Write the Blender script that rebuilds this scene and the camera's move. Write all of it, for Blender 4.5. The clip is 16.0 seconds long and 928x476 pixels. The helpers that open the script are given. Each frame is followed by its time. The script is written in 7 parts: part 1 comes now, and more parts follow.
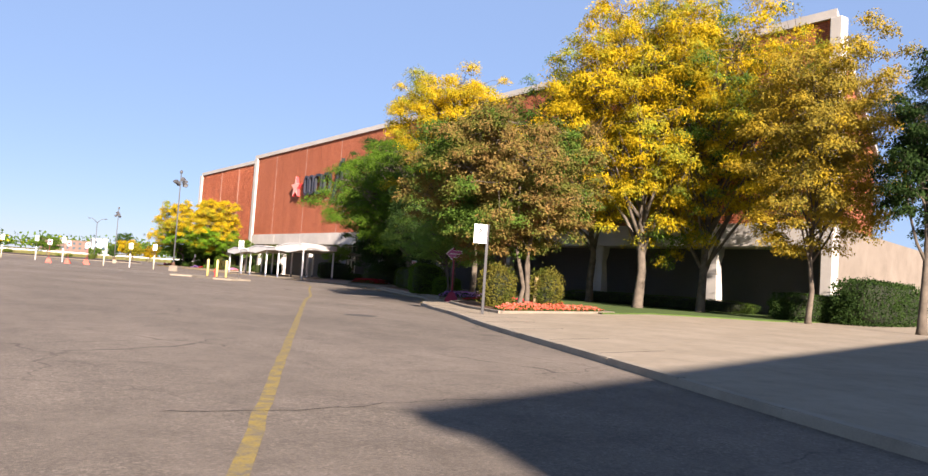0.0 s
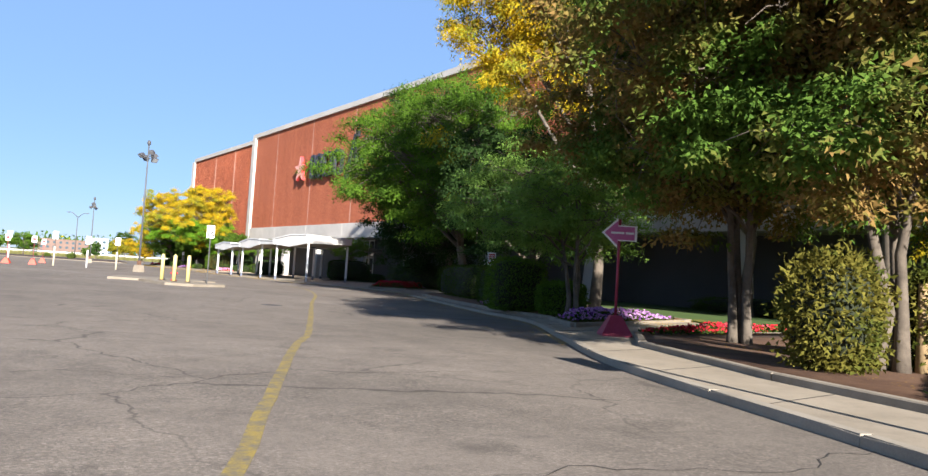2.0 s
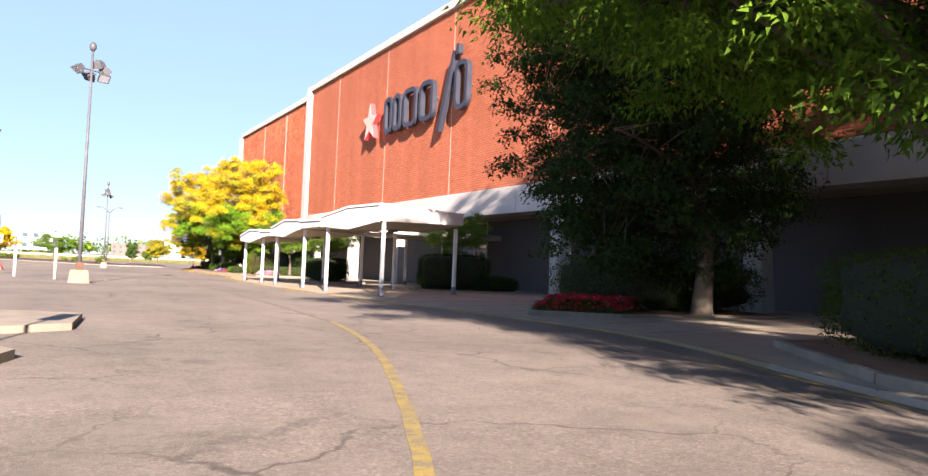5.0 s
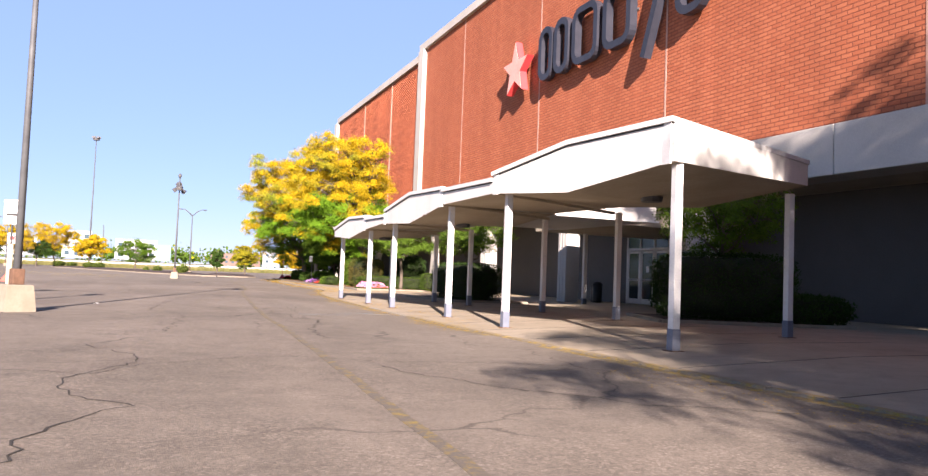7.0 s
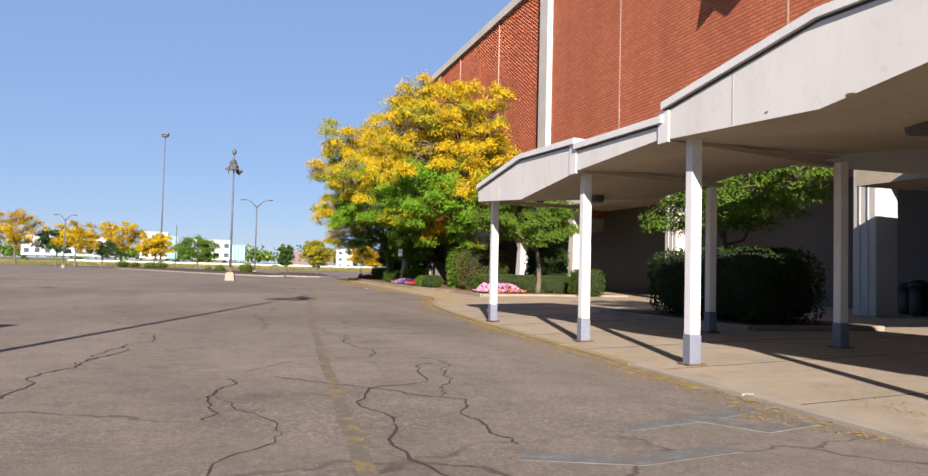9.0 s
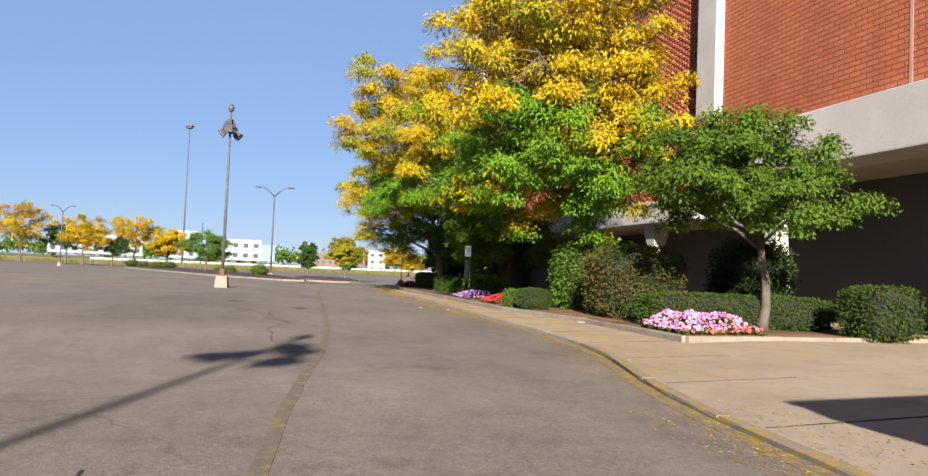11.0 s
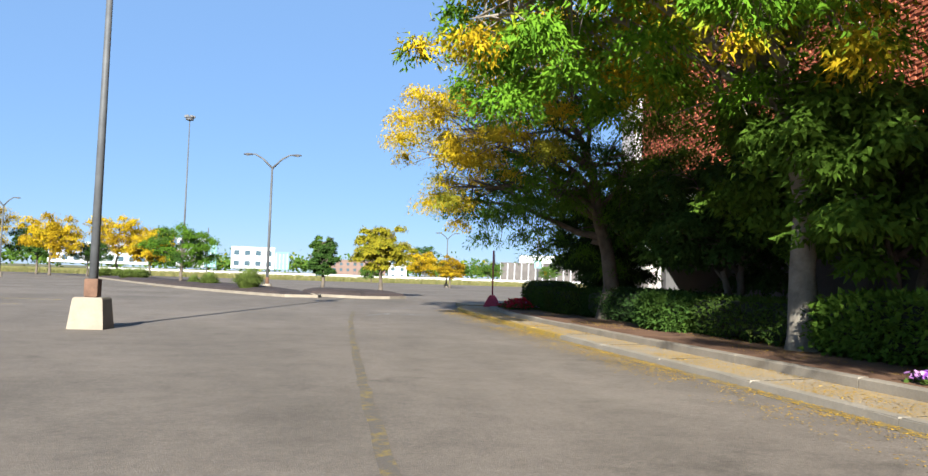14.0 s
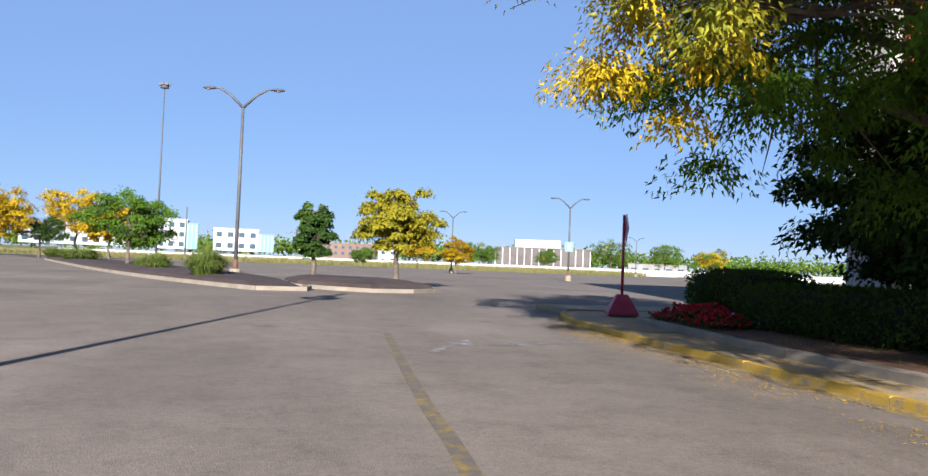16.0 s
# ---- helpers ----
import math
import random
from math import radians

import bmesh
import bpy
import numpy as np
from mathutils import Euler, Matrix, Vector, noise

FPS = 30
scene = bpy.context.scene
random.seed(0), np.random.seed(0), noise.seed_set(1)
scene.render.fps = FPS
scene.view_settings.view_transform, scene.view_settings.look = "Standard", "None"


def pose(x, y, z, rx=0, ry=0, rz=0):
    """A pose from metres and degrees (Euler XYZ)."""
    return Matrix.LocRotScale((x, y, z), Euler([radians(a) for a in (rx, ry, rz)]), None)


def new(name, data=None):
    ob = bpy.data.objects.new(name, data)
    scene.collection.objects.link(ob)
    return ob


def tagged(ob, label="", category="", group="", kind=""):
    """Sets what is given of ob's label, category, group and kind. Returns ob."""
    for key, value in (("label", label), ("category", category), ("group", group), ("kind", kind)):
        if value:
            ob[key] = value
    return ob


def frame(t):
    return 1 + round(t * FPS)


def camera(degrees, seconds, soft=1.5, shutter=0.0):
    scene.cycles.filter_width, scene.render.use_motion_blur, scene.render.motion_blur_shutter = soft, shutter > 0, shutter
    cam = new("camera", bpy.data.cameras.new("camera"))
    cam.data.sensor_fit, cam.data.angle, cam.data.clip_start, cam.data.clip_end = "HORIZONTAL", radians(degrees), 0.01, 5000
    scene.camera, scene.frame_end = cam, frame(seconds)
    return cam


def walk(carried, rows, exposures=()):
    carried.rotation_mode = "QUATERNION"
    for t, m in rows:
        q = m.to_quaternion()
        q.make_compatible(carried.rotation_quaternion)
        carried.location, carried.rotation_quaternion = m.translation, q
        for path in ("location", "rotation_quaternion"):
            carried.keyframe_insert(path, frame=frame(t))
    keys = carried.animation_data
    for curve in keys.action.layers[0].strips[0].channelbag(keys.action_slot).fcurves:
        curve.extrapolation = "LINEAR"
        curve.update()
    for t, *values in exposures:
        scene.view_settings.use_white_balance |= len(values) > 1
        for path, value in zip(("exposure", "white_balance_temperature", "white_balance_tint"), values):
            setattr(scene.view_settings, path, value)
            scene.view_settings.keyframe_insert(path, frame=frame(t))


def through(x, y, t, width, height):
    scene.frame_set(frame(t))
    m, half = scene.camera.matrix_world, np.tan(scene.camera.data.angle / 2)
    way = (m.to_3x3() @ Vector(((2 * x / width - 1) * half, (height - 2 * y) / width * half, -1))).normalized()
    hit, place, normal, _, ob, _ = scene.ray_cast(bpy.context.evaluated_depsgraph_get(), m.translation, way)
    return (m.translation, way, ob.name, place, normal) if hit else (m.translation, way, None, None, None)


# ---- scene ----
cam = camera(62.96, 16.0, 1.4)
PATH = [
    (0.0, 1.15, -3.24, 1.31, -36.04, 3.15, -3.86),
    (0.5, 3.47, 1.89, 1.30, -35.80, 3.23, -3.84),
    (1.0, 5.88, 6.92, 1.30, -35.58, 2.97, -3.86),
    (1.5, 8.22, 11.71, 1.33, -35.38, 2.91, -3.61),
    (2.0, 10.51, 16.60, 1.30, -35.29, 3.02, -3.55),
    (2.5, 12.86, 21.34, 1.30, -34.98, 2.81, -3.23),
    (3.0, 15.01, 25.76, 1.30, -34.72, 2.79, -2.86),
    (3.5, 17.31, 30.52, 1.30, -34.04, 2.76, -2.80),
    (4.0, 19.79, 36.02, 1.32, -32.79, 2.69, -2.66),
    (4.5, 22.22, 41.94, 1.33, -31.18, 2.61, -2.49),
    (5.0, 24.37, 47.94, 1.35, -29.44, 2.54, -2.35),
    (5.5, 26.00, 53.69, 1.35, -27.79, 2.51, -2.30),
    (6.0, 27.26, 59.06, 1.35, -26.15, 2.64, -2.03),
    (6.5, 28.38, 64.05, 1.30, -24.34, 2.13, -2.16),
    (7.0, 29.30, 68.66, 1.27, -22.44, 2.95, -2.23),
    (7.5, 29.97, 72.82, 1.31, -20.63, 2.99, -2.17),
    (8.0, 30.53, 77.51, 1.27, -19.03, 2.80, -2.07),
    (8.5, 31.00, 82.08, 1.27, -17.78, 2.30, -1.89),
    (9.0, 31.47, 86.34, 1.25, -17.16, 2.45, -1.38),
    (9.5, 31.95, 90.57, 1.26, -16.62, 2.48, -1.49),
    (10.0, 32.55, 95.00, 1.28, -15.97, 2.55, -1.76),
    (10.5, 33.17, 99.60, 1.30, -15.33, 2.63, -2.07),
    (11.0, 33.73, 104.34, 1.33, -14.84, 2.71, -2.34),
    (11.5, 34.15, 109.22, 1.33, -14.63, 2.74, -2.45),
    (12.0, 34.48, 114.06, 1.28, -14.46, 2.66, -2.36),
    (12.5, 34.70, 118.72, 1.31, -14.26, 2.32, -1.58),
    (13.0, 34.94, 123.21, 1.27, -13.84, 2.33, -1.60),
    (13.5, 35.19, 127.84, 1.29, -13.33, 1.75, -2.83),
    (14.0, 35.33, 132.12, 1.26, -13.66, 3.20, -1.81),
    (14.5, 35.31, 135.91, 1.29, -14.08, 2.25, -1.90),
    (15.0, 35.39, 139.76, 1.30, -14.34, 2.32, -1.94),
    (15.5, 35.55, 143.37, 1.26, -14.54, 2.07, -1.98),
    (16.0, 35.92, 147.11, 1.21, -14.70, 2.06, -2.22),
]
walk(cam, [(t, pose(x, y, z, 90 + pitch, roll, yaw)) for t, x, y, z, yaw, pitch, roll in PATH],
     exposures=[(0.0, 1.90, 6850, 19), (0.5, 1.82, 6550, 16), (1.0, 1.76, 6350, 14), (1.5, 1.76, 6150, 13), (2.0, 1.88, 6050, 10), (2.5, 2.10, 6000, 8), (3.0, 2.32, 6050, 10), (5.0, 2.44, 6700, 22),
                (5.5, 2.40, 6700, 22), (6.5, 2.28, 6700, 23), (7.5, 1.88, 6600, 22), (8.5, 1.58, 6500, 18), (9.0, 1.53, 6450, 16), (11.5, 1.60, 6300, 13), (12.5, 1.74, 6050, 6),
                (13.5, 1.80, 5950, 5), (15.0, 1.80, 5900, 7), (16.0, 1.58, 5900, 13)])

# ---- world and sun ----
SUN_TRAVEL = Vector((0.275, 0.961, 0.0)).normalized()      # where the low sun's light runs, seen from above
SUN_HEIGHT = radians(21.6)
ray = (SUN_TRAVEL * math.cos(SUN_HEIGHT) - Vector((0, 0, math.sin(SUN_HEIGHT)))).normalized()
world = bpy.data.worlds.new("sky")
scene.world = world
world.use_nodes = True
wt = world.node_tree
sky = wt.nodes.new("ShaderNodeTexSky")
sky.sky_type, sky.sun_disc = "NISHITA", False
sky.sun_elevation = SUN_HEIGHT
sky.sun_rotation = math.atan2(-SUN_TRAVEL.x, -SUN_TRAVEL.y)
sky.air_density, sky.dust_density, sky.ozone_density = 1.0, 0.0, 3.0
sky.altitude = 600.0
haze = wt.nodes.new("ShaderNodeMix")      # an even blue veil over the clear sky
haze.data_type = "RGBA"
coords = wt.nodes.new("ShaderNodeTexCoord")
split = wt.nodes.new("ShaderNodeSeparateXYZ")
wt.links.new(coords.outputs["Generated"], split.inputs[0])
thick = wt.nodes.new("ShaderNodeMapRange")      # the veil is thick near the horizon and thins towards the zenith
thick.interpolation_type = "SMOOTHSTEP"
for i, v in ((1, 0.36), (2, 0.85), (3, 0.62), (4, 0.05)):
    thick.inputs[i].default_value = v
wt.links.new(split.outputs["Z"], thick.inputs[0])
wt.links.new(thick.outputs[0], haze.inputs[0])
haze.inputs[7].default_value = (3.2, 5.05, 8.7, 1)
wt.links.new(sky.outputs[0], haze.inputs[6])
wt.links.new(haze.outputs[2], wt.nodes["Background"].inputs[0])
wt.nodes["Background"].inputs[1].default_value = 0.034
sun_data = bpy.data.lights.new("sun", "SUN")
sun_data.energy, sun_data.angle, sun_data.color = 5.0, radians(0.55), (1.0, 0.91, 0.80)
sun = new("sun", sun_data)
sun.matrix_world = Matrix.Translation((0, 0, 60)) @ ray.to_track_quat("-Z", "Y").to_matrix().to_4x4()

# ---- building blocks ----
RNG = np.random.default_rng(7)


def thing(name, label, category, place=(0, 0, 0), turn=0.0, group="", kind=""):
    """An empty at the base of a thing, which its parts hang from."""
    ob = new(name)
    ob.empty_display_size = 0.2
    ob.matrix_world = pose(*place, 0, 0, turn)
    return tagged(ob, label, category, group, kind)


def finish(ob, material, smooth=False):
    ob.data.materials.append(material)
    if smooth:
        ob.data.polygons.foreach_set("use_smooth", [True] * len(ob.data.polygons))
    return ob


def part(name, bm, material, parent=None, label="", smooth=False, kind=""):
    """Links a bmesh, or (vertices, faces), as one mesh object under a thing or a part."""
    me = bpy.data.meshes.new(name)
    if isinstance(bm, tuple):
        me.from_pydata(bm[0], [], bm[1])
        me.update()
    else:
        bmesh.ops.recalc_face_normals(bm, faces=bm.faces[:])
        bm.to_mesh(me)
        bm.free()
    ob = new(name, me)
    finish(ob, material, smooth)
    if parent is not None:
        ob.parent = parent
    return tagged(ob, label, kind=kind)


def structure(name, bm, material, label, category, smooth=False):
    return tagged(part(name, bm, material, None, smooth=smooth), label, category, kind="structure")


def box(bm, x0, x1, y0, y1, z0, z1, bevel=0.0, m=None):
    made = bmesh.ops.create_cube(bm, size=1.0, matrix=Matrix.Translation(((x0 + x1) / 2, (y0 + y1) / 2, (z0 + z1) / 2)) @ Matrix.Diagonal((x1 - x0, y1 - y0, z1 - z0, 1)))
    vs = made["verts"]
    if bevel > 0:
        es = {e for v in vs for e in v.link_edges}
        out = bmesh.ops.bevel(bm, geom=list(es), offset=bevel, segments=2, affect="EDGES", profile=0.6)
        vs = list({v for f in out["faces"] for v in f.verts} | {v for v in vs if v.is_valid})
    if m is not None:
        bmesh.ops.transform(bm, matrix=m, verts=vs)
    return bm


def boxed(*args, **kw):
    return box(bmesh.new(), *args, **kw)


def prism(bm, outline, z0, z1):
    """An upright prism over an outline seen from above; z1 may be one height or one for each corner."""
    tops = z1 if isinstance(z1, (list, tuple)) else [z1] * len(outline)
    low = [bm.verts.new((x, y, z0)) for x, y in outline]
    up = [bm.verts.new((x, y, z)) for (x, y), z in zip(outline, tops)]
    n = len(outline)
    bm.faces.new(up)
    bm.faces.new(low[::-1])
    for i in range(n):
        bm.faces.new((low[i], low[(i + 1) % n], up[(i + 1) % n], up[i]))
    return bm


def tube_into(vs, fs, points, radii, sides=7):
    """Adds a tapered tube along a line to lists of vertices and faces."""
    pts = [Vector(p) for p in points]
    start = len(vs)
    up = Vector((0.31, 0.17, 0.93)).normalized()
    for i, p in enumerate(pts):
        d = (pts[min(i + 1, len(pts) - 1)] - pts[max(i - 1, 0)]).normalized()
        a = d.cross(up)
        if a.length < 0.1:
            a = d.cross(Vector((1, 0, 0)))
        a.normalize()
        b = d.cross(a)
        for k in range(sides):
            w = 2 * math.pi * k / sides
            vs.append(tuple(p + (a * math.cos(w) + b * math.sin(w)) * radii[i]))
    for i in range(len(pts) - 1):
        for k in range(sides):
            k2 = (k + 1) % sides
            fs.append((start + i * sides + k, start + i * sides + k2, start + (i + 1) * sides + k2, start + (i + 1) * sides + k))
    fs.append(tuple(start + k for k in range(sides))[::-1])
    fs.append(tuple(start + (len(pts) - 1) * sides + k for k in range(sides)))


def tube(points, radii, sides=10):
    vs, fs = [], []
    if not isinstance(radii, (list, tuple)):
        radii = [radii] * len(points)
    tube_into(vs, fs, points, radii, sides)
    return vs, fs


def ribbon(line, left, right, z0, z1, step=None):
    """A solid strip along a line on the ground, from left to right of it (metres, right positive)."""
    bm = bmesh.new()
    rows = []
    for i, (x, y) in enumerate(line):
        a, b = line[max(i - 1, 0)], line[min(i + 1, len(line) - 1)]
        d = Vector((b[0] - a[0], b[1] - a[1])).normalized()
        n = Vector((d.y, -d.x))
        p, q = Vector((x, y)) + n * left, Vector((x, y)) + n * right
        rows.append([bm.verts.new((*p, z0)), bm.verts.new((*p, z1)), bm.verts.new((*q, z1)), bm.verts.new((*q, z0))])
    for r, s in zip(rows, rows[1:]):
        for k in range(4):
            bm.faces.new((r[k], r[(k + 1) % 4], s[(k + 1) % 4], s[k]))
    bm.faces.new(rows[0])
    bm.faces.new(rows[-1][::-1])
    return bm


def smooth_line(points, step=1.0):
    """A rounded line through the points, with a vertex every step metres."""
    out = []
    n = len(points)
    for i in range(n - 1):
        p0, p1, p2, p3 = (np.array(points[max(0, min(n - 1, k))], float) for k in (i - 1, i, i + 1, i + 2))
        m = max(1, int(np.linalg.norm(p2 - p1) / step))
        for k in range(m):
            u = k / m
            out.append(tuple(0.5 * (2 * p1 + (p2 - p0) * u + (2 * p0 - 5 * p1 + 4 * p2 - p3) * u * u + (3 * p1 - p0 - 3 * p2 + p3) * u ** 3)))
    out.append(tuple(float(c) for c in points[-1]))
    return out


def leaves_mesh(centres, length, width, outward=None, droop=0.6, spread=1.0, rng=RNG, face=None, corners=4):
    """Small leaves at the centres, folded with four corners or plain with three: (vertices, faces)."""
    n = len(centres)
    d = rng.normal(size=(n, 3)) * spread
    d[:, 2] -= droop
    if outward is not None:
        d += outward
    d /= np.linalg.norm(d, axis=1)[:, None] + 1e-9
    s = np.cross(d, rng.normal(size=(n, 3)) if face is None else face + rng.normal(size=(n, 3)) * 0.18)
    s /= np.linalg.norm(s, axis=1)[:, None] + 1e-9
    up = np.cross(d, s)
    l = (length * rng.uniform(0.65, 1.3, n))[:, None]
    w = (width * rng.uniform(0.7, 1.25, n))[:, None]
    c = np.asarray(centres, float)
    if corners == 3:
        v = np.stack([c + s * w * 0.55, c + d * l, c - s * w * 0.55 + d * l * 0.12], 1)
    else:
        v = np.stack([c, c + d * l * 0.45 + s * w * 0.5 + up * w * 0.12, c + d * l, c + d * l * 0.45 - s * w * 0.5 + up * w * 0.12], 1)
    return v.reshape(-1, 3), np.arange(corners * n, dtype=np.int32).reshape(n, corners)


def fast_mesh(name, v, f, material, parent=None, label="", kind=""):
    """A mesh of leaves or blades straight from arrays, all faces with the same number of corners."""
    me = bpy.data.meshes.new(name)
    f = np.asarray(f, np.int32)
    n, k = f.shape
    me.vertices.add(len(v))
    me.vertices.foreach_set("co", np.asarray(v, np.float32).ravel())
    me.loops.add(n * k)
    me.loops.foreach_set("vertex_index", f.ravel())
    me.polygons.add(n)
    me.polygons.foreach_set("loop_start", np.arange(0, n * k, k, dtype=np.int32))
    me.update(calc_edges=True)
    ob = new(name, me)
    me.materials.append(material)
    if parent is not None:
        ob.parent = parent
    return tagged(ob, label, kind=kind)


def writing(name, text, size, material, parent, m, depth=0.004):
    """Raised letters in the built-in font, as a mesh under a sign."""
    cu = bpy.data.curves.new(name, "FONT")
    cu.body, cu.size, cu.extrude, cu.align_x, cu.align_y = text, size, depth, "CENTER", "CENTER"
    cu.offset, cu.space_character = size * 0.055, 0.95
    tmp = bpy.data.objects.new(name, cu)
    scene.collection.objects.link(tmp)
    me = bpy.data.meshes.new_from_object(tmp.evaluated_get(bpy.context.evaluated_depsgraph_get()))
    bpy.data.objects.remove(tmp)
    bpy.data.curves.remove(cu)
    ob = new(name, me)
    me.materials.clear()
    me.materials.append(material)
    ob.parent = parent
    ob.matrix_basis = m
    return ob


# ---- materials ----
class Nodes:
    """A short way to write node materials."""

    def __init__(self, name, rough=0.8, metal=0.0, spec=0.3):
        self.m = bpy.data.materials.new(name)
        self.m.use_nodes = True
        self.t = self.m.node_tree
        self.b = self.t.nodes["Principled BSDF"]
        self.b.inputs["Roughness"].default_value = rough
        self.b.inputs["Metallic"].default_value = metal
        self.b.inputs["Specular IOR Level"].default_value = spec
        self.pos = self.t.nodes.new("ShaderNodeNewGeometry").outputs["Position"]

    def node(self, kind, **values):
        n = self.t.nodes.new(kind)
        for k, v in values.items():
            n.inputs[k].default_value = v
        return n

    def link(self, a, b):
        self.t.links.new(a, b)

    def scaled(self, sx, sy, sz):
        n = self.node("ShaderNodeVectorMath")
        n.operation = "MULTIPLY"
        self.link(self.pos, n.inputs[0])
        n.inputs[1].default_value = (sx, sy, sz)
        return n.outputs[0]

    def noise(self, scale, detail=4.0, rough=0.55, vector=None):
        n = self.node("ShaderNodeTexNoise", Scale=scale, Detail=detail, Roughness=rough)
        self.link(self.pos if vector is None else vector, n.inputs["Vector"])
        return n.outputs["Fac"]

    def ramp(self, value, stops):
        n = self.node("ShaderNodeValToRGB")
        el = n.color_ramp.elements
        while len(el) < len(stops):
            el.new(0.5)
        for e, (p, c) in zip(el, stops):
            e.position = p
            e.color = (*c, 1) if len(c) == 3 else c
        self.link(value, n.inputs[0])
        return n.outputs[0]

    def mix(self, fac, a, b, kind="MIX"):
        n = self.t.nodes.new("ShaderNodeMix")
        n.data_type, n.blend_type = "RGBA", kind
        for v, i in ((fac, 0), (a, 6), (b, 7)):
            if isinstance(v, (int, float)):
                n.inputs[i].default_value = v
            elif isinstance(v, tuple):
                n.inputs[i].default_value = (*v, 1)
            else:
                self.link(v, n.inputs[i])
        return n.outputs[2]

    def colour(self, c):
        if isinstance(c, tuple):
            self.b.inputs["Base Color"].default_value = (*c, 1)
        else:
            self.link(c, self.b.inputs["Base Color"])
        return self

    def bump(self, height, strength=0.3, distance=0.02):
        n = self.node("ShaderNodeBump", Strength=strength, Distance=distance)
        self.link(height, n.inputs["Height"])
        self.link(n.outputs[0], self.b.inputs["Normal"])
        return self


def grey(v):
    return (v, v, v)


def weathered(name, low, high, rough=0.85, grain=60.0, stain=0.7, bump=0.25, metal=0.0, spec=0.3):
    """A surface with fine grain and wide stains between two colours."""
    n = Nodes(name, rough, metal, spec)
    wide = n.ramp(n.noise(stain, 6, 0.65), [(0.3, low), (0.7, high)])
    fine = n.ramp(n.noise(grain, 3, 0.6), [(0.25, grey(0.84)), (0.75, grey(1.0))])
    n.colour(n.mix(1.0, wide, fine, "MULTIPLY"))
    if bump:
        n.bump(n.noise(grain, 3, 0.6), bump, 0.01)
    return n.m


def asphalt_material():
    n = Nodes("old_asphalt", 0.88, spec=0.25)
    wide = n.ramp(n.noise(0.11, 7, 0.62), [(0.30, (0.124, 0.110, 0.094)), (0.52, (0.164, 0.145, 0.125)), (0.72, (0.200, 0.178, 0.154))])
    tracks = n.ramp(n.noise(1.0, 4, 0.6, n.scaled(0.5, 0.14, 1)), [(0.35, grey(0.86)), (0.65, grey(1.06))])
    stones = n.node("ShaderNodeTexVoronoi", Scale=95.0)
    n.link(n.pos, stones.inputs["Vector"])
    chips = n.ramp(stones.outputs["Distance"], [(0.05, grey(1.22)), (0.3, grey(1.0)), (0.6, grey(0.82))])
    fine = n.ramp(n.noise(38, 3, 0.7), [(0.3, grey(0.8)), (0.7, grey(1.15))])
    c = n.mix(1.0, wide, tracks, "MULTIPLY")
    c = n.mix(0.8, c, chips, "MULTIPLY")
    c = n.mix(0.8, c, fine, "MULTIPLY")
    mottle = n.ramp(n.noise(1.7, 6, 0.72), [(0.34, grey(0.80)), (0.5, grey(0.98)), (0.68, grey(1.12))])
    c = n.mix(0.85, c, mottle, "MULTIPLY")
    ravel = n.ramp(n.noise(11.0, 8, 0.8), [(0.38, grey(0.87)), (0.5, grey(1.0)), (0.64, grey(1.09))])
    c = n.mix(0.9, c, ravel, "MULTIPLY")
    warp = n.node("ShaderNodeTexNoise", Scale=1.3, Detail=5.0)
    n.link(n.pos, warp.inputs["Vector"])
    shift = n.node("ShaderNodeVectorMath")
    shift.operation = "MULTIPLY_ADD"
    n.link(warp.outputs["Color"], shift.inputs[0])
    shift.inputs[1].default_value = (0.9, 0.9, 0.0)
    n.link(n.pos, shift.inputs[2])
    cells = n.node("ShaderNodeTexVoronoi", Scale=0.28)
    cells.feature = "DISTANCE_TO_EDGE"
    n.link(shift.outputs[0], cells.inputs["Vector"])
    hair = n.ramp(cells.outputs["Distance"], [(0.003, grey(0.48)), (0.007, grey(1.0))])
    along = n.node("ShaderNodeSeparateXYZ")
    n.link(n.pos, along.inputs[0])
    old = n.node("ShaderNodeMapRange")      # the oldest stretch of asphalt, in front of the canopy
    old.interpolation_type = "SMOOTHSTEP"
    n.link(along.outputs["Y"], old.inputs[0])
    old.inputs[1].default_value, old.inputs[2].default_value, old.inputs[3].default_value, old.inputs[4].default_value = 104.0, 118.0, 1.0, 0.0
    where = n.mix(1.0, n.ramp(n.noise(0.12, 3, 0.6), [(0.46, grey(0)), (0.56, grey(1))]), old.outputs[0], "MULTIPLY")
    c = n.mix(where, c, n.mix(1.0, c, hair, "MULTIPLY"))
    grit = n.node("ShaderNodeTexVoronoi", Scale=42.0)      # pale and dark stones where the binder has worn off
    n.link(n.pos, grit.inputs["Vector"])
    value = n.node("ShaderNodeSeparateColor")
    n.link(grit.outputs["Color"], value.inputs[0])
    specks = n.ramp(value.outputs[0], [(0.0, grey(0.74)), (0.45, grey(0.97)), (0.8, grey(1.08)), (1.0, grey(1.45))])
    bare = n.ramp(n.noise(0.5, 5, 0.65), [(0.36, grey(0.25)), (0.60, grey(1.0))])
    worn = n.ramp(old.outputs[0], [(0.0, grey(0.35)), (1.0, grey(1.0))])
    c = n.mix(n.mix(1.0, bare, worn, "MULTIPLY"), c, n.mix(1.0, c, specks, "MULTIPLY"))
    c = n.mix(1.0, c, (1.13, 1.07, 1.01), "MULTIPLY")
    oil = n.ramp(n.noise(0.45, 5, 0.7), [(0.60, grey(1.0)), (0.70, grey(0.70))])
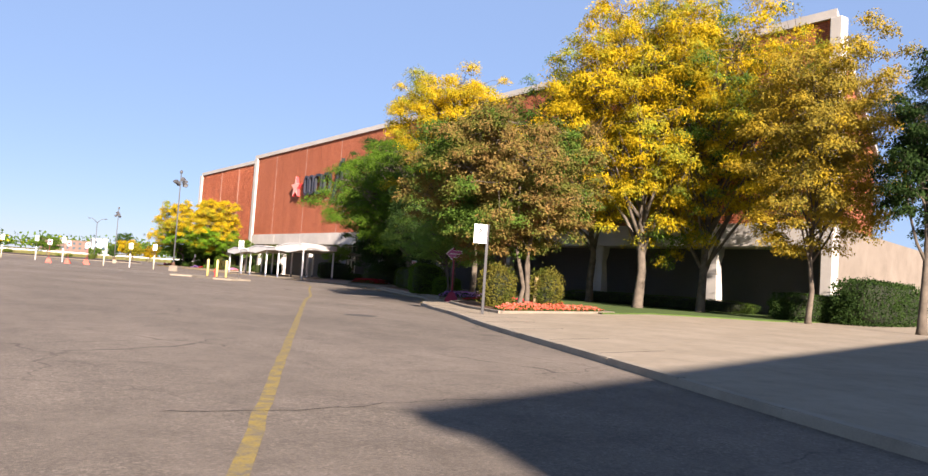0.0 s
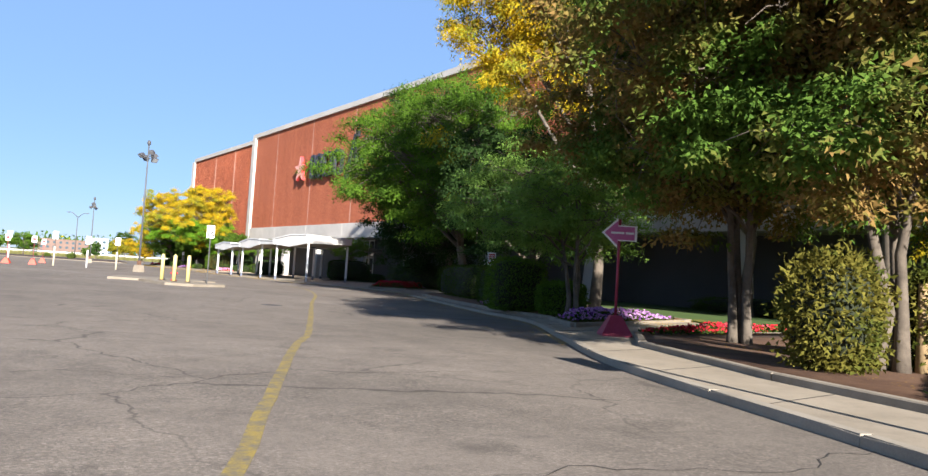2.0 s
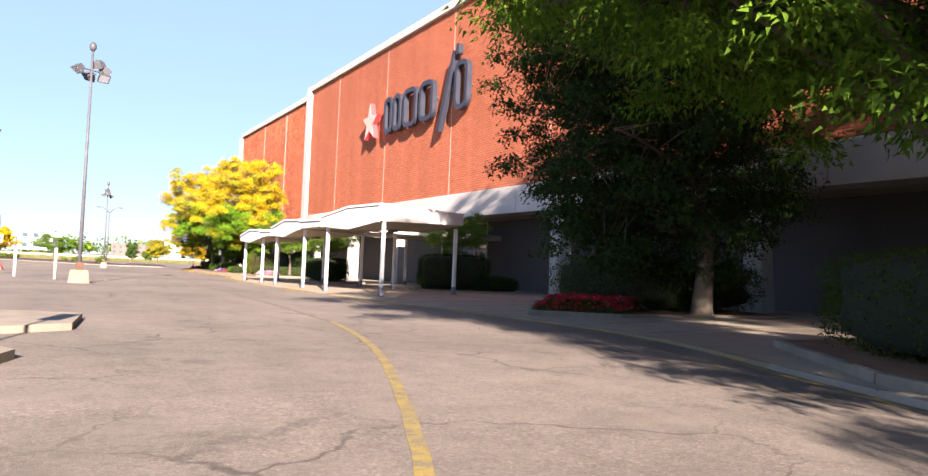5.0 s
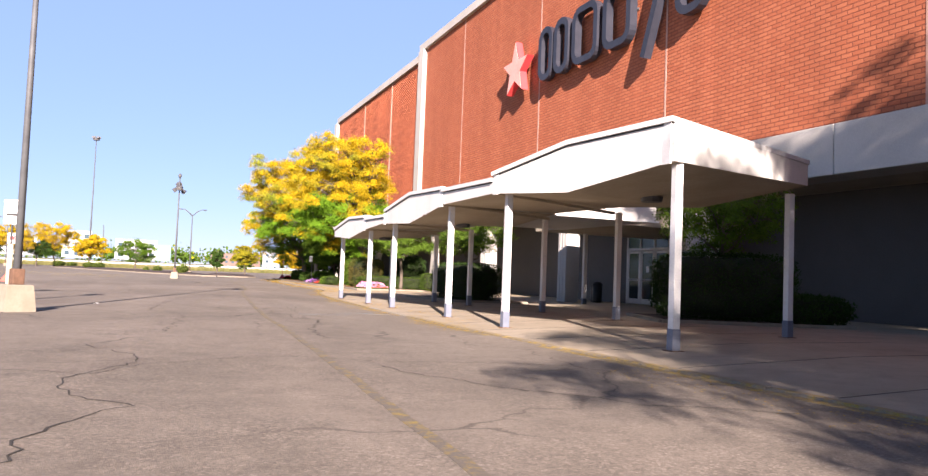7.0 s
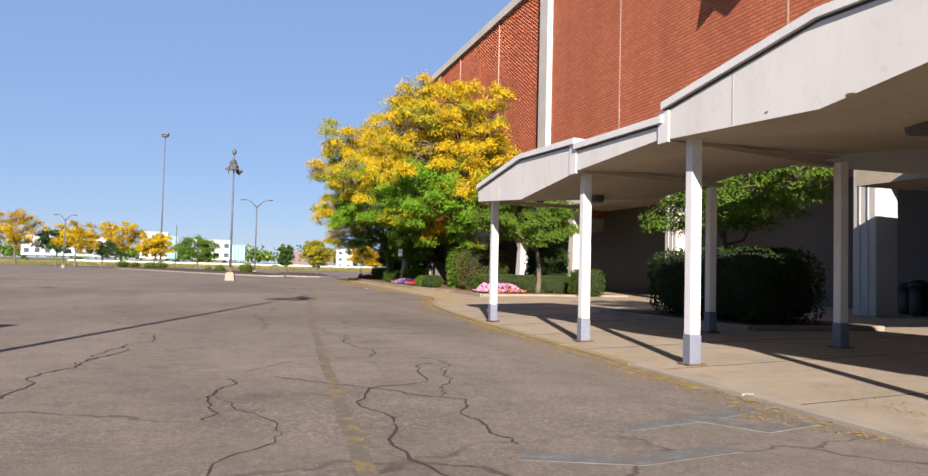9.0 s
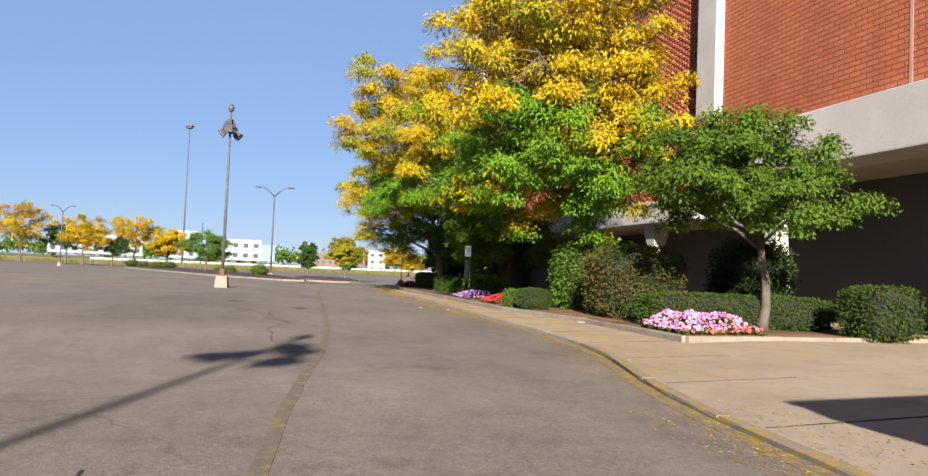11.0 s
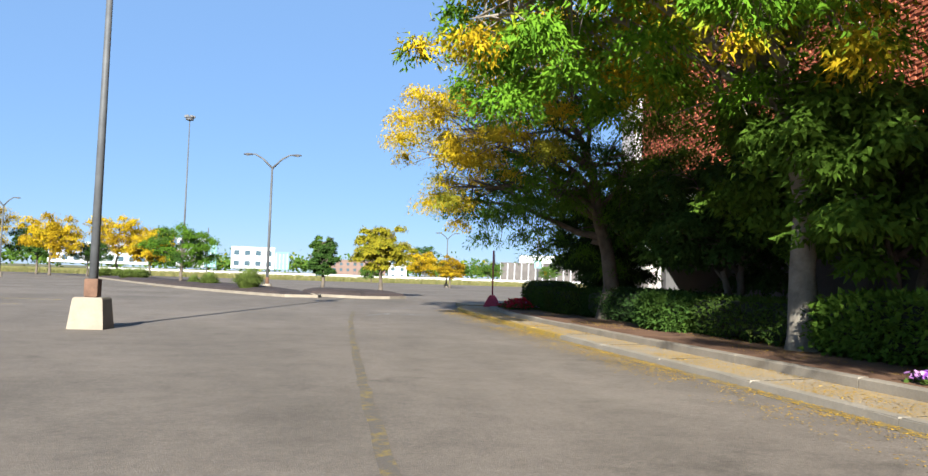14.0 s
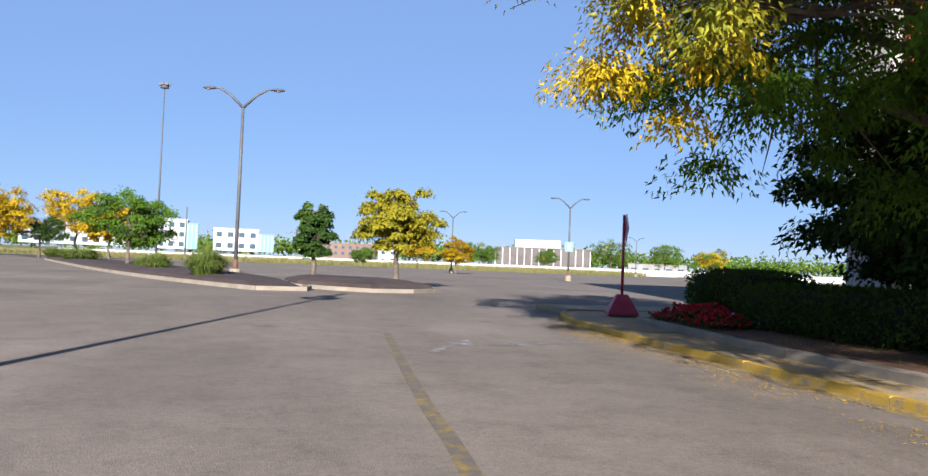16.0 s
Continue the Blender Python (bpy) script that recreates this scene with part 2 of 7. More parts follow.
    n.colour(n.mix(1.0, c, oil, "MULTIPLY"))
    n.bump(stones.outputs["Distance"], 0.35, 0.008)
    return n.m


def brick_material():
    """Red clay units laid with every other one standing proud."""
    n = Nodes("red_clay_units", 0.82, spec=0.2)
    sep = n.node("ShaderNodeSeparateXYZ")
    n.link(n.pos, sep.inputs[0])
    add = n.node("ShaderNodeMath")
    n.link(sep.outputs["X"], add.inputs[0])
    n.link(sep.outputs["Y"], add.inputs[1])
    comb = n.node("ShaderNodeCombineXYZ")
    n.link(add.outputs[0], comb.inputs["X"])
    n.link(sep.outputs["Z"], comb.inputs["Y"])
    b = n.node("ShaderNodeTexBrick", Scale=1.0)
    b.inputs["Brick Width"].default_value = 0.44
    b.inputs["Row Height"].default_value = 0.16
    b.inputs["Mortar Size"].default_value = 0.024
    b.inputs["Mortar Smooth"].default_value = 0.4
    b.inputs["Color1"].default_value = (0.36, 0.104, 0.050, 1)
    b.inputs["Color2"].default_value = (0.42, 0.135, 0.066, 1)
    b.inputs["Mortar"].default_value = (0.24, 0.075, 0.042, 1)
    n.link(comb.outputs[0], b.inputs["Vector"])
    wide = n.ramp(n.noise(0.09, 5, 0.6), [(0.35, grey(0.86)), (0.7, grey(1.06))])
    streaks = n.ramp(n.noise(1.0, 4, 0.6, n.scaled(0.8, 0.8, 0.05)), [(0.35, grey(0.9)), (0.7, grey(1.05))])
    c = n.mix(1.0, b.outputs["Color"], wide, "MULTIPLY")
    n.colour(n.mix(1.0, c, streaks, "MULTIPLY"))
    inv = n.node("ShaderNodeMath")
    inv.operation = "SUBTRACT"
    inv.inputs[0].default_value = 1.0
    n.link(b.outputs["Fac"], inv.inputs[1])
    n.bump(inv.outputs[0], 0.7, 0.04)
    return n.m


def leaf_material(name, colours, patch=None, patch_scale=0.45, cut=(0.48, 0.6), through=0.36):
    """Leaves: a mix of colours from leaf to leaf, with whole boughs turning to the patch colours."""
    n = Nodes(name, 0.72, spec=0.04)
    soft = n.node("ShaderNodeMapRange")
    n.link(n.noise(1.6, 3, 0.6), soft.inputs[0])
    soft.inputs[1].default_value, soft.inputs[2].default_value = 0.3, 0.7
    both = n.node("ShaderNodeMix", Factor=0.36)
    n.link(soft.outputs[0], both.inputs[2])
    n.link(n.t.nodes["Geometry"].outputs["Random Per Island"], both.inputs[3])
    rnd = both.outputs[0]
    k = len(colours)
    c = n.ramp(rnd, [((i + 0.5) / k, col) for i, col in enumerate(colours)])
    if patch:
        k = len(patch)
        p = n.ramp(rnd, [((i + 0.5) / k, col) for i, col in enumerate(patch)])
        c = n.mix(n.ramp(n.noise(patch_scale, 3, 0.5), [(cut[0], grey(0)), (cut[1], grey(1))]), c, p)
    n.colour(c)
    out = n.t.nodes["Material Output"]
    tr = n.node("ShaderNodeBsdfTranslucent")
    n.link(c, tr.inputs["Color"])
    mx = n.node("ShaderNodeMixShader", Fac=through)
    n.link(n.b.outputs[0], mx.inputs[1])
    n.link(tr.outputs[0], mx.inputs[2])
    n.link(mx.outputs[0], out.inputs["Surface"])
    return n.m


def glass_material(name, tint=(0.02, 0.03, 0.035)):
    n = Nodes(name, 0.12, spec=0.4)
    n.colour(tint)
    n.b.inputs["Transmission Weight"].default_value = 0.0
    return n.m


ASPHALT = asphalt_material()
PATCH = weathered("fresh_tar", (0.034, 0.032, 0.032), (0.056, 0.053, 0.051), 0.85, 60)
RAVEL = weathered("ravelled_asphalt", (0.040, 0.036, 0.033), (0.125, 0.112, 0.098), 0.92, 30, 9.0, 0.8)
CRACK = weathered("dirt_filled_crack", (0.028, 0.024, 0.020), (0.052, 0.046, 0.039), 0.95, 30)


def paving_material():
    """Sandy concrete; crumbled yellow leaves lie over it along the planted stretch."""
    n = Nodes("sidewalk_concrete", 0.9, spec=0.3)
    wide = n.ramp(n.noise(0.5, 6, 0.65), [(0.3, (0.262, 0.217, 0.158)), (0.7, (0.348, 0.292, 0.220))])
    fine = n.ramp(n.noise(55, 3, 0.6), [(0.25, grey(0.82)), (0.75, grey(1.0))])
    blots = n.ramp(n.noise(2.6, 7, 0.7), [(0.34, grey(0.80)), (0.52, grey(1.0))])
    c = n.mix(0.8, n.mix(1.0, wide, fine, "MULTIPLY"), blots, "MULTIPLY")
    along = n.node("ShaderNodeSeparateXYZ")
    n.link(n.pos, along.inputs[0])
    shed = n.node("ShaderNodeMapRange")
    n.link(along.outputs["Y"], shed.inputs[0])
    for i, v in ((1, 108.0), (2, 124.0), (3, 0.0), (4, 1.0)):
        shed.inputs[i].default_value = v
    heaps = n.ramp(n.noise(0.9, 4, 0.6), [(0.38, grey(0.15)), (0.62, grey(1.0))])
    bits = n.ramp(n.noise(34.0, 5, 0.75), [(0.44, grey(0.0)), (0.54, grey(1.0))])
    dust = n.mix(1.0, n.mix(1.0, heaps, bits, "MULTIPLY"), shed.outputs[0], "MULTIPLY")
    n.colour(n.mix(n.mix(1.0, dust, grey(0.8), "MULTIPLY"), c, (0.360, 0.225, 0.045)))
    n.bump(n.noise(55, 3, 0.6), 0.25, 0.01)
    return n.m


PAVING = paving_material()
KERB = weathered("kerb_concrete", (0.240, 0.208, 0.162), (0.330, 0.288, 0.228), 0.9, 40, 1.2, 0.4)
SANDWALL = weathered("sandy_rendered_wall", (0.150, 0.124, 0.098), (0.205, 0.172, 0.138), 0.9, 30, 0.4, 0.3)
EDGING = weathered("bed_edging_concrete", (0.180, 0.150, 0.112), (0.280, 0.240, 0.185), 0.9, 40, 1.3, 0.4)
BAND = weathered("pale_cast_concrete", (0.390, 0.367, 0.335), (0.515, 0.484, 0.445), 0.85, 25, 0.25, 0.15)
# Set below the wall's tan; some of the recess shade is in this colour.
BASEWALL = weathered("darkened_rendered_wall", (0.078, 0.075, 0.074), (0.104, 0.100, 0.098), 0.9, 20, 0.15, 0.15)
SOFFIT = weathered("painted_soffit", (0.33, 0.28, 0.205), (0.44, 0.38, 0.29), 0.9, 14, 0.5, 0.08)


def streaked(name, low, high, rough=0.6):
    """Painted sheet with rain streaks and grime along its run."""
    n = Nodes(name, rough, spec=0.3)
    wide = n.ramp(n.noise(0.35, 6, 0.65), [(0.3, low), (0.7, high)])
    runs = n.ramp(n.noise(1.0, 5, 0.7, n.scaled(1.8, 1.8, 0.3)), [(0.30, grey(0.84)), (0.52, grey(1.0))])
    spots = n.ramp(n.noise(7.0, 7, 0.75), [(0.30, grey(0.82)), (0.44, grey(1.0))])
    n.colour(n.mix(0.8, n.mix(0.55, wide, runs, "MULTIPLY"), spots, "MULTIPLY"))
    n.bump(n.noise(30, 3, 0.6), 0.05, 0.01)
    return n.m


FASCIA = streaked("white_painted_metal", (0.500, 0.486, 0.456), (0.580, 0.565, 0.535))
STAIN = weathered("grey_seam", (0.28, 0.265, 0.24), (0.36, 0.34, 0.31), 0.8, 30, 2, 0)
WHITE = weathered("white_post_paint", (0.560, 0.552, 0.536), (0.640, 0.632, 0.616), 0.55, 30, 1.5, 0.05)
GREYPAINT = weathered("blue_grey_post_foot", (0.110, 0.125, 0.165), (0.160, 0.175, 0.215), 0.6, 30, 2, 0.1)
BRICK = brick_material()
JOINT = weathered("pale_joint_sealant", (0.391, 0.221, 0.170), (0.476, 0.306, 0.246), 0.8, 20, 1)
MULCH = weathered("bark_mulch", (0.080, 0.040, 0.024), (0.160, 0.088, 0.048), 0.95, 35, 1.4, 0.9)
DARKMULCH = weathered("dark_mulch", (0.032, 0.023, 0.020), (0.063, 0.045, 0.041), 0.95, 30, 1.4, 0.9)
STEEL = weathered("galvanised_pole", (0.060, 0.062, 0.066), (0.100, 0.104, 0.108), 0.6, 20, 2, 0.05, 0.0)
DARKSTEEL = weathered("dark_sign_post", (0.03, 0.03, 0.032), (0.06, 0.058, 0.056), 0.6, 25, 2, 0.1)
RUST = weathered("rusty_pole_foot", (0.080, 0.044, 0.028), (0.160, 0.088, 0.056), 0.85, 25, 4, 0.2)
LAMPHEAD = weathered("floodlight_housing", (0.05, 0.05, 0.055), (0.09, 0.09, 0.095), 0.5, 10, 2, 0.05)
LENS = weathered("frosted_lamp_lens", (0.22, 0.23, 0.24), (0.30, 0.31, 0.32), 0.25, 10, 2, 0)
SIGNWHITE = weathered("sign_white", (0.665, 0.665, 0.655), (0.760, 0.760, 0.750), 0.5, 6, 2, 0)
SIGNBLACK = weathered("sign_black", (0.015, 0.015, 0.016), (0.03, 0.03, 0.03), 0.5, 10, 2, 0)
SIGNRED = weathered("sign_red", (0.42, 0.04, 0.045), (0.52, 0.06, 0.06), 0.45, 10, 2, 0)
MAGENTA = weathered("pink_painted_metal", (0.378, 0.090, 0.234), (0.468, 0.135, 0.306), 0.55, 10, 3, 0.05)
DEEPRED = weathered("dark_red_paint", (0.28, 0.03, 0.06), (0.36, 0.05, 0.09), 0.55, 20, 3, 0.1)
YELLOWPAINT = weathered("yellow_bollard_paint", (0.500, 0.415, 0.140), (0.620, 0.540, 0.240), 0.55, 14, 1.5, 0.1)
ORANGE = weathered("orange_red_cone", (0.70, 0.07, 0.05), (0.80, 0.11, 0.07), 0.6, 10, 2, 0)
LETTER = weathered("dark_sign_face", (0.020, 0.022, 0.032), (0.035, 0.036, 0.048), 0.45, 10, 1, 0)
STARRED = weathered("red_star_face", (0.570, 0.052, 0.057), (0.665, 0.076, 0.076), 0.4, 10, 1, 0)
STARFACE = weathered("pale_star_face", (0.72, 0.30, 0.25), (0.80, 0.40, 0.34), 0.5, 10, 1, 0)
BARK = weathered("grey_brown_bark", (0.062, 0.050, 0.038), (0.150, 0.122, 0.092), 0.95, 16, 2.5, 0.9)
PALEBARK = weathered("pale_flaking_bark", (0.130, 0.112, 0.086), (0.270, 0.236, 0.185), 0.95, 14, 3.0, 0.9)
TIMBER = weathered("pale_timber", (0.26, 0.18, 0.09), (0.38, 0.27, 0.14), 0.85, 30, 3, 0.3)
GLASS = glass_material("dark_door_glass")
FARWHITE = weathered("white_office_wall", (0.42, 0.425, 0.43), (0.52, 0.527, 0.533), 0.8, 2, 0.05, 0)
FARBRICK = weathered("far_brick_wall", (0.150, 0.100, 0.080), (0.205, 0.140, 0.115), 0.9, 2, 0.1, 0)
CREAM = weathered("cream_plastic_sleeve", (0.46, 0.42, 0.30), (0.56, 0.52, 0.40), 0.6, 14, 2, 0.03)
SMOKED = weathered("smoked_office_glass", (0.055, 0.045, 0.040), (0.090, 0.075, 0.066), 0.45, 1, 0.2, 0)
FARGLASS = glass_material("far_window_glass", (0.05, 0.08, 0.10))
TEALGLASS = glass_material("pale_teal_glass", (0.165, 0.285, 0.285))
BARRIER = weathered("pale_road_barrier", (0.465, 0.450, 0.427), (0.540, 0.525, 0.495), 0.9, 3, 0.06, 0)
BLUECAR = weathered("dark_blue_car_paint", (0.02, 0.03, 0.08), (0.03, 0.04, 0.10), 0.25, 10, 1, 0)
IRON = weathered("cast_iron_cover", (0.040, 0.036, 0.040), (0.080, 0.072, 0.076), 0.7, 60, 5, 0.4, 0.4)
PAPER = weathered("paper_notice", (0.7, 0.7, 0.68), (0.8, 0.8, 0.78), 0.8, 20, 3, 0)
BIN = weathered("black_bin_plastic", (0.015, 0.015, 0.017), (0.03, 0.03, 0.032), 0.5, 20, 3, 0.05)
ROOFGREY = weathered("flat_roof_gravel", (0.188, 0.180, 0.173), (0.262, 0.255, 0.240), 0.95, 10, 0.3, 0.3)


def worn_paint(name, colour, under, keep=0.5):
    """Road paint that has worn through to what lies under it."""
    n = Nodes(name, 0.8, spec=0.2)
    m = n.ramp(n.noise(5.0, 8, 0.75), [(keep - 0.08, grey(0)), (keep + 0.10, grey(1))])
    fine = n.ramp(n.noise(50, 3, 0.7), [(0.3, grey(0.75)), (0.7, grey(1.05))])
    n.colour(n.mix(1.0, n.mix(m, colour, under), fine, "MULTIPLY"))
    n.bump(n.noise(50, 3, 0.7), 0.3, 0.01)
    return n.m


YELLOWLINE = worn_paint("worn_yellow_road_paint", (0.275, 0.205, 0.058), (0.150, 0.128, 0.096), 0.50)
FAINTLINE = worn_paint("nearly_gone_road_paint", (0.290, 0.205, 0.040), (0.130, 0.112, 0.094), 0.41)
YELLOWGUTTER = worn_paint("yellow_gutter_paint", (0.340, 0.225, 0.035), (0.165, 0.136, 0.094), 0.44)
WORNKERB = worn_paint("nearly_gone_kerb_paint", (0.340, 0.230, 0.050), (0.225, 0.190, 0.148), 0.46)
YELLOWKERB = worn_paint("worn_yellow_kerb_paint", (0.400, 0.262, 0.040), (0.230, 0.190, 0.140), 0.56)
WHITELINE = worn_paint("worn_white_road_paint", (0.380, 0.372, 0.355), (0.140, 0.126, 0.114), 0.42)
BLUELINE = worn_paint("worn_blue_road_paint", (0.150, 0.205, 0.240), (0.138, 0.124, 0.110), 0.42)

GRASSY = weathered("meadow_grass", (0.112, 0.109, 0.041), (0.173, 0.158, 0.068), 0.95, 3.0, 0.03, 0.6)
LAWN = weathered("mown_lawn", (0.044, 0.080, 0.014), (0.072, 0.120, 0.022), 0.95, 30, 0.8, 0.7)
YELLOW = [(0.510, 0.340, 0.010), (0.600, 0.430, 0.016), (0.350, 0.235, 0.009), (0.430, 0.385, 0.022)]
AMBER = [(0.255, 0.150, 0.007), (0.310, 0.200, 0.009), (0.170, 0.104, 0.007)]
LIME = [(0.192, 0.224, 0.024), (0.288, 0.288, 0.028), (0.120, 0.176, 0.020)]
GREEN = [(0.064, 0.119, 0.017), (0.093, 0.162, 0.025), (0.043, 0.085, 0.015)]
DEEP = [(0.030, 0.064, 0.014), (0.048, 0.092, 0.019), (0.021, 0.048, 0.011)]
RUSSET = [(0.185, 0.120, 0.036), (0.265, 0.165, 0.055), (0.120, 0.112, 0.026), (0.255, 0.195, 0.040)]
LEAF_GOLD = leaf_material("golden_leaves", YELLOW, LIME, 0.35, (0.50, 0.64))
LEAF_TURN = leaf_material("green_and_golden_leaves", YELLOW, GREEN, 0.30, (0.44, 0.56))
LEAF_GREEN = leaf_material("green_leaves_with_gold", GREEN, YELLOW, 0.33, (0.62, 0.70))
LEAF_RUSSET = leaf_material("russet_green_leaves", RUSSET, GREEN, 0.4, (0.50, 0.62))
LEAF_GREENER = leaf_material("fresh_and_deep_green_leaves", DEEP, [(0.062, 0.130, 0.012), (0.098, 0.180, 0.016), (0.042, 0.088, 0.010)], 0.5, (0.34, 0.48), 0.32)
LEAF_AMBER = leaf_material("amber_leaves", AMBER, YELLOW, 0.25, (0.42, 0.56))
LEAF_DARK = leaf_material("dark_green_leaves", [(0.016, 0.034, 0.009), (0.026, 0.050, 0.012), (0.012, 0.027, 0.008)], [(0.024, 0.050, 0.011), (0.038, 0.070, 0.015)], 0.5, (0.5, 0.65), 0.14)
LEAF_OLIVE = leaf_material("olive_and_gold_leaves", [(0.20, 0.16, 0.03), (0.30, 0.22, 0.03), (0.14, 0.14, 0.03)], [(0.45, 0.30, 0.02), (0.36, 0.26, 0.03)], 0.5, (0.48, 0.62))
LEAF_YELLOWING = leaf_material("yellowing_shrub_leaves", [(0.110, 0.104, 0.020), (0.155, 0.136, 0.026), (0.074, 0.086, 0.017)], [(0.060, 0.082, 0.015), (0.085, 0.100, 0.018)], 0.9, (0.48, 0.62))
LEAF_LIMY = leaf_material("lime_green_leaves", [(0.088, 0.195, 0.013), (0.140, 0.270, 0.018), (0.060, 0.140, 0.011)], YELLOW, 0.42, (0.54, 0.64), 0.3)
# Crab apple green lifted, standing in for sun the pears keep off it.
LEAF_LIFTED = leaf_material("lifted_green_leaves", [(0.130, 0.225, 0.040), (0.180, 0.285, 0.056), (0.090, 0.165, 0.028)], through=0.45)
LEAF_YOUNG = leaf_material("lime_and_golden_leaves", [(0.190, 0.190, 0.014), (0.280, 0.235, 0.016), (0.120, 0.140, 0.012)], through=0.3)
LEAF_FRESH = leaf_material("bright_green_leaves", [(0.066, 0.122, 0.014), (0.100, 0.170, 0.020), (0.044, 0.084, 0.012)])
LEAF_DEEP = leaf_material("deep_green_leaves", DEEP, GREEN, 0.6, (0.55, 0.7))
LEAF_HEDGE = leaf_material("clipped_hedge_leaves", [(0.038, 0.068, 0.012), (0.060, 0.098, 0.017), (0.026, 0.049, 0.011)], [(0.098, 0.090, 0.022), (0.075, 0.090, 0.019)], 0.9, (0.55, 0.75))
LEAF_BROWN = leaf_material("bronzing_hedge_leaves", [(0.112, 0.083, 0.026), (0.083, 0.083, 0.022), (0.150, 0.105, 0.038)], [(0.053, 0.090, 0.015), (0.038, 0.068, 0.015)], 0.8, (0.48, 0.6))
LEAF_FALLEN = leaf_material("fallen_yellow_leaves", [(0.375, 0.225, 0.022), (0.315, 0.188, 0.022), (0.435, 0.285, 0.038), (0.225, 0.120, 0.022)], through=0.05)
# Near-black fill: the shade between a hedge's leaves, put into colour.
LEAF_CORE = weathered("hedge_core_shade", (0.012, 0.016, 0.008), (0.025, 0.03, 0.014), 0.95, 12, 2, 0.5)
REED = leaf_material("ornamental_grass_blades", [(0.096, 0.144, 0.028), (0.136, 0.176, 0.040), (0.072, 0.104, 0.024)])
DRYREED = leaf_material("dry_meadow_blades", [(0.225, 0.195, 0.083), (0.165, 0.158, 0.060), (0.120, 0.128, 0.045)])
PETAL_RED = leaf_material("red_blossoms", [(0.430, 0.012, 0.028), (0.560, 0.026, 0.045), (0.260, 0.010, 0.020), (0.600, 0.160, 0.190)], through=0.2)
PETAL_PURPLE = leaf_material("purple_and_pink_blossoms", [(0.225, 0.060, 0.330), (0.400, 0.160, 0.430), (0.520, 0.320, 0.520), (0.160, 0.040, 0.260), (0.250, 0.075, 0.350)], through=0.2)
PETAL_PINK = leaf_material("pink_blossoms", [(0.561, 0.187, 0.357), (0.637, 0.357, 0.493), (0.493, 0.119, 0.306), (0.663, 0.493, 0.578)], through=0.2)
PETAL_CORAL = leaf_material("coral_red_blossoms", [(0.561, 0.085, 0.051), (0.590, 0.130, 0.085), (0.520, 0.100, 0.070), (0.595, 0.260, 0.180)], through=0.2)

# ---- ground, road and pavement ----
KERB_POINTS = [(-6.0, -30.0), (3.0, -12.0), (7.4, -2.6), (9.4, 2.1), (11.4, 6.7), (14.2, 13.3), (17.0, 19.0), (19.8, 25.3), (22.9, 30.0), (26.3, 35.2), (27.9, 39.8),
               (30.6, 46.5), (33.8, 54.2), (36.3, 60.2), (37.0, 65.5), (36.7, 71.0), (36.5, 78.0), (36.4, 84.0), (36.5, 90.0), (36.85, 97.5), (37.3, 104.0),
               (38.2, 111.5), (39.65, 117.0), (40.15, 121.0), (40.4, 126.0), (40.75, 132.0), (41.2, 139.5), (41.5, 147.0), (41.8, 152.5), (42.1, 157.0), (42.4, 161.0),
               (43.0, 164.5), (44.6, 167.2), (48.0, 168.6), (60.0, 169.0), (120.0, 169.0)]
KERB_LINE = smooth_line(KERB_POINTS, 1.2)

bm = bmesh.new()
bmesh.ops.create_grid(bm, x_segments=80, y_segments=80, size=2600)
for v in bm.verts:
    far = max(0.0, v.co.y - 420.0) + max(0.0, abs(v.co.x) - 400.0)
    v.co.z = -0.05 + min(far, 900) * 0.006
ground = structure("ground", bm, GRASSY, "dry yellow-green meadow reaching the horizon", "ground", smooth=True)

bm = bmesh.new()
prism(bm, [(-170, -170), (210, -170), (210, 318), (90, 322), (-60, 318), (-170, 300)], -0.04, 0.0)
road = structure("road", bm, ASPHALT, "old grey asphalt of the drive and the empty car park", "asphalt")


def kerb_height(y):
    """The kerb's height over the road: low, and nearly flush along the canopy."""
    return float(np.interp(y, (10.0, 28.0, 52.0, 60.0, 76.0, 106.0, 118.0, 132.0, 150.0), (0.12, 0.11, 0.10, 0.06, 0.03, 0.03, 0.06, 0.08, 0.10)))


def paving_height(y, inward):
    """The sidewalk's height, which rises gently away from the kerb."""
    k = kerb_height(y)
    return k + (0.15 - k) * min(1.0, max(0.0, inward / 4.0))


bm = bmesh.new()
rows = []
for x, y in KERB_LINE:
    if y < 166.0:
        rows.append([bm.verts.new((x + 0.14 + d, y, paving_height(y, d))) for d in (0.0, 1.3, 4.0)] + [bm.verts.new((120.0, y, 0.15)), bm.verts.new((120.0, y, -0.1)), bm.verts.new((x + 0.14, y, -0.1))])
for a, b in zip(rows, rows[1:]):
    for k in range(5):
        bm.faces.new((a[k], b[k], b[k + 1], a[k + 1]))
x0, y0 = rows[-1][0].co.x, rows[-1][0].co.y
box(bm, x0, 120.0, y0, 168.4, -0.1, 0.15)
pavement = structure("pavement", bm, PAVING, "sunlit sandy concrete sidewalk along the store", "sidewalk")

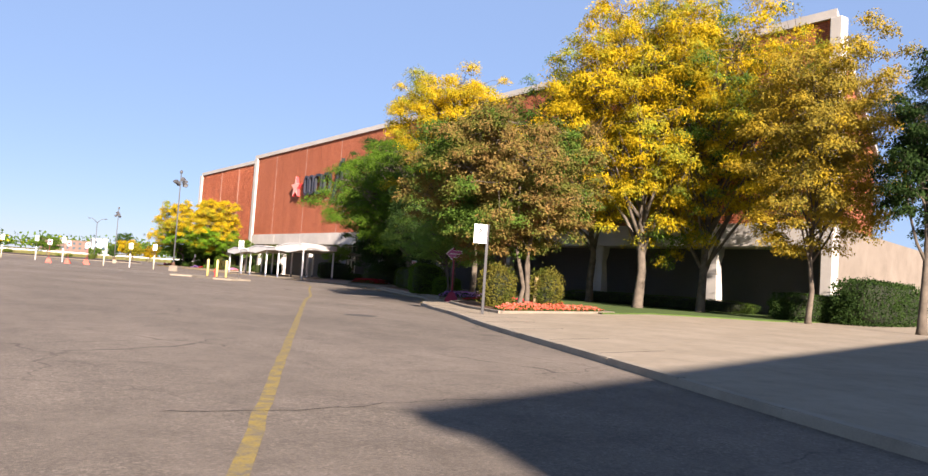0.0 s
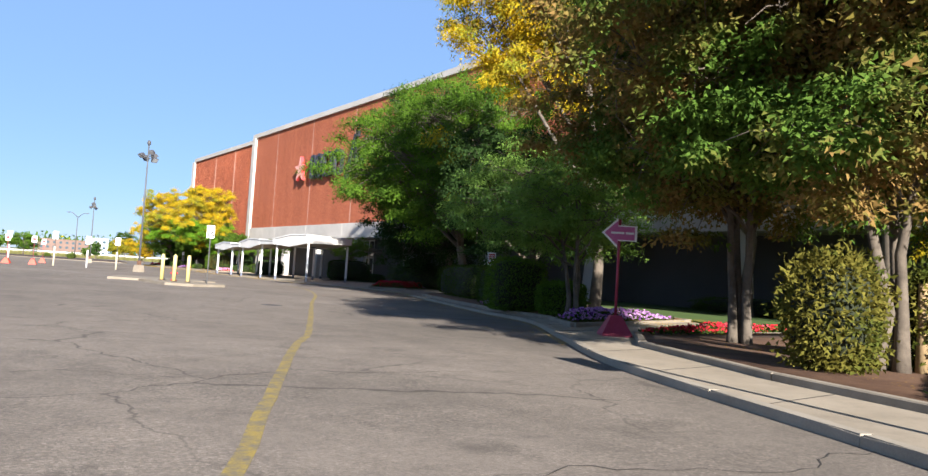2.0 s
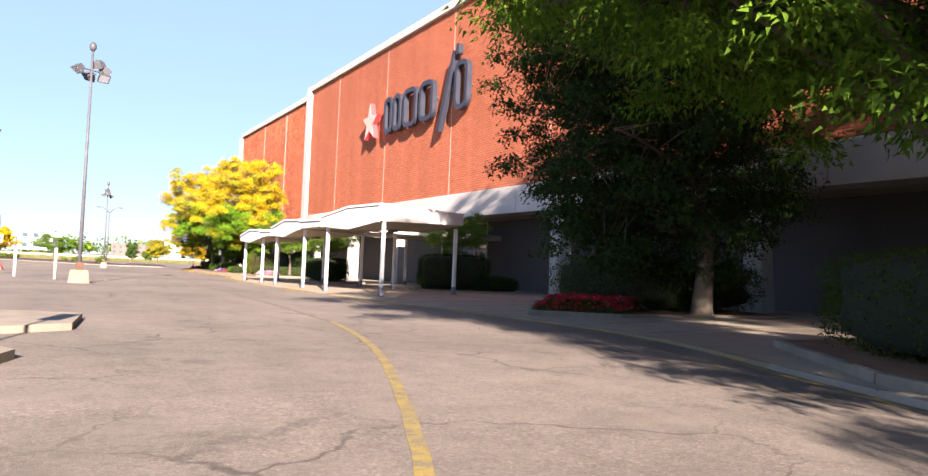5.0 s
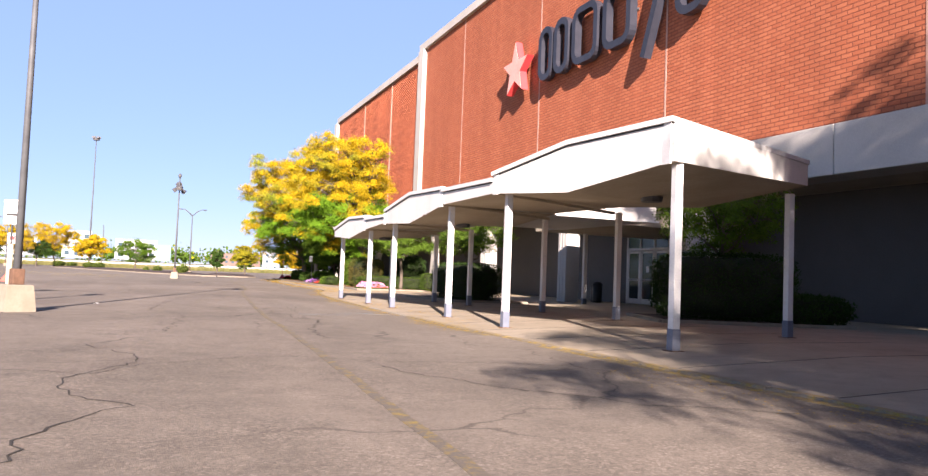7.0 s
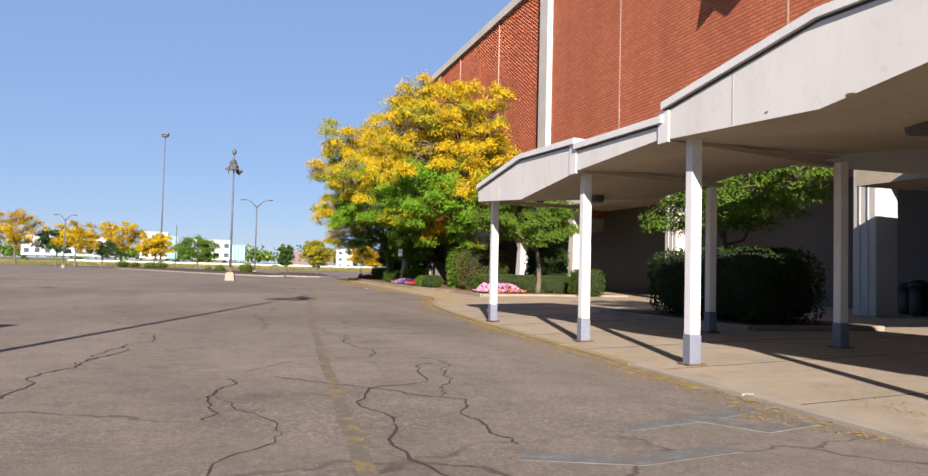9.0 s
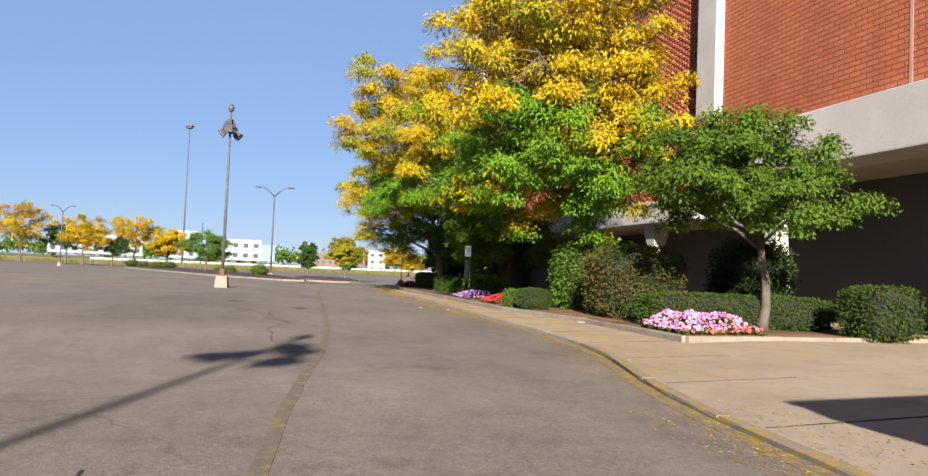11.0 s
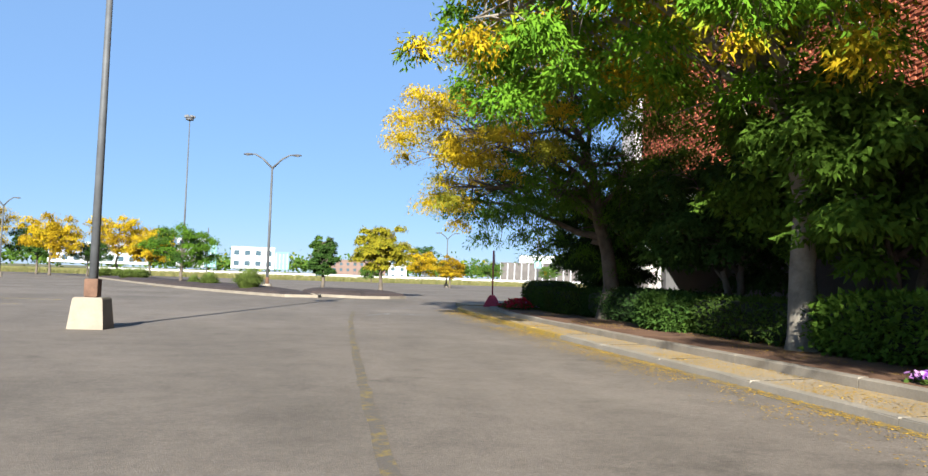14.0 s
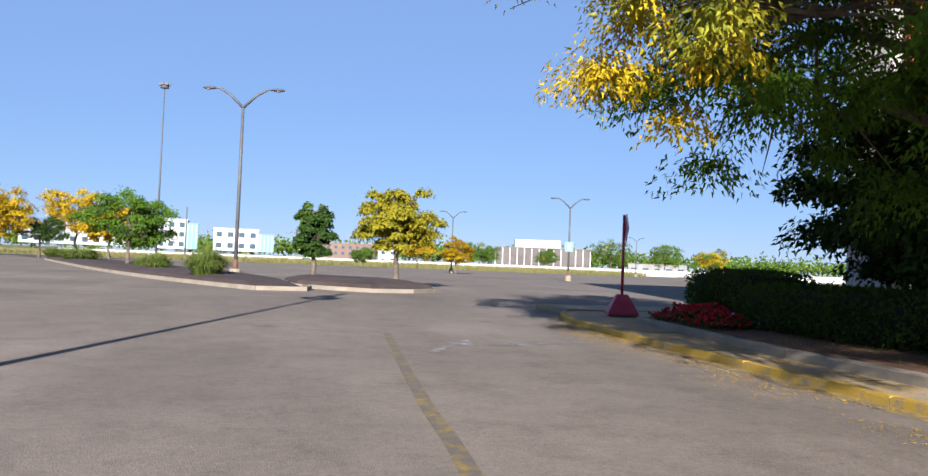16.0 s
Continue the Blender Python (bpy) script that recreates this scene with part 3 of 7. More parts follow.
# Kerb stones, each with its own joint
def kerb_stones():
    line, made = smooth_line(KERB_POINTS[1:-1], 0.6), []
    for i in range(0, len(line) - 4, 4):
        piece = line[i:i + 5]
        y = piece[0][1]
        lift = float(RNG.uniform(-0.003, 0.004))
        a = np.array(piece[-2], float)
        b = np.array(piece[-1], float)
        piece = [*piece[:-1], tuple(a + (b - a) * 0.99)]
        bm = ribbon(piece, -0.02, 0.16, -0.05, kerb_height(y) + 0.003 + lift)
        for v in bm.verts:
            if v.co.z > 0.0:
                v.co.z = kerb_height(v.co.y) + 0.003 + lift
        tops = [e for e in bm.edges if all(v.co.z > 0.0 for v in e.verts) and len(e.link_faces) == 2]
        bmesh.ops.bevel(bm, geom=tops, offset=0.02, segments=2, affect="EDGES")
        made.append((bm, YELLOWKERB if 146.0 < y < 168.0 else WORNKERB if 55.0 < y < 90.4 or 93.4 < y < 116.0 else KERB))
    for bm, yellow in made:
        part("kerb_stone", bm, yellow, kerb)


kerb = thing("kerb", "concrete kerb stones, some with worn yellow paint", "kerb", kind="structure")
kerb_stones()

# ---- planting beds and lawn ----
def bed(name, outline, material, label, top=0.225, rim=True):
    """A bed of mulch or grass with a concrete rim."""
    ob = thing(name, label, "planting bed", kind="structure")
    bm = prism(bmesh.new(), outline, 0.1, top)
    bmesh.ops.triangulate(bm, faces=[f for f in bm.faces if f.normal.z > 0.9 or len(f.verts) > 4])
    bmesh.ops.subdivide_edges(bm, edges=bm.edges[:], cuts=3, use_grid_fill=True)
    for v in bm.verts:
        if v.co.z > top - 0.01:
            v.co.z += 0.03 * noise.noise(v.co * 0.9)
    part("soil", bm, material, ob, smooth=True)
    if rim:
        ring = [*outline, outline[0]]
        line = []
        for a, b in zip(ring, ring[1:]):
            m = max(1, int(math.dist(a, b) / 2.4))
            line += [(a[0] + (b[0] - a[0]) * k / m, a[1] + (b[1] - a[1]) * k / m) for k in range(m)]
        line.append(line[0])
        for a, b in zip(line, line[1:]):
            d = Vector((b[0] - a[0], b[1] - a[1])).normalized() * 0.007
            bm = ribbon([(a[0] + d.x, a[1] + d.y), (b[0] - d.x, b[1] - d.y)], -0.09, 0.09, 0.08, top + 0.012 + float(RNG.uniform(-0.005, 0.005)))
            bmesh.ops.bevel(bm, geom=[e for e in bm.edges if all(v.co.z > 0.12 for v in e.verts)], offset=0.018, segments=1, affect="EDGES")
            part("edging", bm, EDGING, ob)
    return ob


lawn = structure("lawn", prism(bmesh.new(), [(27.0, 21.3), (33.0, 23.4), (40.0, 20.5), (53.9, 22.5), (53.9, 64.0), (45.0, 60.0), (40.0, 46.0), (34.5, 35.0), (30.0, 27.5)], 0.1, 0.21), LAWN, "mown green lawn in dappled shade", "lawn")
bed("flower_bed_corner", [(19.2, 19.1), (20.4, 22.8), (22.6, 27.2), (25.0, 29.5), (33.0, 30.0), (29.0, 22.5)], MULCH, "raised corner bed of brown mulch with a concrete rim")
bed("flower_bed_middle", [(25.4, 32.2), (27.4, 35.4), (28.5, 40.0), (31.0, 46.3), (34.2, 54.0), (37.5, 58.2), (44.0, 58.0), (40.0, 46.5), (34.8, 35.6)], MULCH, "long raised bed of mulch beside the drive")
bed("flower_bed_drive", [(38.0, 67.7), (40.2, 66.0), (48.0, 66.0), (50.0, 74.5), (43.5, 75.5)], MULCH, "raised bed with red flowers beside the drive")
bed("flower_bed_court", [(43.4, 87.3), (48.8, 85.2), (49.2, 89.6), (44.8, 91.0)], DARKMULCH, "dark mulched bed under a clipped hedge", 0.24)
bed("flower_bed_court_far", [(41.8, 99.6), (45.2, 99.6), (45.2, 105.6), (41.4, 105.4)], DARKMULCH, "dark mulched bed by the canopy posts", 0.24)
bed("flower_bed_long", [(42.2, 118.3), (44.8, 118.7), (49.8, 119.0), (49.8, 160.5), (45.8, 163.0), (43.8, 162.0), (42.9, 156.0), (42.5, 148.0), (42.3, 140.0), (41.9, 129.5), (42.5, 124.0)], MULCH,
               "long leaf-strewn bed between sidewalk and store")

# Saw-cut joints across the sidewalk
def sloped_joint(a, b):
    n = max(2, int(math.dist(a, b) / 0.65))
    bm = ribbon([(a[0] + (b[0] - a[0]) * k / n, a[1] + (b[1] - a[1]) * k / n) for k in range(n + 1)], -0.008, 0.008, 0.0, 1.0)
    for v in bm.verts:
        v.co.z = paving_height(a[1], v.co.x - a[0] + 0.06) + (0.0035 if v.co.z > 0.5 else -0.03)
    return bm


for a, b in [((x + 0.2, y), (x + 2.3, y + 0.2)) for x, y in KERB_LINE[::2] if 5 < y < 34 or 110 < y < 160] + [((x + 0.2, y), (x + 8.0, y + 0.6)) for x, y in KERB_LINE[::2] if 60 < y < 112]:
    structure("sidewalk_joint", sloped_joint(a, b), CRACK, "thin dark joint across the sidewalk", "sidewalk joint")

# ---- paint, cracks, covers on the road ----
def worn_line(name, points, width, material, label, category, wobble=0.03, z=0.004):
    line = smooth_line(points, 0.5)
    line = [(x + float(RNG.normal()) * wobble * 0.3, y) for x, y in line]
    return structure(name, ribbon(line, -width / 2, width / 2, -0.01, z), material, label, category)


worn_line("road_line", [(-4.0, -13.0), (0.0, -5.0), (3.5, 2.7), (10.5, 17.7), (15.2, 27.7), (17.2, 31.6), (22.5, 43.4), (26.5, 52.0), (29.4, 59.8), (30.7, 65.5)], 0.14, YELLOWLINE, "worn yellow centre line on the drive", "road marking")
worn_line("road_line", [(30.7, 65.5), (31.4, 74.2), (32.0, 84.0), (32.4, 92.2), (33.8, 109.7), (35.0, 119.5), (35.9, 132.5), (36.2, 139.0), (37.2, 152.2), (38.0, 160.0)], 0.13, FAINTLINE, "nearly worn away yellow centre line", "road marking")
for a, b in ((28, 58), (60, 82), (84, 90.4), (93.4, 168)):
    gutter = [(x - 0.13, y) for x, y in KERB_LINE if a <= y <= b]
    worn_line("gutter_line", gutter, 0.2, YELLOWGUTTER, "worn yellow paint along the foot of the kerb", "road marking", 0.02)


def crack(points, width=0.05):
    """A wandering crack, as a thin strip of dirt."""
    line = [np.array(p, float) for p in points]
    for _ in range(5):
        nxt = [line[0]]
        for a, b in zip(line, line[1:]):
            d = b - a
            nxt += [(a + b) / 2 + np.array((-d[1], d[0])) * RNG.normal() * 0.085, b]
        line = nxt
    bm = bmesh.new()
    left, right = [], []
    for i, p in enumerate(line):
        d = line[min(i + 1, len(line) - 1)] - line[max(i - 1, 0)]
        n = np.array((d[1], -d[0])) / (np.linalg.norm(d) + 1e-6)
        w = width * 0.14 * RNG.uniform(0.4, 1.4)
        left.append(bm.verts.new((*(p - n * w), 0.005)))
        right.append(bm.verts.new((*(p + n * w), 0.005)))
    for i in range(len(line) - 1):
        bm.faces.new((left[i], right[i], right[i + 1], left[i + 1]))
    structure("road_crack", bm, CRACK, "dark crack in the old asphalt", "road crack")


for pts, w in [
    ([(3.0, 3.6), (4.9, 3.4), (7.0, 3.2)], 0.07), ([(11.3, 26.0), (14.5, 25.3), (18.5, 24.6)], 0.05), ([(8.0, 21.5), (13.0, 20.5), (18.2, 19.8)], 0.05),
    ([(17.6, 35.2), (21.0, 33.5), (25.0, 31.8)], 0.05), ([(24.5, 71.5), (27.4, 69.8), (28.3, 74.0)], 0.06), ([(28.3, 74.0), (28.6, 78.3), (29.0, 83.0)], 0.08),
    ([(24.0, 80.2), (28.6, 78.3), (31.7, 79.9), (36.2, 77.6)], 0.06), ([(32.3, 78.9), (33.6, 76.2), (35.5, 74.6)], 0.07), ([(26.0, 124.0), (29.0, 128.5), (31.8, 131.8)], 0.06),
    ([(24.0, 60.5), (28.0, 61.4), (33.0, 60.2)], 0.05), ([(27.2, 62.6), (28.0, 66.5), (27.3, 70.0)], 0.07),
]:
    crack(pts, w)
for pts, w in [
    ([(29.6, 84.3), (29.7, 85.1), (29.8, 86.2), (29.9, 88.3), (30.1, 89.8)], 0.08), ([(30.1, 89.8), (31.2, 89.6), (31.4, 91.3), (31.4, 93.9)], 0.05), ([(32.8, 83.0), (32.5, 83.3), (32.5, 84.3), (32.6, 85.5), (32.9, 86.4), (33.2, 87.0), (33.4, 88.4), (33.0, 89.2), (33.0, 90.3), (34.1, 96.2)], 0.09), ([(33.2, 87.0), (33.7, 86.3), (34.2, 86.0), (35.1, 86.5)], 0.04), ([(29.5, 91.7), (29.6, 94.8), (30.0, 98.6)], 0.08),
]:
    crack(pts, w)
for pts, w in [
    ([(31.3, 92.8), (31.3, 93.9), (31.5, 95.1)], 0.08), ([(31.7, 95.6), (32.2, 96.5), (33.2, 97.0), (35.1, 96.9)], 0.05), ([(32.0, 95.2), (32.5, 94.6), (33.2, 93.8), (33.7, 93.4), (33.5, 92.2), (33.5, 91.5)], 0.08), ([(34.1, 96.8), (34.0, 95.2), (33.5, 93.6)], 0.06), ([(32.0, 101.2), (32.2, 104.5), (32.7, 109.6)], 0.08), ([(33.6, 100.5), (33.4, 98.4), (33.4, 97.0)], 0.06), ([(29.7, 101.2), (29.9, 98.2), (29.9, 96.2)], 0.07),
]:
    crack(pts, w)
for pts, w in [
    ([(32.9, 125.9), (33.0, 127.0), (33.3, 127.7), (33.7, 126.7), (34.0, 125.7)], 0.07), ([(33.3, 127.7), (33.1, 128.7)], 0.06), ([(35.8, 126.2), (36.4, 126.4), (37.0, 126.5), (37.5, 127.0)], 0.04), ([(37.0, 126.5), (36.6, 126.1), (36.8, 125.9), (37.2, 125.3), (37.6, 124.7), (38.3, 124.6), (39.0, 124.7)], 0.06), ([(33.9, 118.1), (33.9, 120.9), (34.1, 125.2), (33.9, 127.6)], 0.07), ([(33.9, 118.5), (34.5, 117.7), (35.9, 117.9)], 0.04),
]:
    crack(pts, w)


def disc(bm, x, y, rx, ry, z, sides=28, wobble=0.0):
    vs = []
    for k in range(sides):
        a = 2 * math.pi * k / sides
        r = 1 + wobble * noise.noise((math.cos(a) * 1.7 + x, math.sin(a) * 1.7 + y, 0))
        vs.append(bm.verts.new((x + math.cos(a) * rx * r, y + math.sin(a) * ry * r, z)))
    bm.faces.new(vs)
    return bm


def manhole(x, y, r=0.42):
    ob = thing("manhole_cover", "round cast iron cover set in the asphalt", "manhole cover", (x, y, 0))
    bm = disc(bmesh.new(), 0, 0, r, r, 0.008)
    ext = bmesh.ops.extrude_face_region(bm, geom=bm.faces[:])
    bmesh.ops.translate(bm, verts=[v for v in ext["geom"] if isinstance(v, bmesh.types.BMVert)], vec=(0, 0, -0.03))
    part("cover", bm, IRON, ob)
    bm = bmesh.new()
    for k in range(-2, 3):
        box(bm, -r * (0.75 - abs(k) * 0.14), r * (0.75 - abs(k) * 0.14), k * r * 0.3 - 0.015, k * r * 0.3 + 0.015, 0.004, 0.012)
    part("ribs", bm, IRON, ob)
    bm = bmesh.new()
    for k in range(40):
        a, b = 2 * math.pi * k / 40, 2 * math.pi * (k + 1) / 40
        f = [(math.cos(a) * r, math.sin(a) * r), (math.cos(b) * r, math.sin(b) * r), (math.cos(b) * (r + .08), math.sin(b) * (r + .08)), (math.cos(a) * (r + .08), math.sin(a) * (r + .08))]
        bm.faces.new([bm.verts.new((*p, 0.006)) for p in f])
    part("collar", bm, PATCH, ob)


for x, y, r in [(34.9, 129.6, 0.21), (32.8, 133.2, 0.23), (23.1, 40.6, 0.27), (20.0, 41.0, 0.27)]:
    manhole(x, y, r)
for x, y, rx, ry in [(12.4, 17.5, 0.5, 0.55)]:
    structure("asphalt_patch", disc(bmesh.new(), x, y, rx, ry, 0.005, 36, 0.5), RAVEL, "dark uneven patch of newer asphalt", "asphalt patch")


def arrow_mark(x, y, turn):
    bm = bmesh.new()
    pts = [(-1.0, -0.07), (0.1, -0.07), (0.1, -0.32), (1.0, 0.0), (0.1, 0.32), (0.1, 0.07), (-1.0, 0.07)]
    bm.faces.new([bm.verts.new((*p, 0.005)) for p in pts])
    ob = structure("road_arrow", bm, WHITELINE, "worn white arrow painted on the asphalt", "road marking")
    ob.matrix_world = pose(x, y, 0, 0, 0, turn)


arrow_mark(38.7, 158.2, 60)
arrow_mark(40.2, 158.6, 200)
for pts, z in [([(34.6, 91.9), (35.6, 92.2), (36.3, 92.5)], 0.003), ([(35.4, 92.2), (35.7, 91.6), (36.3, 91.8)], 0.007), ([(33.4, 91.2), (34.1, 90.9), (35.0, 91.1)], 0.003)]:
    worn_line("bay_line", pts, 0.24, BLUELINE, "faded blue paint of an accessible bay", "road marking", 0.03, z)
for k in range(6):
    worn_line("bay_line", [(8.0 - k * 1.2, 70.0 + k * 5.5), (22.0 - k * 1.2, 66.5 + k * 5.5)], 0.10, WHITELINE, "worn white parking bay line", "road marking")
for k in range(5):
    worn_line("bay_line", [(12.0, 150.0 + k * 4.5), (27.0, 147.0 + k * 4.5)], 0.10, YELLOWLINE, "worn yellow parking bay line", "road marking")

# ---- the store ----
WALL, DEEPWALL = 50.1, 54.2
store = thing("department_store", "large windowless red clay department store with pale concrete bands", "building", (0, 0, 0))
part("brick_wall", prism(bmesh.new(), [(WALL, 23.6), (100, 44.7), (100, 129.2), (WALL, 129.2)], 6.8, 20.6), BRICK, store)
WING_TOP = 19.8
part("brick_wall", boxed(WALL, 100, 130.5, 161.5, 4.8, WING_TOP), BRICK, store)
part("coping", prism(bmesh.new(), [(WALL - 0.25, 23.2), (100.2, 44.3), (100.2, 130.5), (WALL - 0.25, 130.5)], 20.6, 21.2), BAND, store, "pale concrete roof edge")
part("coping", prism(bmesh.new(), [(WALL - 0.25, 130.5), (100.2, 130.5), (100.2, 161.8), (WALL - 0.25, 161.8)], WING_TOP, WING_TOP + 0.6), BAND, store, "pale concrete roof edge")
part("pilaster", boxed(WALL - 0.35, WALL + 1.0, 129.2, 130.5, 4.6, 20.6, bevel=0.05), BAND, store, "tall pale concrete upright")
part("pilaster", boxed(WALL - 0.35, WALL + 0.5, 22.8, 23.6, 0.15, 20.6, bevel=0.05), BAND, store, "tall pale concrete upright")
part("pilaster", boxed(WALL - 0.35, WALL + 1.0, 161.5, 162.8, 0.15, WING_TOP, bevel=0.05), BAND, store, "tall pale concrete upright")


def band(y0, y1, z0, z1):
    """A concrete band that leans out towards its foot, cast in lengths."""
    n = max(1, round((y1 - y0) / 11.0))
    for k in range(n):
        a, b = y0 + (y1 - y0) * k / n + 0.012, y0 + (y1 - y0) * (k + 1) / n - 0.012
        part("band_panel", boxed(WALL - 0.28, WALL + 1.2, a, b, z0, z1, 0.04), BAND, store, "pale concrete band over the recess")


band(23.6, 129.2, 5.1, 6.8)
band(130.5, 161.5, 3.85, 4.8)
part("soffit", boxed(WALL + 1.2, DEEPWALL + 0.4, 24.4, 129.2, 5.2, 6.8), SOFFIT, store)
part("soffit", boxed(WALL + 1.2, DEEPWALL + 0.4, 130.5, 161.5, 3.95, 4.8), SOFFIT, store)
part("base_wall", boxed(DEEPWALL, DEEPWALL + 0.4, 24.6, 97.4, 0.1, 5.2), BASEWALL, store, "plain wall set back under the band, recess shade in its colour")
part("base_wall", boxed(DEEPWALL, DEEPWALL + 0.4, 104.8, 129.8, 0.1, 5.2), BASEWALL, store, "plain wall set back under the band, recess shade in its colour")
part("base_wall", boxed(DEEPWALL, DEEPWALL + 0.4, 129.8, 161.5, 0.1, 3.95), BASEWALL, store, "plain wall set back under the band, recess shade in its colour")
part("end_wall", boxed(WALL + 1.0, 100, 161.1, 161.5, 0.1, 4.8), BASEWALL, store)
part("end_wall", prism(bmesh.new(), [(WALL + 0.6, 23.7), (52.0, 23.9), (84.0, 30.2), (84.0, 36.0), (WALL + 0.6, 24.2)], 0.1, 6.75), SANDWALL, store, "low sandy wall at the store's end")
for y in (34.2, 45.5, 58.8, 70.2, 83.9, 96.3, 108.4, 120.6):
    part("joint", boxed(WALL - 0.012, WALL + 0.02, y - 0.055, y + 0.055, 6.8, 20.6), JOINT, store, "pale vertical joint in the clay wall")
for y in (139.0, 149.0):
    part("joint", boxed(WALL - 0.09, WALL + 0.02, y - 0.05, y + 0.05, 4.8, WING_TOP), JOINT, store, "pale vertical joint in the clay wall")


# The wing is laid with every other unit standing proud, course by course
verts, faces = [], []
COURSE, PITCH = 0.124, 0.42
for row in range(121):
    z = 4.84 + row * COURSE
    for k in range(74):
        y = 130.56 + k * PITCH + (0.21 if row % 2 else 0.0)
        if y + 0.22 > 161.5 or z + COURSE > WING_TOP:
            continue
        i, x = len(verts), WALL - 0.045 - 0.008 * ((row * 7 + k * 5) % 3)
        verts += [(a, b, c) for a in (x, WALL + 0.01) for b in (y, y + 0.22) for c in (z, z + 0.088)]
        faces += [(i, i + 1, i + 3, i + 2), (i, i + 4, i + 5, i + 1), (i + 2, i + 3, i + 7, i + 6), (i, i + 2, i + 6, i + 4), (i + 1, i + 5, i + 7, i + 3)]
me = bpy.data.meshes.new("brickwork")
me.from_pydata(verts, [], faces)
me.materials.append(BRICK)
proud = new("brickwork", me)
proud.parent = store
tagged(proud, kind="stuff")


def pier(y, top, half=0.8):
    """A concrete pier: wide foot, narrow neck and a flared head."""
    bm = bmesh.new()
    rings = [(0.1, half), (0.5, half * 0.97), (top * 0.68, half * 0.68), (top * 0.74, half * 0.66), (top * 0.88, half * 0.95), (top, half)]
    rows = []
    for z, h in rings:
        rows.append([bm.verts.new((WALL + 0.5 + sx * h * 0.75, y + sy * h, z)) for sx, sy in ((-1, -1), (1, -1), (1, 1), (-1, 1))])
    for a, b in zip(rows, rows[1:]):
        for k in range(4):
            bm.faces.new((a[k], a[(k + 1) % 4], b[(k + 1) % 4], b[k]))
    bm.faces.new(rows[0][::-1])
    bm.faces.new(rows[-1])
    bmesh.ops.bevel(bm, geom=[e for e in bm.edges if abs(e.verts[0].co.z - e.verts[1].co.z) > 0.05], offset=0.05, segments=2, affect="EDGES")
    return bm


for y in (32.4, 44.2, 57.0, 69.5, 126.6):
    part("pier", pier(y, 5.1, 0.42 if y > 100 else 0.58), BAND, store, "flared pale concrete pier")
for y in (134.8, 143.3):
    part("pier", pier(y, 3.85, 0.5), BAND, store, "flared pale concrete pier")
for y in (83.0, 94.1, 104.9, 115.6):
    part("column", boxed(WALL - 0.1, WALL + 0.75, y - 0.45, y + 0.45, 0.15, 5.1, 0.05), BAND, store, "square pale concrete column")
    for k in (-0.16, 0.16):
        part("rib", boxed(WALL - 0.125, WALL - 0.09, y + k - 0.02, y + k + 0.02, 0.2, 5.05), BAND, store)

# Entrance: a glazed front with six leaves, a dark lobby behind
part("lobby_floor", boxed(DEEPWALL, 62, 97.0, 105.2, 0.02, 0.152), PAVING, store)
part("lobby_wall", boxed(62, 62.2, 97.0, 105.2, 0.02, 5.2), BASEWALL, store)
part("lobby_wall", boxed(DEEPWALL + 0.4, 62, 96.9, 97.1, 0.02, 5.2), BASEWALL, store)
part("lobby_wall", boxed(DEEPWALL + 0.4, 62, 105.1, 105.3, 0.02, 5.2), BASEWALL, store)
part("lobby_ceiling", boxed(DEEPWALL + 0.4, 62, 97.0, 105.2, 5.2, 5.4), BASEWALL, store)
front = thing("entrance", "white-framed glazed store entrance with paper notices", "entrance", (DEEPWALL, 97.4, 0.15))
N_LEAF, LEAF_W = 6, 7.4 / 6
for k in range(N_LEAF + 1):
    part("mullion", boxed(-0.02, 0.12, k * LEAF_W - 0.06, k * LEAF_W + 0.06, 0, 4.95, 0.01), WHITE, front)
for z, h in ((2.95, 0.14), (4.9, 0.12)):
    part("transom", boxed(-0.035, 0.11, -0.06, 7.46, z, z + h, 0.01), WHITE, front)
for k in range(N_LEAF):
    y0 = k * LEAF_W + 0.065
    y1 = (k + 1) * LEAF_W - 0.065
    bm = bmesh.new()
    for a in ((y0, y0 + 0.11, 0.02, 2.93), (y1 - 0.11, y1, 0.02, 2.93), (y0, y1, 0.02, 0.30), (y0, y1, 2.80, 2.93), (y0, y1, 1.28, 1.40)):
        box(bm, 0.0, 0.07, *a)
    leaf = part("door", bm, WHITE, front, "white metal-framed glass door leaf")
    part("pane", boxed(0.025, 0.04, y0 + 0.1, y1 - 0.1, 0.28, 2.82), GLASS, leaf)
    part("push_bar", tube([(-0.05, y0 + 0.15, 1.34), (-0.05, y1 - 0.15, 1.34)], 0.022, 8), STEEL, leaf)
    part("transom_pane", boxed(0.03, 0.045, y0 - 0.01, y1 + 0.01, 3.09, 4.9), GLASS, front)
    if k in (1, 2, 4):
        part("notice", boxed(0.012, 0.02, y0 + 0.38, y0 + 0.66, 1.75, 2.1), PAPER, leaf, "white paper notice taped to the glass")
for x, y, h in [(52.5, 105.2, 1.15), (52.9, 106.0, 1.05), (52.6, 95.8, 1.0)]:
    ob = thing("litter_bin", "dark round litter bin against the wall", "litter bin", (x, y, 0.15))
    part("body", tube([(0, 0, 0), (0, 0, 0.05), (0, 0, h * 0.82)], [0.24, 0.27, 0.29], 16), BIN, ob, smooth=True)
    part("lid", tube([(0, 0, h * 0.82), (0, 0, h * 0.86), (0, 0, h * 0.97), (0, 0, h)], [0.31, 0.31, 0.2, 0.06], 16), BIN, ob, smooth=True)

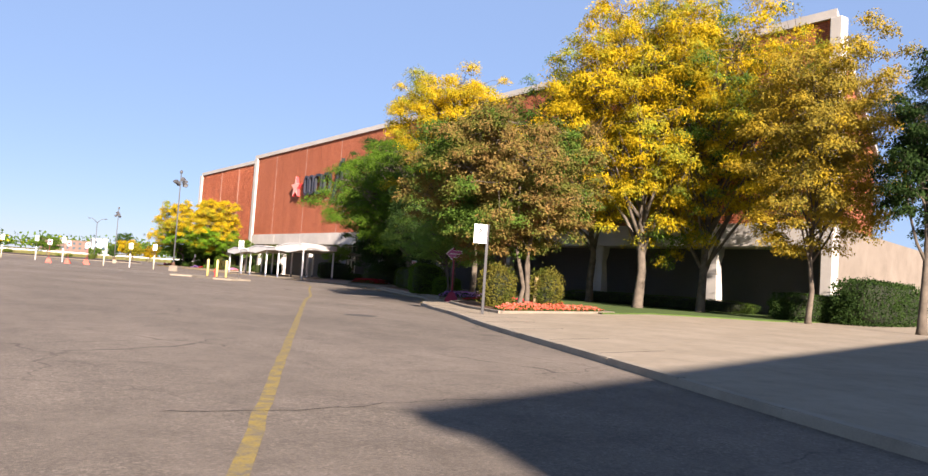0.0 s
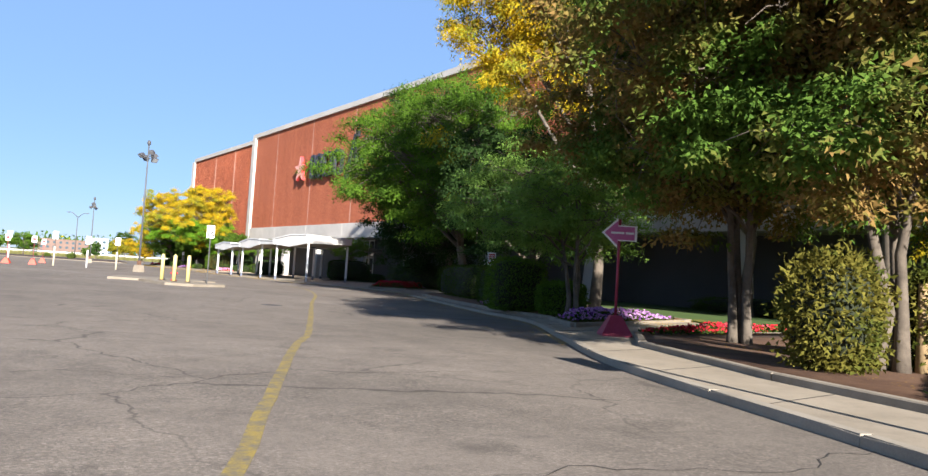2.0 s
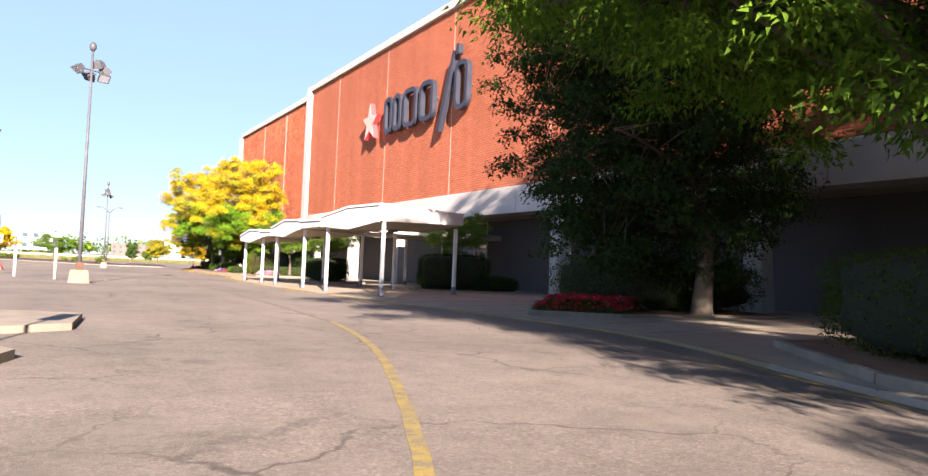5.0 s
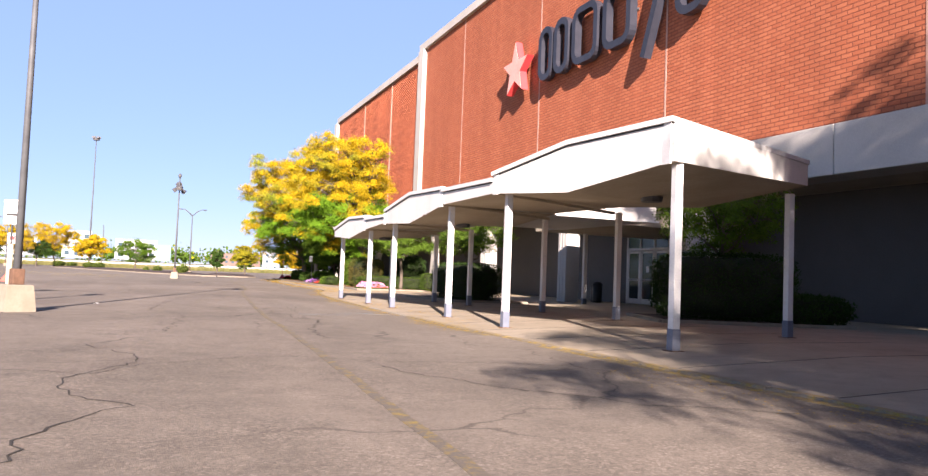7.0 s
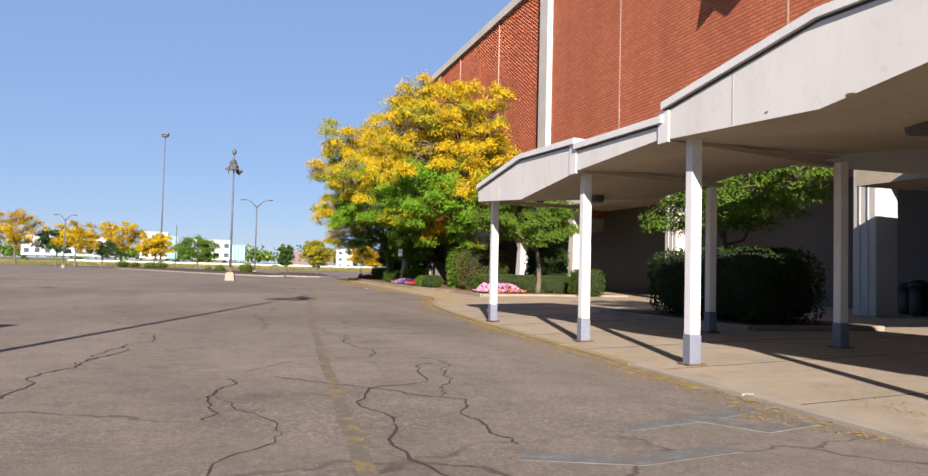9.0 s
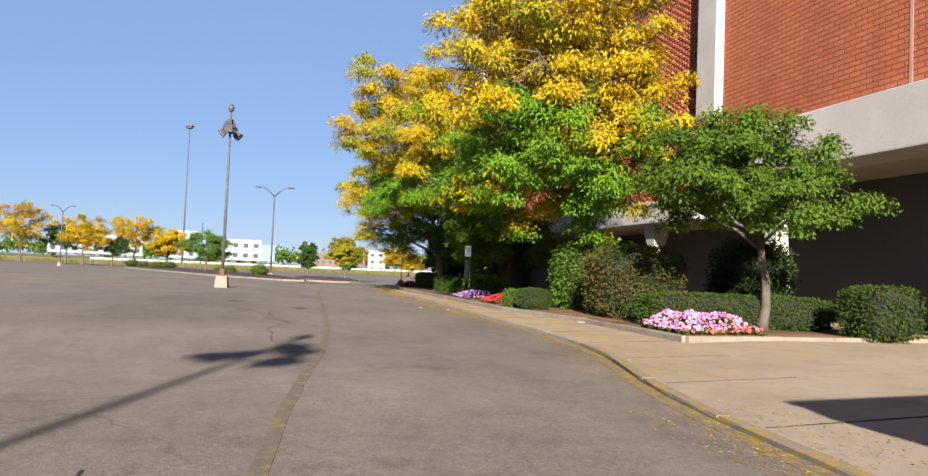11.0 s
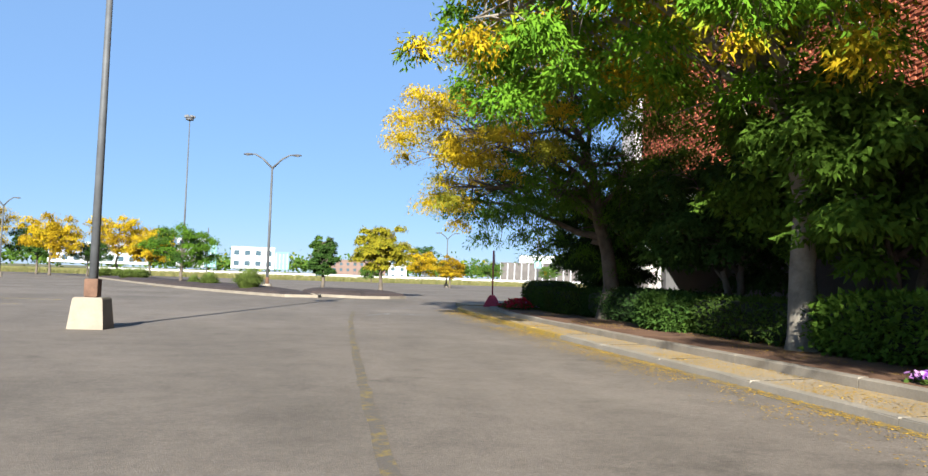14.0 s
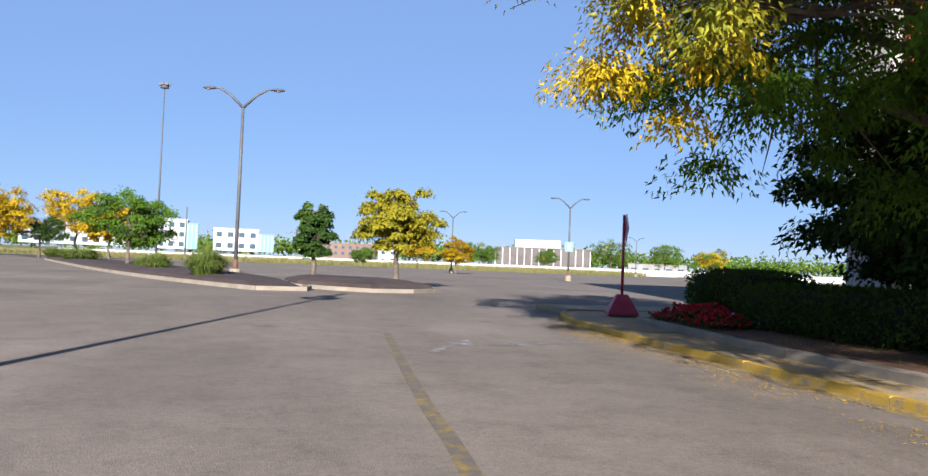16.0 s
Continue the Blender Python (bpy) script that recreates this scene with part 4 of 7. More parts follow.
# Sign: a red star and a row of dark shapes, set off the wall
sign = thing("store_sign", "store sign: red star and dark raised shapes on the wall", "sign", (WALL, 110.1, 12.6))
star_pts = []
for k in range(10):
    r = 1.75 if k % 2 == 0 else 0.72
    a = math.pi / 2 + math.pi * k / 5
    star_pts.append((r * math.cos(a), r * math.sin(a)))


def plate(outline, x0, x1, oy, oz):
    """A flat shape on the wall: the outline runs along the wall (towards the viewer's right) and up."""
    bm = bmesh.new()
    a = [bm.verts.new((x0, oy - u, oz + v)) for u, v in outline]
    b = [bm.verts.new((x1, oy - u, oz + v)) for u, v in outline]
    n = len(outline)
    bm.faces.new(a)
    bm.faces.new(b[::-1])
    for i in range(n):
        bm.faces.new((a[i], a[(i + 1) % n], b[(i + 1) % n], b[i]))
    return bm


star = part("star", plate(star_pts, -0.75, -0.3, 0.2, 1.55), STARRED, sign, "red five-pointed star")
part("star_face", plate([(u * 0.96, v * 0.96) for u, v in star_pts], -0.77, -0.752, 0.2, 1.55), STARFACE, star, "pale pink face")


def bar(points, width):
    """A bent bar of even width, as an outline."""
    pts = [Vector(p) for p in points]
    left, right = [], []
    for i, p in enumerate(pts):
        d = (pts[min(i + 1, len(pts) - 1)] - pts[max(i - 1, 0)]).normalized()
        n = Vector((-d.y, d.x)) * width / 2
        left.append(tuple(p + n))
        right.append(tuple(p - n))
    return left + right[::-1]


def block(u0, u1, v0, v1, r=0.28):
    out = []
    for cx, cy, s in ((u1 - r, v1 - r, 0), (u0 + r, v1 - r, 90), (u0 + r, v0 + r, 180), (u1 - r, v0 + r, 270)):
        out += [(cx + r * math.cos(radians(s + k * 18)), cy + r * math.sin(radians(s + k * 18))) for k in range(6)]
    return out


def ring(u0, u1, v0, v1, w=0.36, r=0.75):
    """An outer and an inner rounded outline."""
    return block(u0, u1, v0, v1, r), block(u0 + w, u1 - w, v0 + w, v1 - w, r * 0.55)


def ring_plate(outer, inside, x0, x1):
    bm = bmesh.new()
    rows = [[bm.verts.new((x, -u, v)) for u, v in line] for line, x in ((outer, x0), (inside, x0), (inside, x1), (outer, x1))]
    n = len(outer)
    for a, b in zip(rows, rows[1:] + rows[:1]):
        for k in range(n):
            bm.faces.new((a[k], a[(k + 1) % n], b[(k + 1) % n], b[k]))
    return bm


for u0, u1, v0, v1 in ((2.6, 4.2, 0.1, 3.2), (4.4, 6.0, 0.1, 3.2), (6.4, 8.9, 0.1, 3.2), (9.4, 11.8, 0.1, 3.2), (15.1, 17.0, 0.1, 3.6)):
    part("sign_shape", ring_plate(*ring(u0, u1, v0, v1), -0.62, -0.22), LETTER, sign, "dark raised ring of the sign")
SHAPES = [bar([(14.9, 4.5), (12.8, -1.0)], 0.36), block(15.2, 15.6, 4.1, 4.9, 0.18)]
for i, s in enumerate(SHAPES):
    part("sign_shape", plate(s, -0.62 - 0.003 * i, -0.22, 0.0, 0.0), LETTER, sign, "dark raised bar of the sign")
for u in (2.8, 5.8, 8.7, 11.6, 13.8, 16.8):
    part("bracket", boxed(-0.3, 0.02, -u - 0.05, -u + 0.05, 1.7, 1.8), LAMPHEAD, sign)

# ---- entrance canopy: folded roof on white posts ----
canopy = thing("entrance_canopy", "white folded canopy on slim square posts along the kerb", "canopy", (0, 0, 0))
STATIONS = [  # along, underside, top
    [(103.7, 2.92, 3.32), (100.9, 2.74, 3.68), (98.3, 3.00, 3.60)], [(98.3, 3.02, 3.50), (95.5, 3.15, 3.46)],
    [(95.5, 3.12, 3.64), (92.6, 2.98, 4.02), (89.6, 3.36, 3.93)], [(89.6, 3.38, 3.86), (86.0, 3.40, 3.80)], [(86.0, 3.40, 3.94), (82.9, 3.18, 4.32), (79.75, 3.50, 4.32)]]


INNER_Y, INNER_X, INNER_LAG = (79.8, 86.0, 90.0, 95.4, 98.7, 103.8), (43.15, 42.4, 41.9, 40.95, 40.6, 40.0), (2.2, 2.5, 2.2, 1.0, 0.7, 0.3)


def inner(y):
    """The inner edge of the canopy, which runs a little askew to the kerb."""
    return float(np.interp(y, INNER_Y, INNER_X)), y + float(np.interp(y, INNER_Y, INNER_LAG))


def outer(y):
    """The outer edge, which swings a little away from the kerb at its near end."""
    return 37.15 + 0.72 * max(0.0, min(1.0, (86.0 - y) / 6.2))


for fold in STATIONS:
    bm, roof_bm = bmesh.new(), bmesh.new()
    for make, x_in, raise_top, low in ((bm, 0.0, -0.10, False), (roof_bm, -0.06, 0.0, True)):
        rows = []
        for y, z0, z1 in fold:
            xi, yi = inner(y)
            b0, b1 = (z1 - 0.10, z1) if low else (z0, z1 - 0.104)
            rows.append([make.verts.new((outer(y) + x_in, y, b0)), make.verts.new((outer(y) + x_in, y, b1)), make.verts.new((xi + 0.25 - x_in, yi, b1)), make.verts.new((xi + 0.25 - x_in, yi, b0 if low else min(b0 + 0.22, b1 - 0.06)))])
        for r, s in zip(rows, rows[1:]):
            for k in range(4):
                make.faces.new((r[k], r[(k + 1) % 4], s[(k + 1) % 4], s[k]))
        make.faces.new(rows[0])
        make.faces.new(rows[-1][::-1])
    bay = part("roof_bay", bm, FASCIA, canopy, "folded bay with pale fascia and painted underside")
    bay.data.materials.append(SOFFIT)
    for f in bay.data.polygons:
        f.material_index = 1 if f.normal.z < -0.5 else 0
    strip = bmesh.new()
    rows = [[strip.verts.new((outer(y) + dx, y, z1 - dz)) for dx, dz in ((-0.005, 0.135), (-0.005, 0.104), (0.02, 0.104), (0.02, 0.135))] for y, z0, z1 in fold]
    for r, s in zip(rows, rows[1:]):
        for k in range(4):
            strip.faces.new((r[k], r[(k + 1) % 4], s[(k + 1) % 4], s[k]))
    part("drip_seam", strip, DARKSTEEL, canopy, "dark seam under the roof edge")
    part("roof_edge", roof_bm, WHITE, canopy, "white metal roof edge")


def post(x, y, top):
    bm = boxed(-0.078, 0.078, -0.078, 0.078, 0.4, top - paving_height(y, x - 36.65), 0.01)
    ob = part("post", bm, WHITE, canopy, "white square post")
    ob.location = (x, y, paving_height(y, x - 36.65))
    foot = part("foot", boxed(-0.088, 0.088, -0.088, 0.088, 0.0, 0.4, 0.01), GREYPAINT, ob, "blue-grey painted foot")
    part("base_plate", boxed(-0.14, 0.14, -0.14, 0.14, 0.0, 0.015), RUST, ob, "rusty base plate")


for x, y, top in ((38.15, 80.0, 3.52), (37.5, 85.75, 3.42), (37.55, 89.8, 3.40), (37.5, 95.3, 3.16), (37.5, 98.6, 3.02), (37.55, 103.6, 2.95)):
    post(x, y, top)
    xi, yi = inner(y)
    post(xi, yi - (0.15 if y > 103 else -0.15 if y < 80 else 0), top)
for y, z in ((82.4, 3.24), (92.4, 3.03), (100.6, 2.78)):
    xi, yi = inner(y)
    part("ceiling_lamp", tube([((outer(y) + xi) / 2, (y + yi) / 2, z + 0.1), ((outer(y) + xi) / 2, (y + yi) / 2, z - 0.02)], [0.27, 0.24], 18), LAMPHEAD, canopy, "dark round ceiling lamp")
for fold in STATIONS:
    for y, z0, z1 in fold[:1]:
        xi, yi = inner(y)
        bm = bmesh.new()
        d = Vector((xi - outer(y), yi - y, 0)).normalized()
        n = Vector((-d.y, d.x, 0)) * 0.06
        q = [Vector((outer(y) + 0.1, y, z0 - 0.02)) - n, Vector((outer(y) + 0.1, y, z0 - 0.02)) + n, Vector((xi, yi, z0 - 0.02)) + n, Vector((xi, yi, z0 - 0.02)) - n]
        vs = [bm.verts.new(p) for p in q] + [bm.verts.new(p + Vector((0, 0, 0.08))) for p in q]
        for f in ((0, 1, 2, 3), (7, 6, 5, 4), (0, 4, 5, 1), (1, 5, 6, 2), (2, 6, 7, 3), (3, 7, 4, 0)):
            bm.faces.new([vs[i] for i in f])
        part("cross_beam", bm, SOFFIT, canopy)

# A flat cap over the fascia at each post, and thin seams between its sheets
for x, y, low, high in ((38.15, 79.95, 3.46, 4.22), (37.5, 85.85, 3.36, 3.84), (37.55, 89.68, 3.32, 3.84), (37.5, 95.5, 3.08, 3.52), (37.5, 98.4, 2.98, 3.5)):
    part("fascia_cap", boxed(outer(y) - 0.018, outer(y) + 0.02, y - 0.13, y + 0.13, low, high), WHITE, canopy, "flat white cap over a joint of the fascia")
for y in (81.4, 84.4, 91.1, 94.0, 99.6, 102.2):
    fold = next(f for f in STATIONS if f[0][0] >= y >= f[-1][0])
    ys, lows, highs = zip(*sorted(fold))
    part("fascia_seam", boxed(outer(y) - 0.004, outer(y) + 0.01, y - 0.006, y + 0.006, float(np.interp(y, ys, lows)) + 0.02, float(np.interp(y, ys, highs)) - 0.14), STAIN, canopy, "thin dark seam in the fascia")

# Paint peeling from the lower edge of the fascia
for y, z, ry, rz in ((92.2, 3.04, 0.06, 0.02), (91.15, 3.16, 0.14, 0.025), (90.85, 3.20, 0.06, 0.02), (93.4, 3.10, 0.03, 0.012)):
    bm = bmesh.new()
    ring_pts = []
    for k in range(16):
        a = 2 * math.pi * k / 16
        r = 1 + 0.5 * noise.noise((math.cos(a) * 2 + y * 3, math.sin(a) * 2, z))
        ring_pts.append(bm.verts.new((outer(y) - 0.003, y + math.cos(a) * ry * r, z + math.sin(a) * rz * r)))
    bm.faces.new(ring_pts)
    part("peeled_patch", bm, RUST, canopy, "bare patch where paint has peeled")

# The link from the canopy to the doors
link = thing("link_canopy", "white flat canopy between the posts and the doors", "canopy", (0, 0, 0))
bm = bmesh.new()      # a shallow gable, its end turned to the sun, butted to the folded canopy
ends_y = (92.3, 99.4)
gable = [(42.15, 3.62, 3.82), (44.4, 3.62, 4.12), (46.8, 3.62, 4.32)]
rows = [[bm.verts.new((x, y, z)) for x, y, z in ((x, ends_y[0], z0), (x, ends_y[0], z1), (x - (0.55 if x < 43 else 0), ends_y[1], z1), (x - (0.55 if x < 43 else 0), ends_y[1], z0))] for x, z0, z1 in gable]
for p, q in zip(rows, rows[1:]):
    for k in range(4):
        bm.faces.new((p[k], p[(k + 1) % 4], q[(k + 1) % 4], q[k]))
bm.faces.new(rows[0])
bm.faces.new(rows[-1][::-1])
part("roof_bay", bm, FASCIA, link, "pale sloped roof slab with a sunlit end")
part("roof_bay", prism(bmesh.new(), [(46.82, 94.9), (53.9, 94.9), (53.9, 102.0), (46.82, 102.0)], 3.66, [4.28, 4.05, 4.05, 4.28]), SOFFIT, link, "flat roof between slab and doors")
part("roof_edge", boxed(42.3, 46.9, 92.22, 92.296, 3.58, 3.66, 0.01), WHITE, link, "white metal edge")
for x, y in ((49.2, 101.2), (52.9, 97.0)):
    ob = part("post", boxed(-0.09, 0.09, -0.09, 0.09, 0.3, 3.52, 0.012), WHITE, link, "white square post")
    ob.location = (x, y, 0.15)
    part("foot", boxed(-0.1, 0.1, -0.1, 0.1, 0.0, 0.3, 0.012), GREYPAINT, ob, "blue-grey painted foot")

# ---- trees, hedges, flowers ----
def tree(name, label, place, trunk_r, fork, crown, radii, leaf, limbs=12, twigs=12, per=120, size=(0.26, 0.09), lean=(0.0, 0.0), seed=1, clump=0.55, droop=0.9, stems=1, bare=0.0, group="", low=-0.55, tips=None, inner=0.35, gap=1.0, bark=None, shear=(0.0, 0.0)):
    """A tree: tapered stems that fork into limbs, limbs with twigs, and leaves in tufts about the twigs' ends, with gaps between.
    crown: the middle of the crown from the foot; radii: its half sizes; fork: the height at which the limbs begin;
    clump: a tuft's half width; gap: the spacing of the tufts, in tuft widths; shear: how far the crown leans to x and y as it rises."""
    rng = np.random.default_rng(seed)
    ob = thing(name, label, "tree", place, group=group)
    bark = bark or BARK
    twig_v, twig_f = [], []
    far_limbs = ([], [])
    c, r = np.array(crown, float), np.array(radii, float)
    top = np.array((c[0] * 0.8, c[1] * 0.8, c[2] + r[2] * 0.55))
    ends = []
    for s in range(stems):
        off = np.array((0, 0, 0)) if stems == 1 else np.array((math.cos(s * 2.4), math.sin(s * 2.4), 0)) * trunk_r * 1.7
        spread = np.array((0, 0, 0)) if stems == 1 else np.array((math.cos(s * 2.4), math.sin(s * 2.4), 0)) * r[0] * 0.3
        k = 9
        trunk = []
        for i in range(k):
            u = i / (k - 1)
            bow = np.array((lean[0], lean[1], 0)) * math.sin(u * math.pi) * 0.6
            trunk.append(off * (1 - u) + (top + spread) * u * np.array((u, u, 1)) + bow + np.array((*rng.normal(size=2) * trunk_r * 0.45, 0)) * (i > 0))
        rad = [trunk_r * (1.4 if i == 0 else 1.0) * (1 - 0.88 * i / (k - 1)) for i in range(k)]
        vs, fs = [], []
        tube_into(vs, fs, [trunk[0] - np.array((0, 0, 0.1)), trunk[0] + np.array((0, 0, 0.25)), *trunk[1:]], [rad[0], rad[0] * 0.8, *rad[1:]], 10)
        part("trunk", (vs, fs), bark, ob, "grey-brown bark", smooth=True)
        n_limb = max(1, limbs // stems)
        for j in range(n_limb):
            u = (j + rng.uniform(0.1, 0.9)) / n_limb
            z_start = fork + (top[2] - fork) * 0.85 * u
            f = z_start / top[2] * (k - 1)
            i0 = min(int(f), k - 2)
            start = trunk[i0] + (trunk[i0 + 1] - trunk[i0]) * (f - i0)
            az = j * 2.39996 + s * 1.1 + rng.normal() * 0.25
            el = low + (0.95 - low) * u + rng.normal() * 0.12
            way = np.array((math.cos(az) * math.cos(el), math.sin(az) * math.cos(el), math.sin(el)))
            end = c + spread * 0.6 + way * r * rng.uniform(0.62, 0.86)
            end[:2] += np.array(shear) * (end[2] - c[2])
            mid = start * 0.45 + end * 0.55 + np.array((0, 0, 1)) * np.linalg.norm(end - start) * rng.uniform(0.05, 0.2) + rng.normal(size=3) * 0.15
            r0 = max(trunk_r * (0.50 - 0.32 * u), 0.03)
            knots = [start, start * 0.6 + mid * 0.4 + rng.normal(size=3) * 0.12, mid, mid * 0.5 + end * 0.5 + rng.normal(size=3) * 0.15, end]
            vs, fs = far_limbs if group else ([], [])
            tube_into(vs, fs, knots, [r0, r0 * 0.75, r0 * 0.52, r0 * 0.32, r0 * 0.14], 6)
            if not group:
                part("limb", (vs, fs), bark, ob, smooth=True)
            for q in range(twigs):
                w = rng.uniform(inner, 1.0)
                a = w * 4
                i1 = min(int(a), 3)
                base = knots[i1] + (knots[i1 + 1] - knots[i1]) * (a - i1)
                aim = rng.normal(size=3)
                aim[2] = aim[2] * 0.6 - 0.08 * droop
                aim /= np.linalg.norm(aim)
                tip = base + aim * r * rng.uniform(0.2, 0.42)
                heart = c + np.array((*shear, 0.0)) * (tip[2] - c[2])
                rel = (tip - heart) / r
                d = np.linalg.norm(rel)
                if d > 1.08:
                    tip = heart + rel / d * r * rng.uniform(0.92, 1.1)
                sag = (base + tip) / 2 + np.array((0, 0, 0.12))
                tube_into(twig_v, twig_f, [base, sag, tip], [r0 * 0.2 + 0.008, r0 * 0.12 + 0.006, 0.005], 3)
                if rng.uniform() >= bare:
                    ends.append(tip)
                    if rng.uniform() < 0.5:
                        ends.append(sag + rng.normal(size=3) * clump * 0.4)
    if group:
        tagged(part("boughwood", far_limbs, bark, ob, smooth=True), kind="stuff")
    tagged(part("brushwood", (twig_v, twig_f), bark, ob, smooth=True), kind="stuff")
    # tufts: the twigs' ends, thinned until none stand too close
    ends = np.array(ends)
    total = limbs * twigs * per
    near = clump * 1.25 * gap * np.array((1.0, 1.0, 0.62))
    tufts = np.empty((0, 3))
    for p in ends[rng.permutation(len(ends))]:
        if len(tufts) == 0 or ((((tufts - p) / near) ** 2).sum(1)).min() > 1.0:
            tufts = np.vstack([tufts, p])
    fat = rng.uniform(0.7, 1.25, len(tufts))
    share = fat ** 2 / (fat ** 2).sum()
    count = np.maximum(6, (share * total)).astype(int)
    which = np.repeat(np.arange(len(tufts)), count)
    n = len(which)
    d = rng.normal(size=(n, 3))
    d[:, 2] = d[:, 2] * 0.8 + 0.25
    d /= np.linalg.norm(d, axis=1)[:, None]
    reach = rng.uniform(0.0, 1.0, n) ** 0.55
    lobed = 1.0 + 0.42 * np.sin(np.arctan2(d[:, 1], d[:, 0]) * 3 + which * 1.7) * np.abs(np.cos(which * 2.3))
    half = clump * fat[which] * reach * lobed
    pts = tufts[which] + d * half[:, None] * np.array((1.0, 1.0, 0.52))
    pts[:, 2] -= droop * 0.38 * clump * (reach * np.hypot(d[:, 0], d[:, 1])) ** 2
    out = (tufts - c) / r
    out = (out / (np.linalg.norm(out, axis=1)[:, None] + 0.2))[which]
    faces = d * 0.7 + out * 0.5 + np.array((0, 0, 0.55)) + rng.normal(size=(n, 3)) * 0.36
    faces /= np.linalg.norm(faces, axis=1)[:, None]
    ways = d * np.array((1.0, 1.0, 0.4)) + rng.normal(size=(n, 3)) * 0.5
    ways[:, 2] -= 0.5 * droop
    ways /= np.linalg.norm(ways, axis=1)[:, None]
    keep = pts[:, 2] > 0.25
    pts, faces, ways, which = pts[keep], faces[keep], ways[keep], which[keep]
    if tips is not None:      # whole tufts turn colour together
        (tx, ty, tz, cut), other = tips
        rel = (tufts - c) / r
        gone = rel[:, 0] * tx + rel[:, 1] * ty + rel[:, 2] * tz + np.array([0.35 * noise.noise(Vector(q) * 0.55) for q in tufts]) > cut
        turned = gone[which]
        v, f = leaves_mesh(pts[turned], size[0], size[1], ways[turned], droop * 0.5, 0.38, rng, faces[turned], 3)
        fast_mesh("turned_crown", v, f, other, ob, "leaves that have changed colour", kind="stuff")
        pts, faces, ways = pts[~turned], faces[~turned], ways[~turned]
    v, f = leaves_mesh(pts, size[0], size[1], ways, droop * 0.5, 0.38, rng, faces, 3)
    fast_mesh("crown", v, f, leaf, ob, kind="stuff")
    return ob


def hedge(name, label, place, half, leaf, turn=0.0, count=9000, size=(0.075, 0.045), round_=0.35, seed=3, ragged=0.06):
    """A clipped hedge or round shrub: a near-black solid core for inner shade, leaves over a lumpy skin."""
    rng = np.random.default_rng(seed)
    ob = thing(name, label, "hedge", place, turn)
    hx, hy, hz = half
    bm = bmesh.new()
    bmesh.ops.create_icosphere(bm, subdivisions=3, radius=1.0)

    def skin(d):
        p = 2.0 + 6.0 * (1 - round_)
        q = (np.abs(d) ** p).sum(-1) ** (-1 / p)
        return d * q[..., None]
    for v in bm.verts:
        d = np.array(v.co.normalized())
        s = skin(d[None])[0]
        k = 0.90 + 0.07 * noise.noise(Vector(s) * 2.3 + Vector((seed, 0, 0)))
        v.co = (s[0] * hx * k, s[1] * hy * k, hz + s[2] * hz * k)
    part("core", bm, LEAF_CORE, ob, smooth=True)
    d = rng.normal(size=(count, 3))
    d /= np.linalg.norm(d, axis=1)[:, None]
    s = skin(d)
    k = np.array([0.97 + 0.08 * noise.noise(Vector(q) * 2.3 + Vector((seed, 0, 0))) for q in s]) + rng.normal(size=count) * ragged * 0.5
    pts = s * k[:, None] * np.array((hx, hy, hz)) + np.array((0, 0, hz))
    keep = pts[:, 2] > 0.02
    v, f = leaves_mesh(pts[keep], size[0], size[1], d[keep] * 0.8, 0.0, 0.9, rng, corners=3)
    fast_mesh("leaves", v, f, leaf, ob, kind="stuff")
    return ob


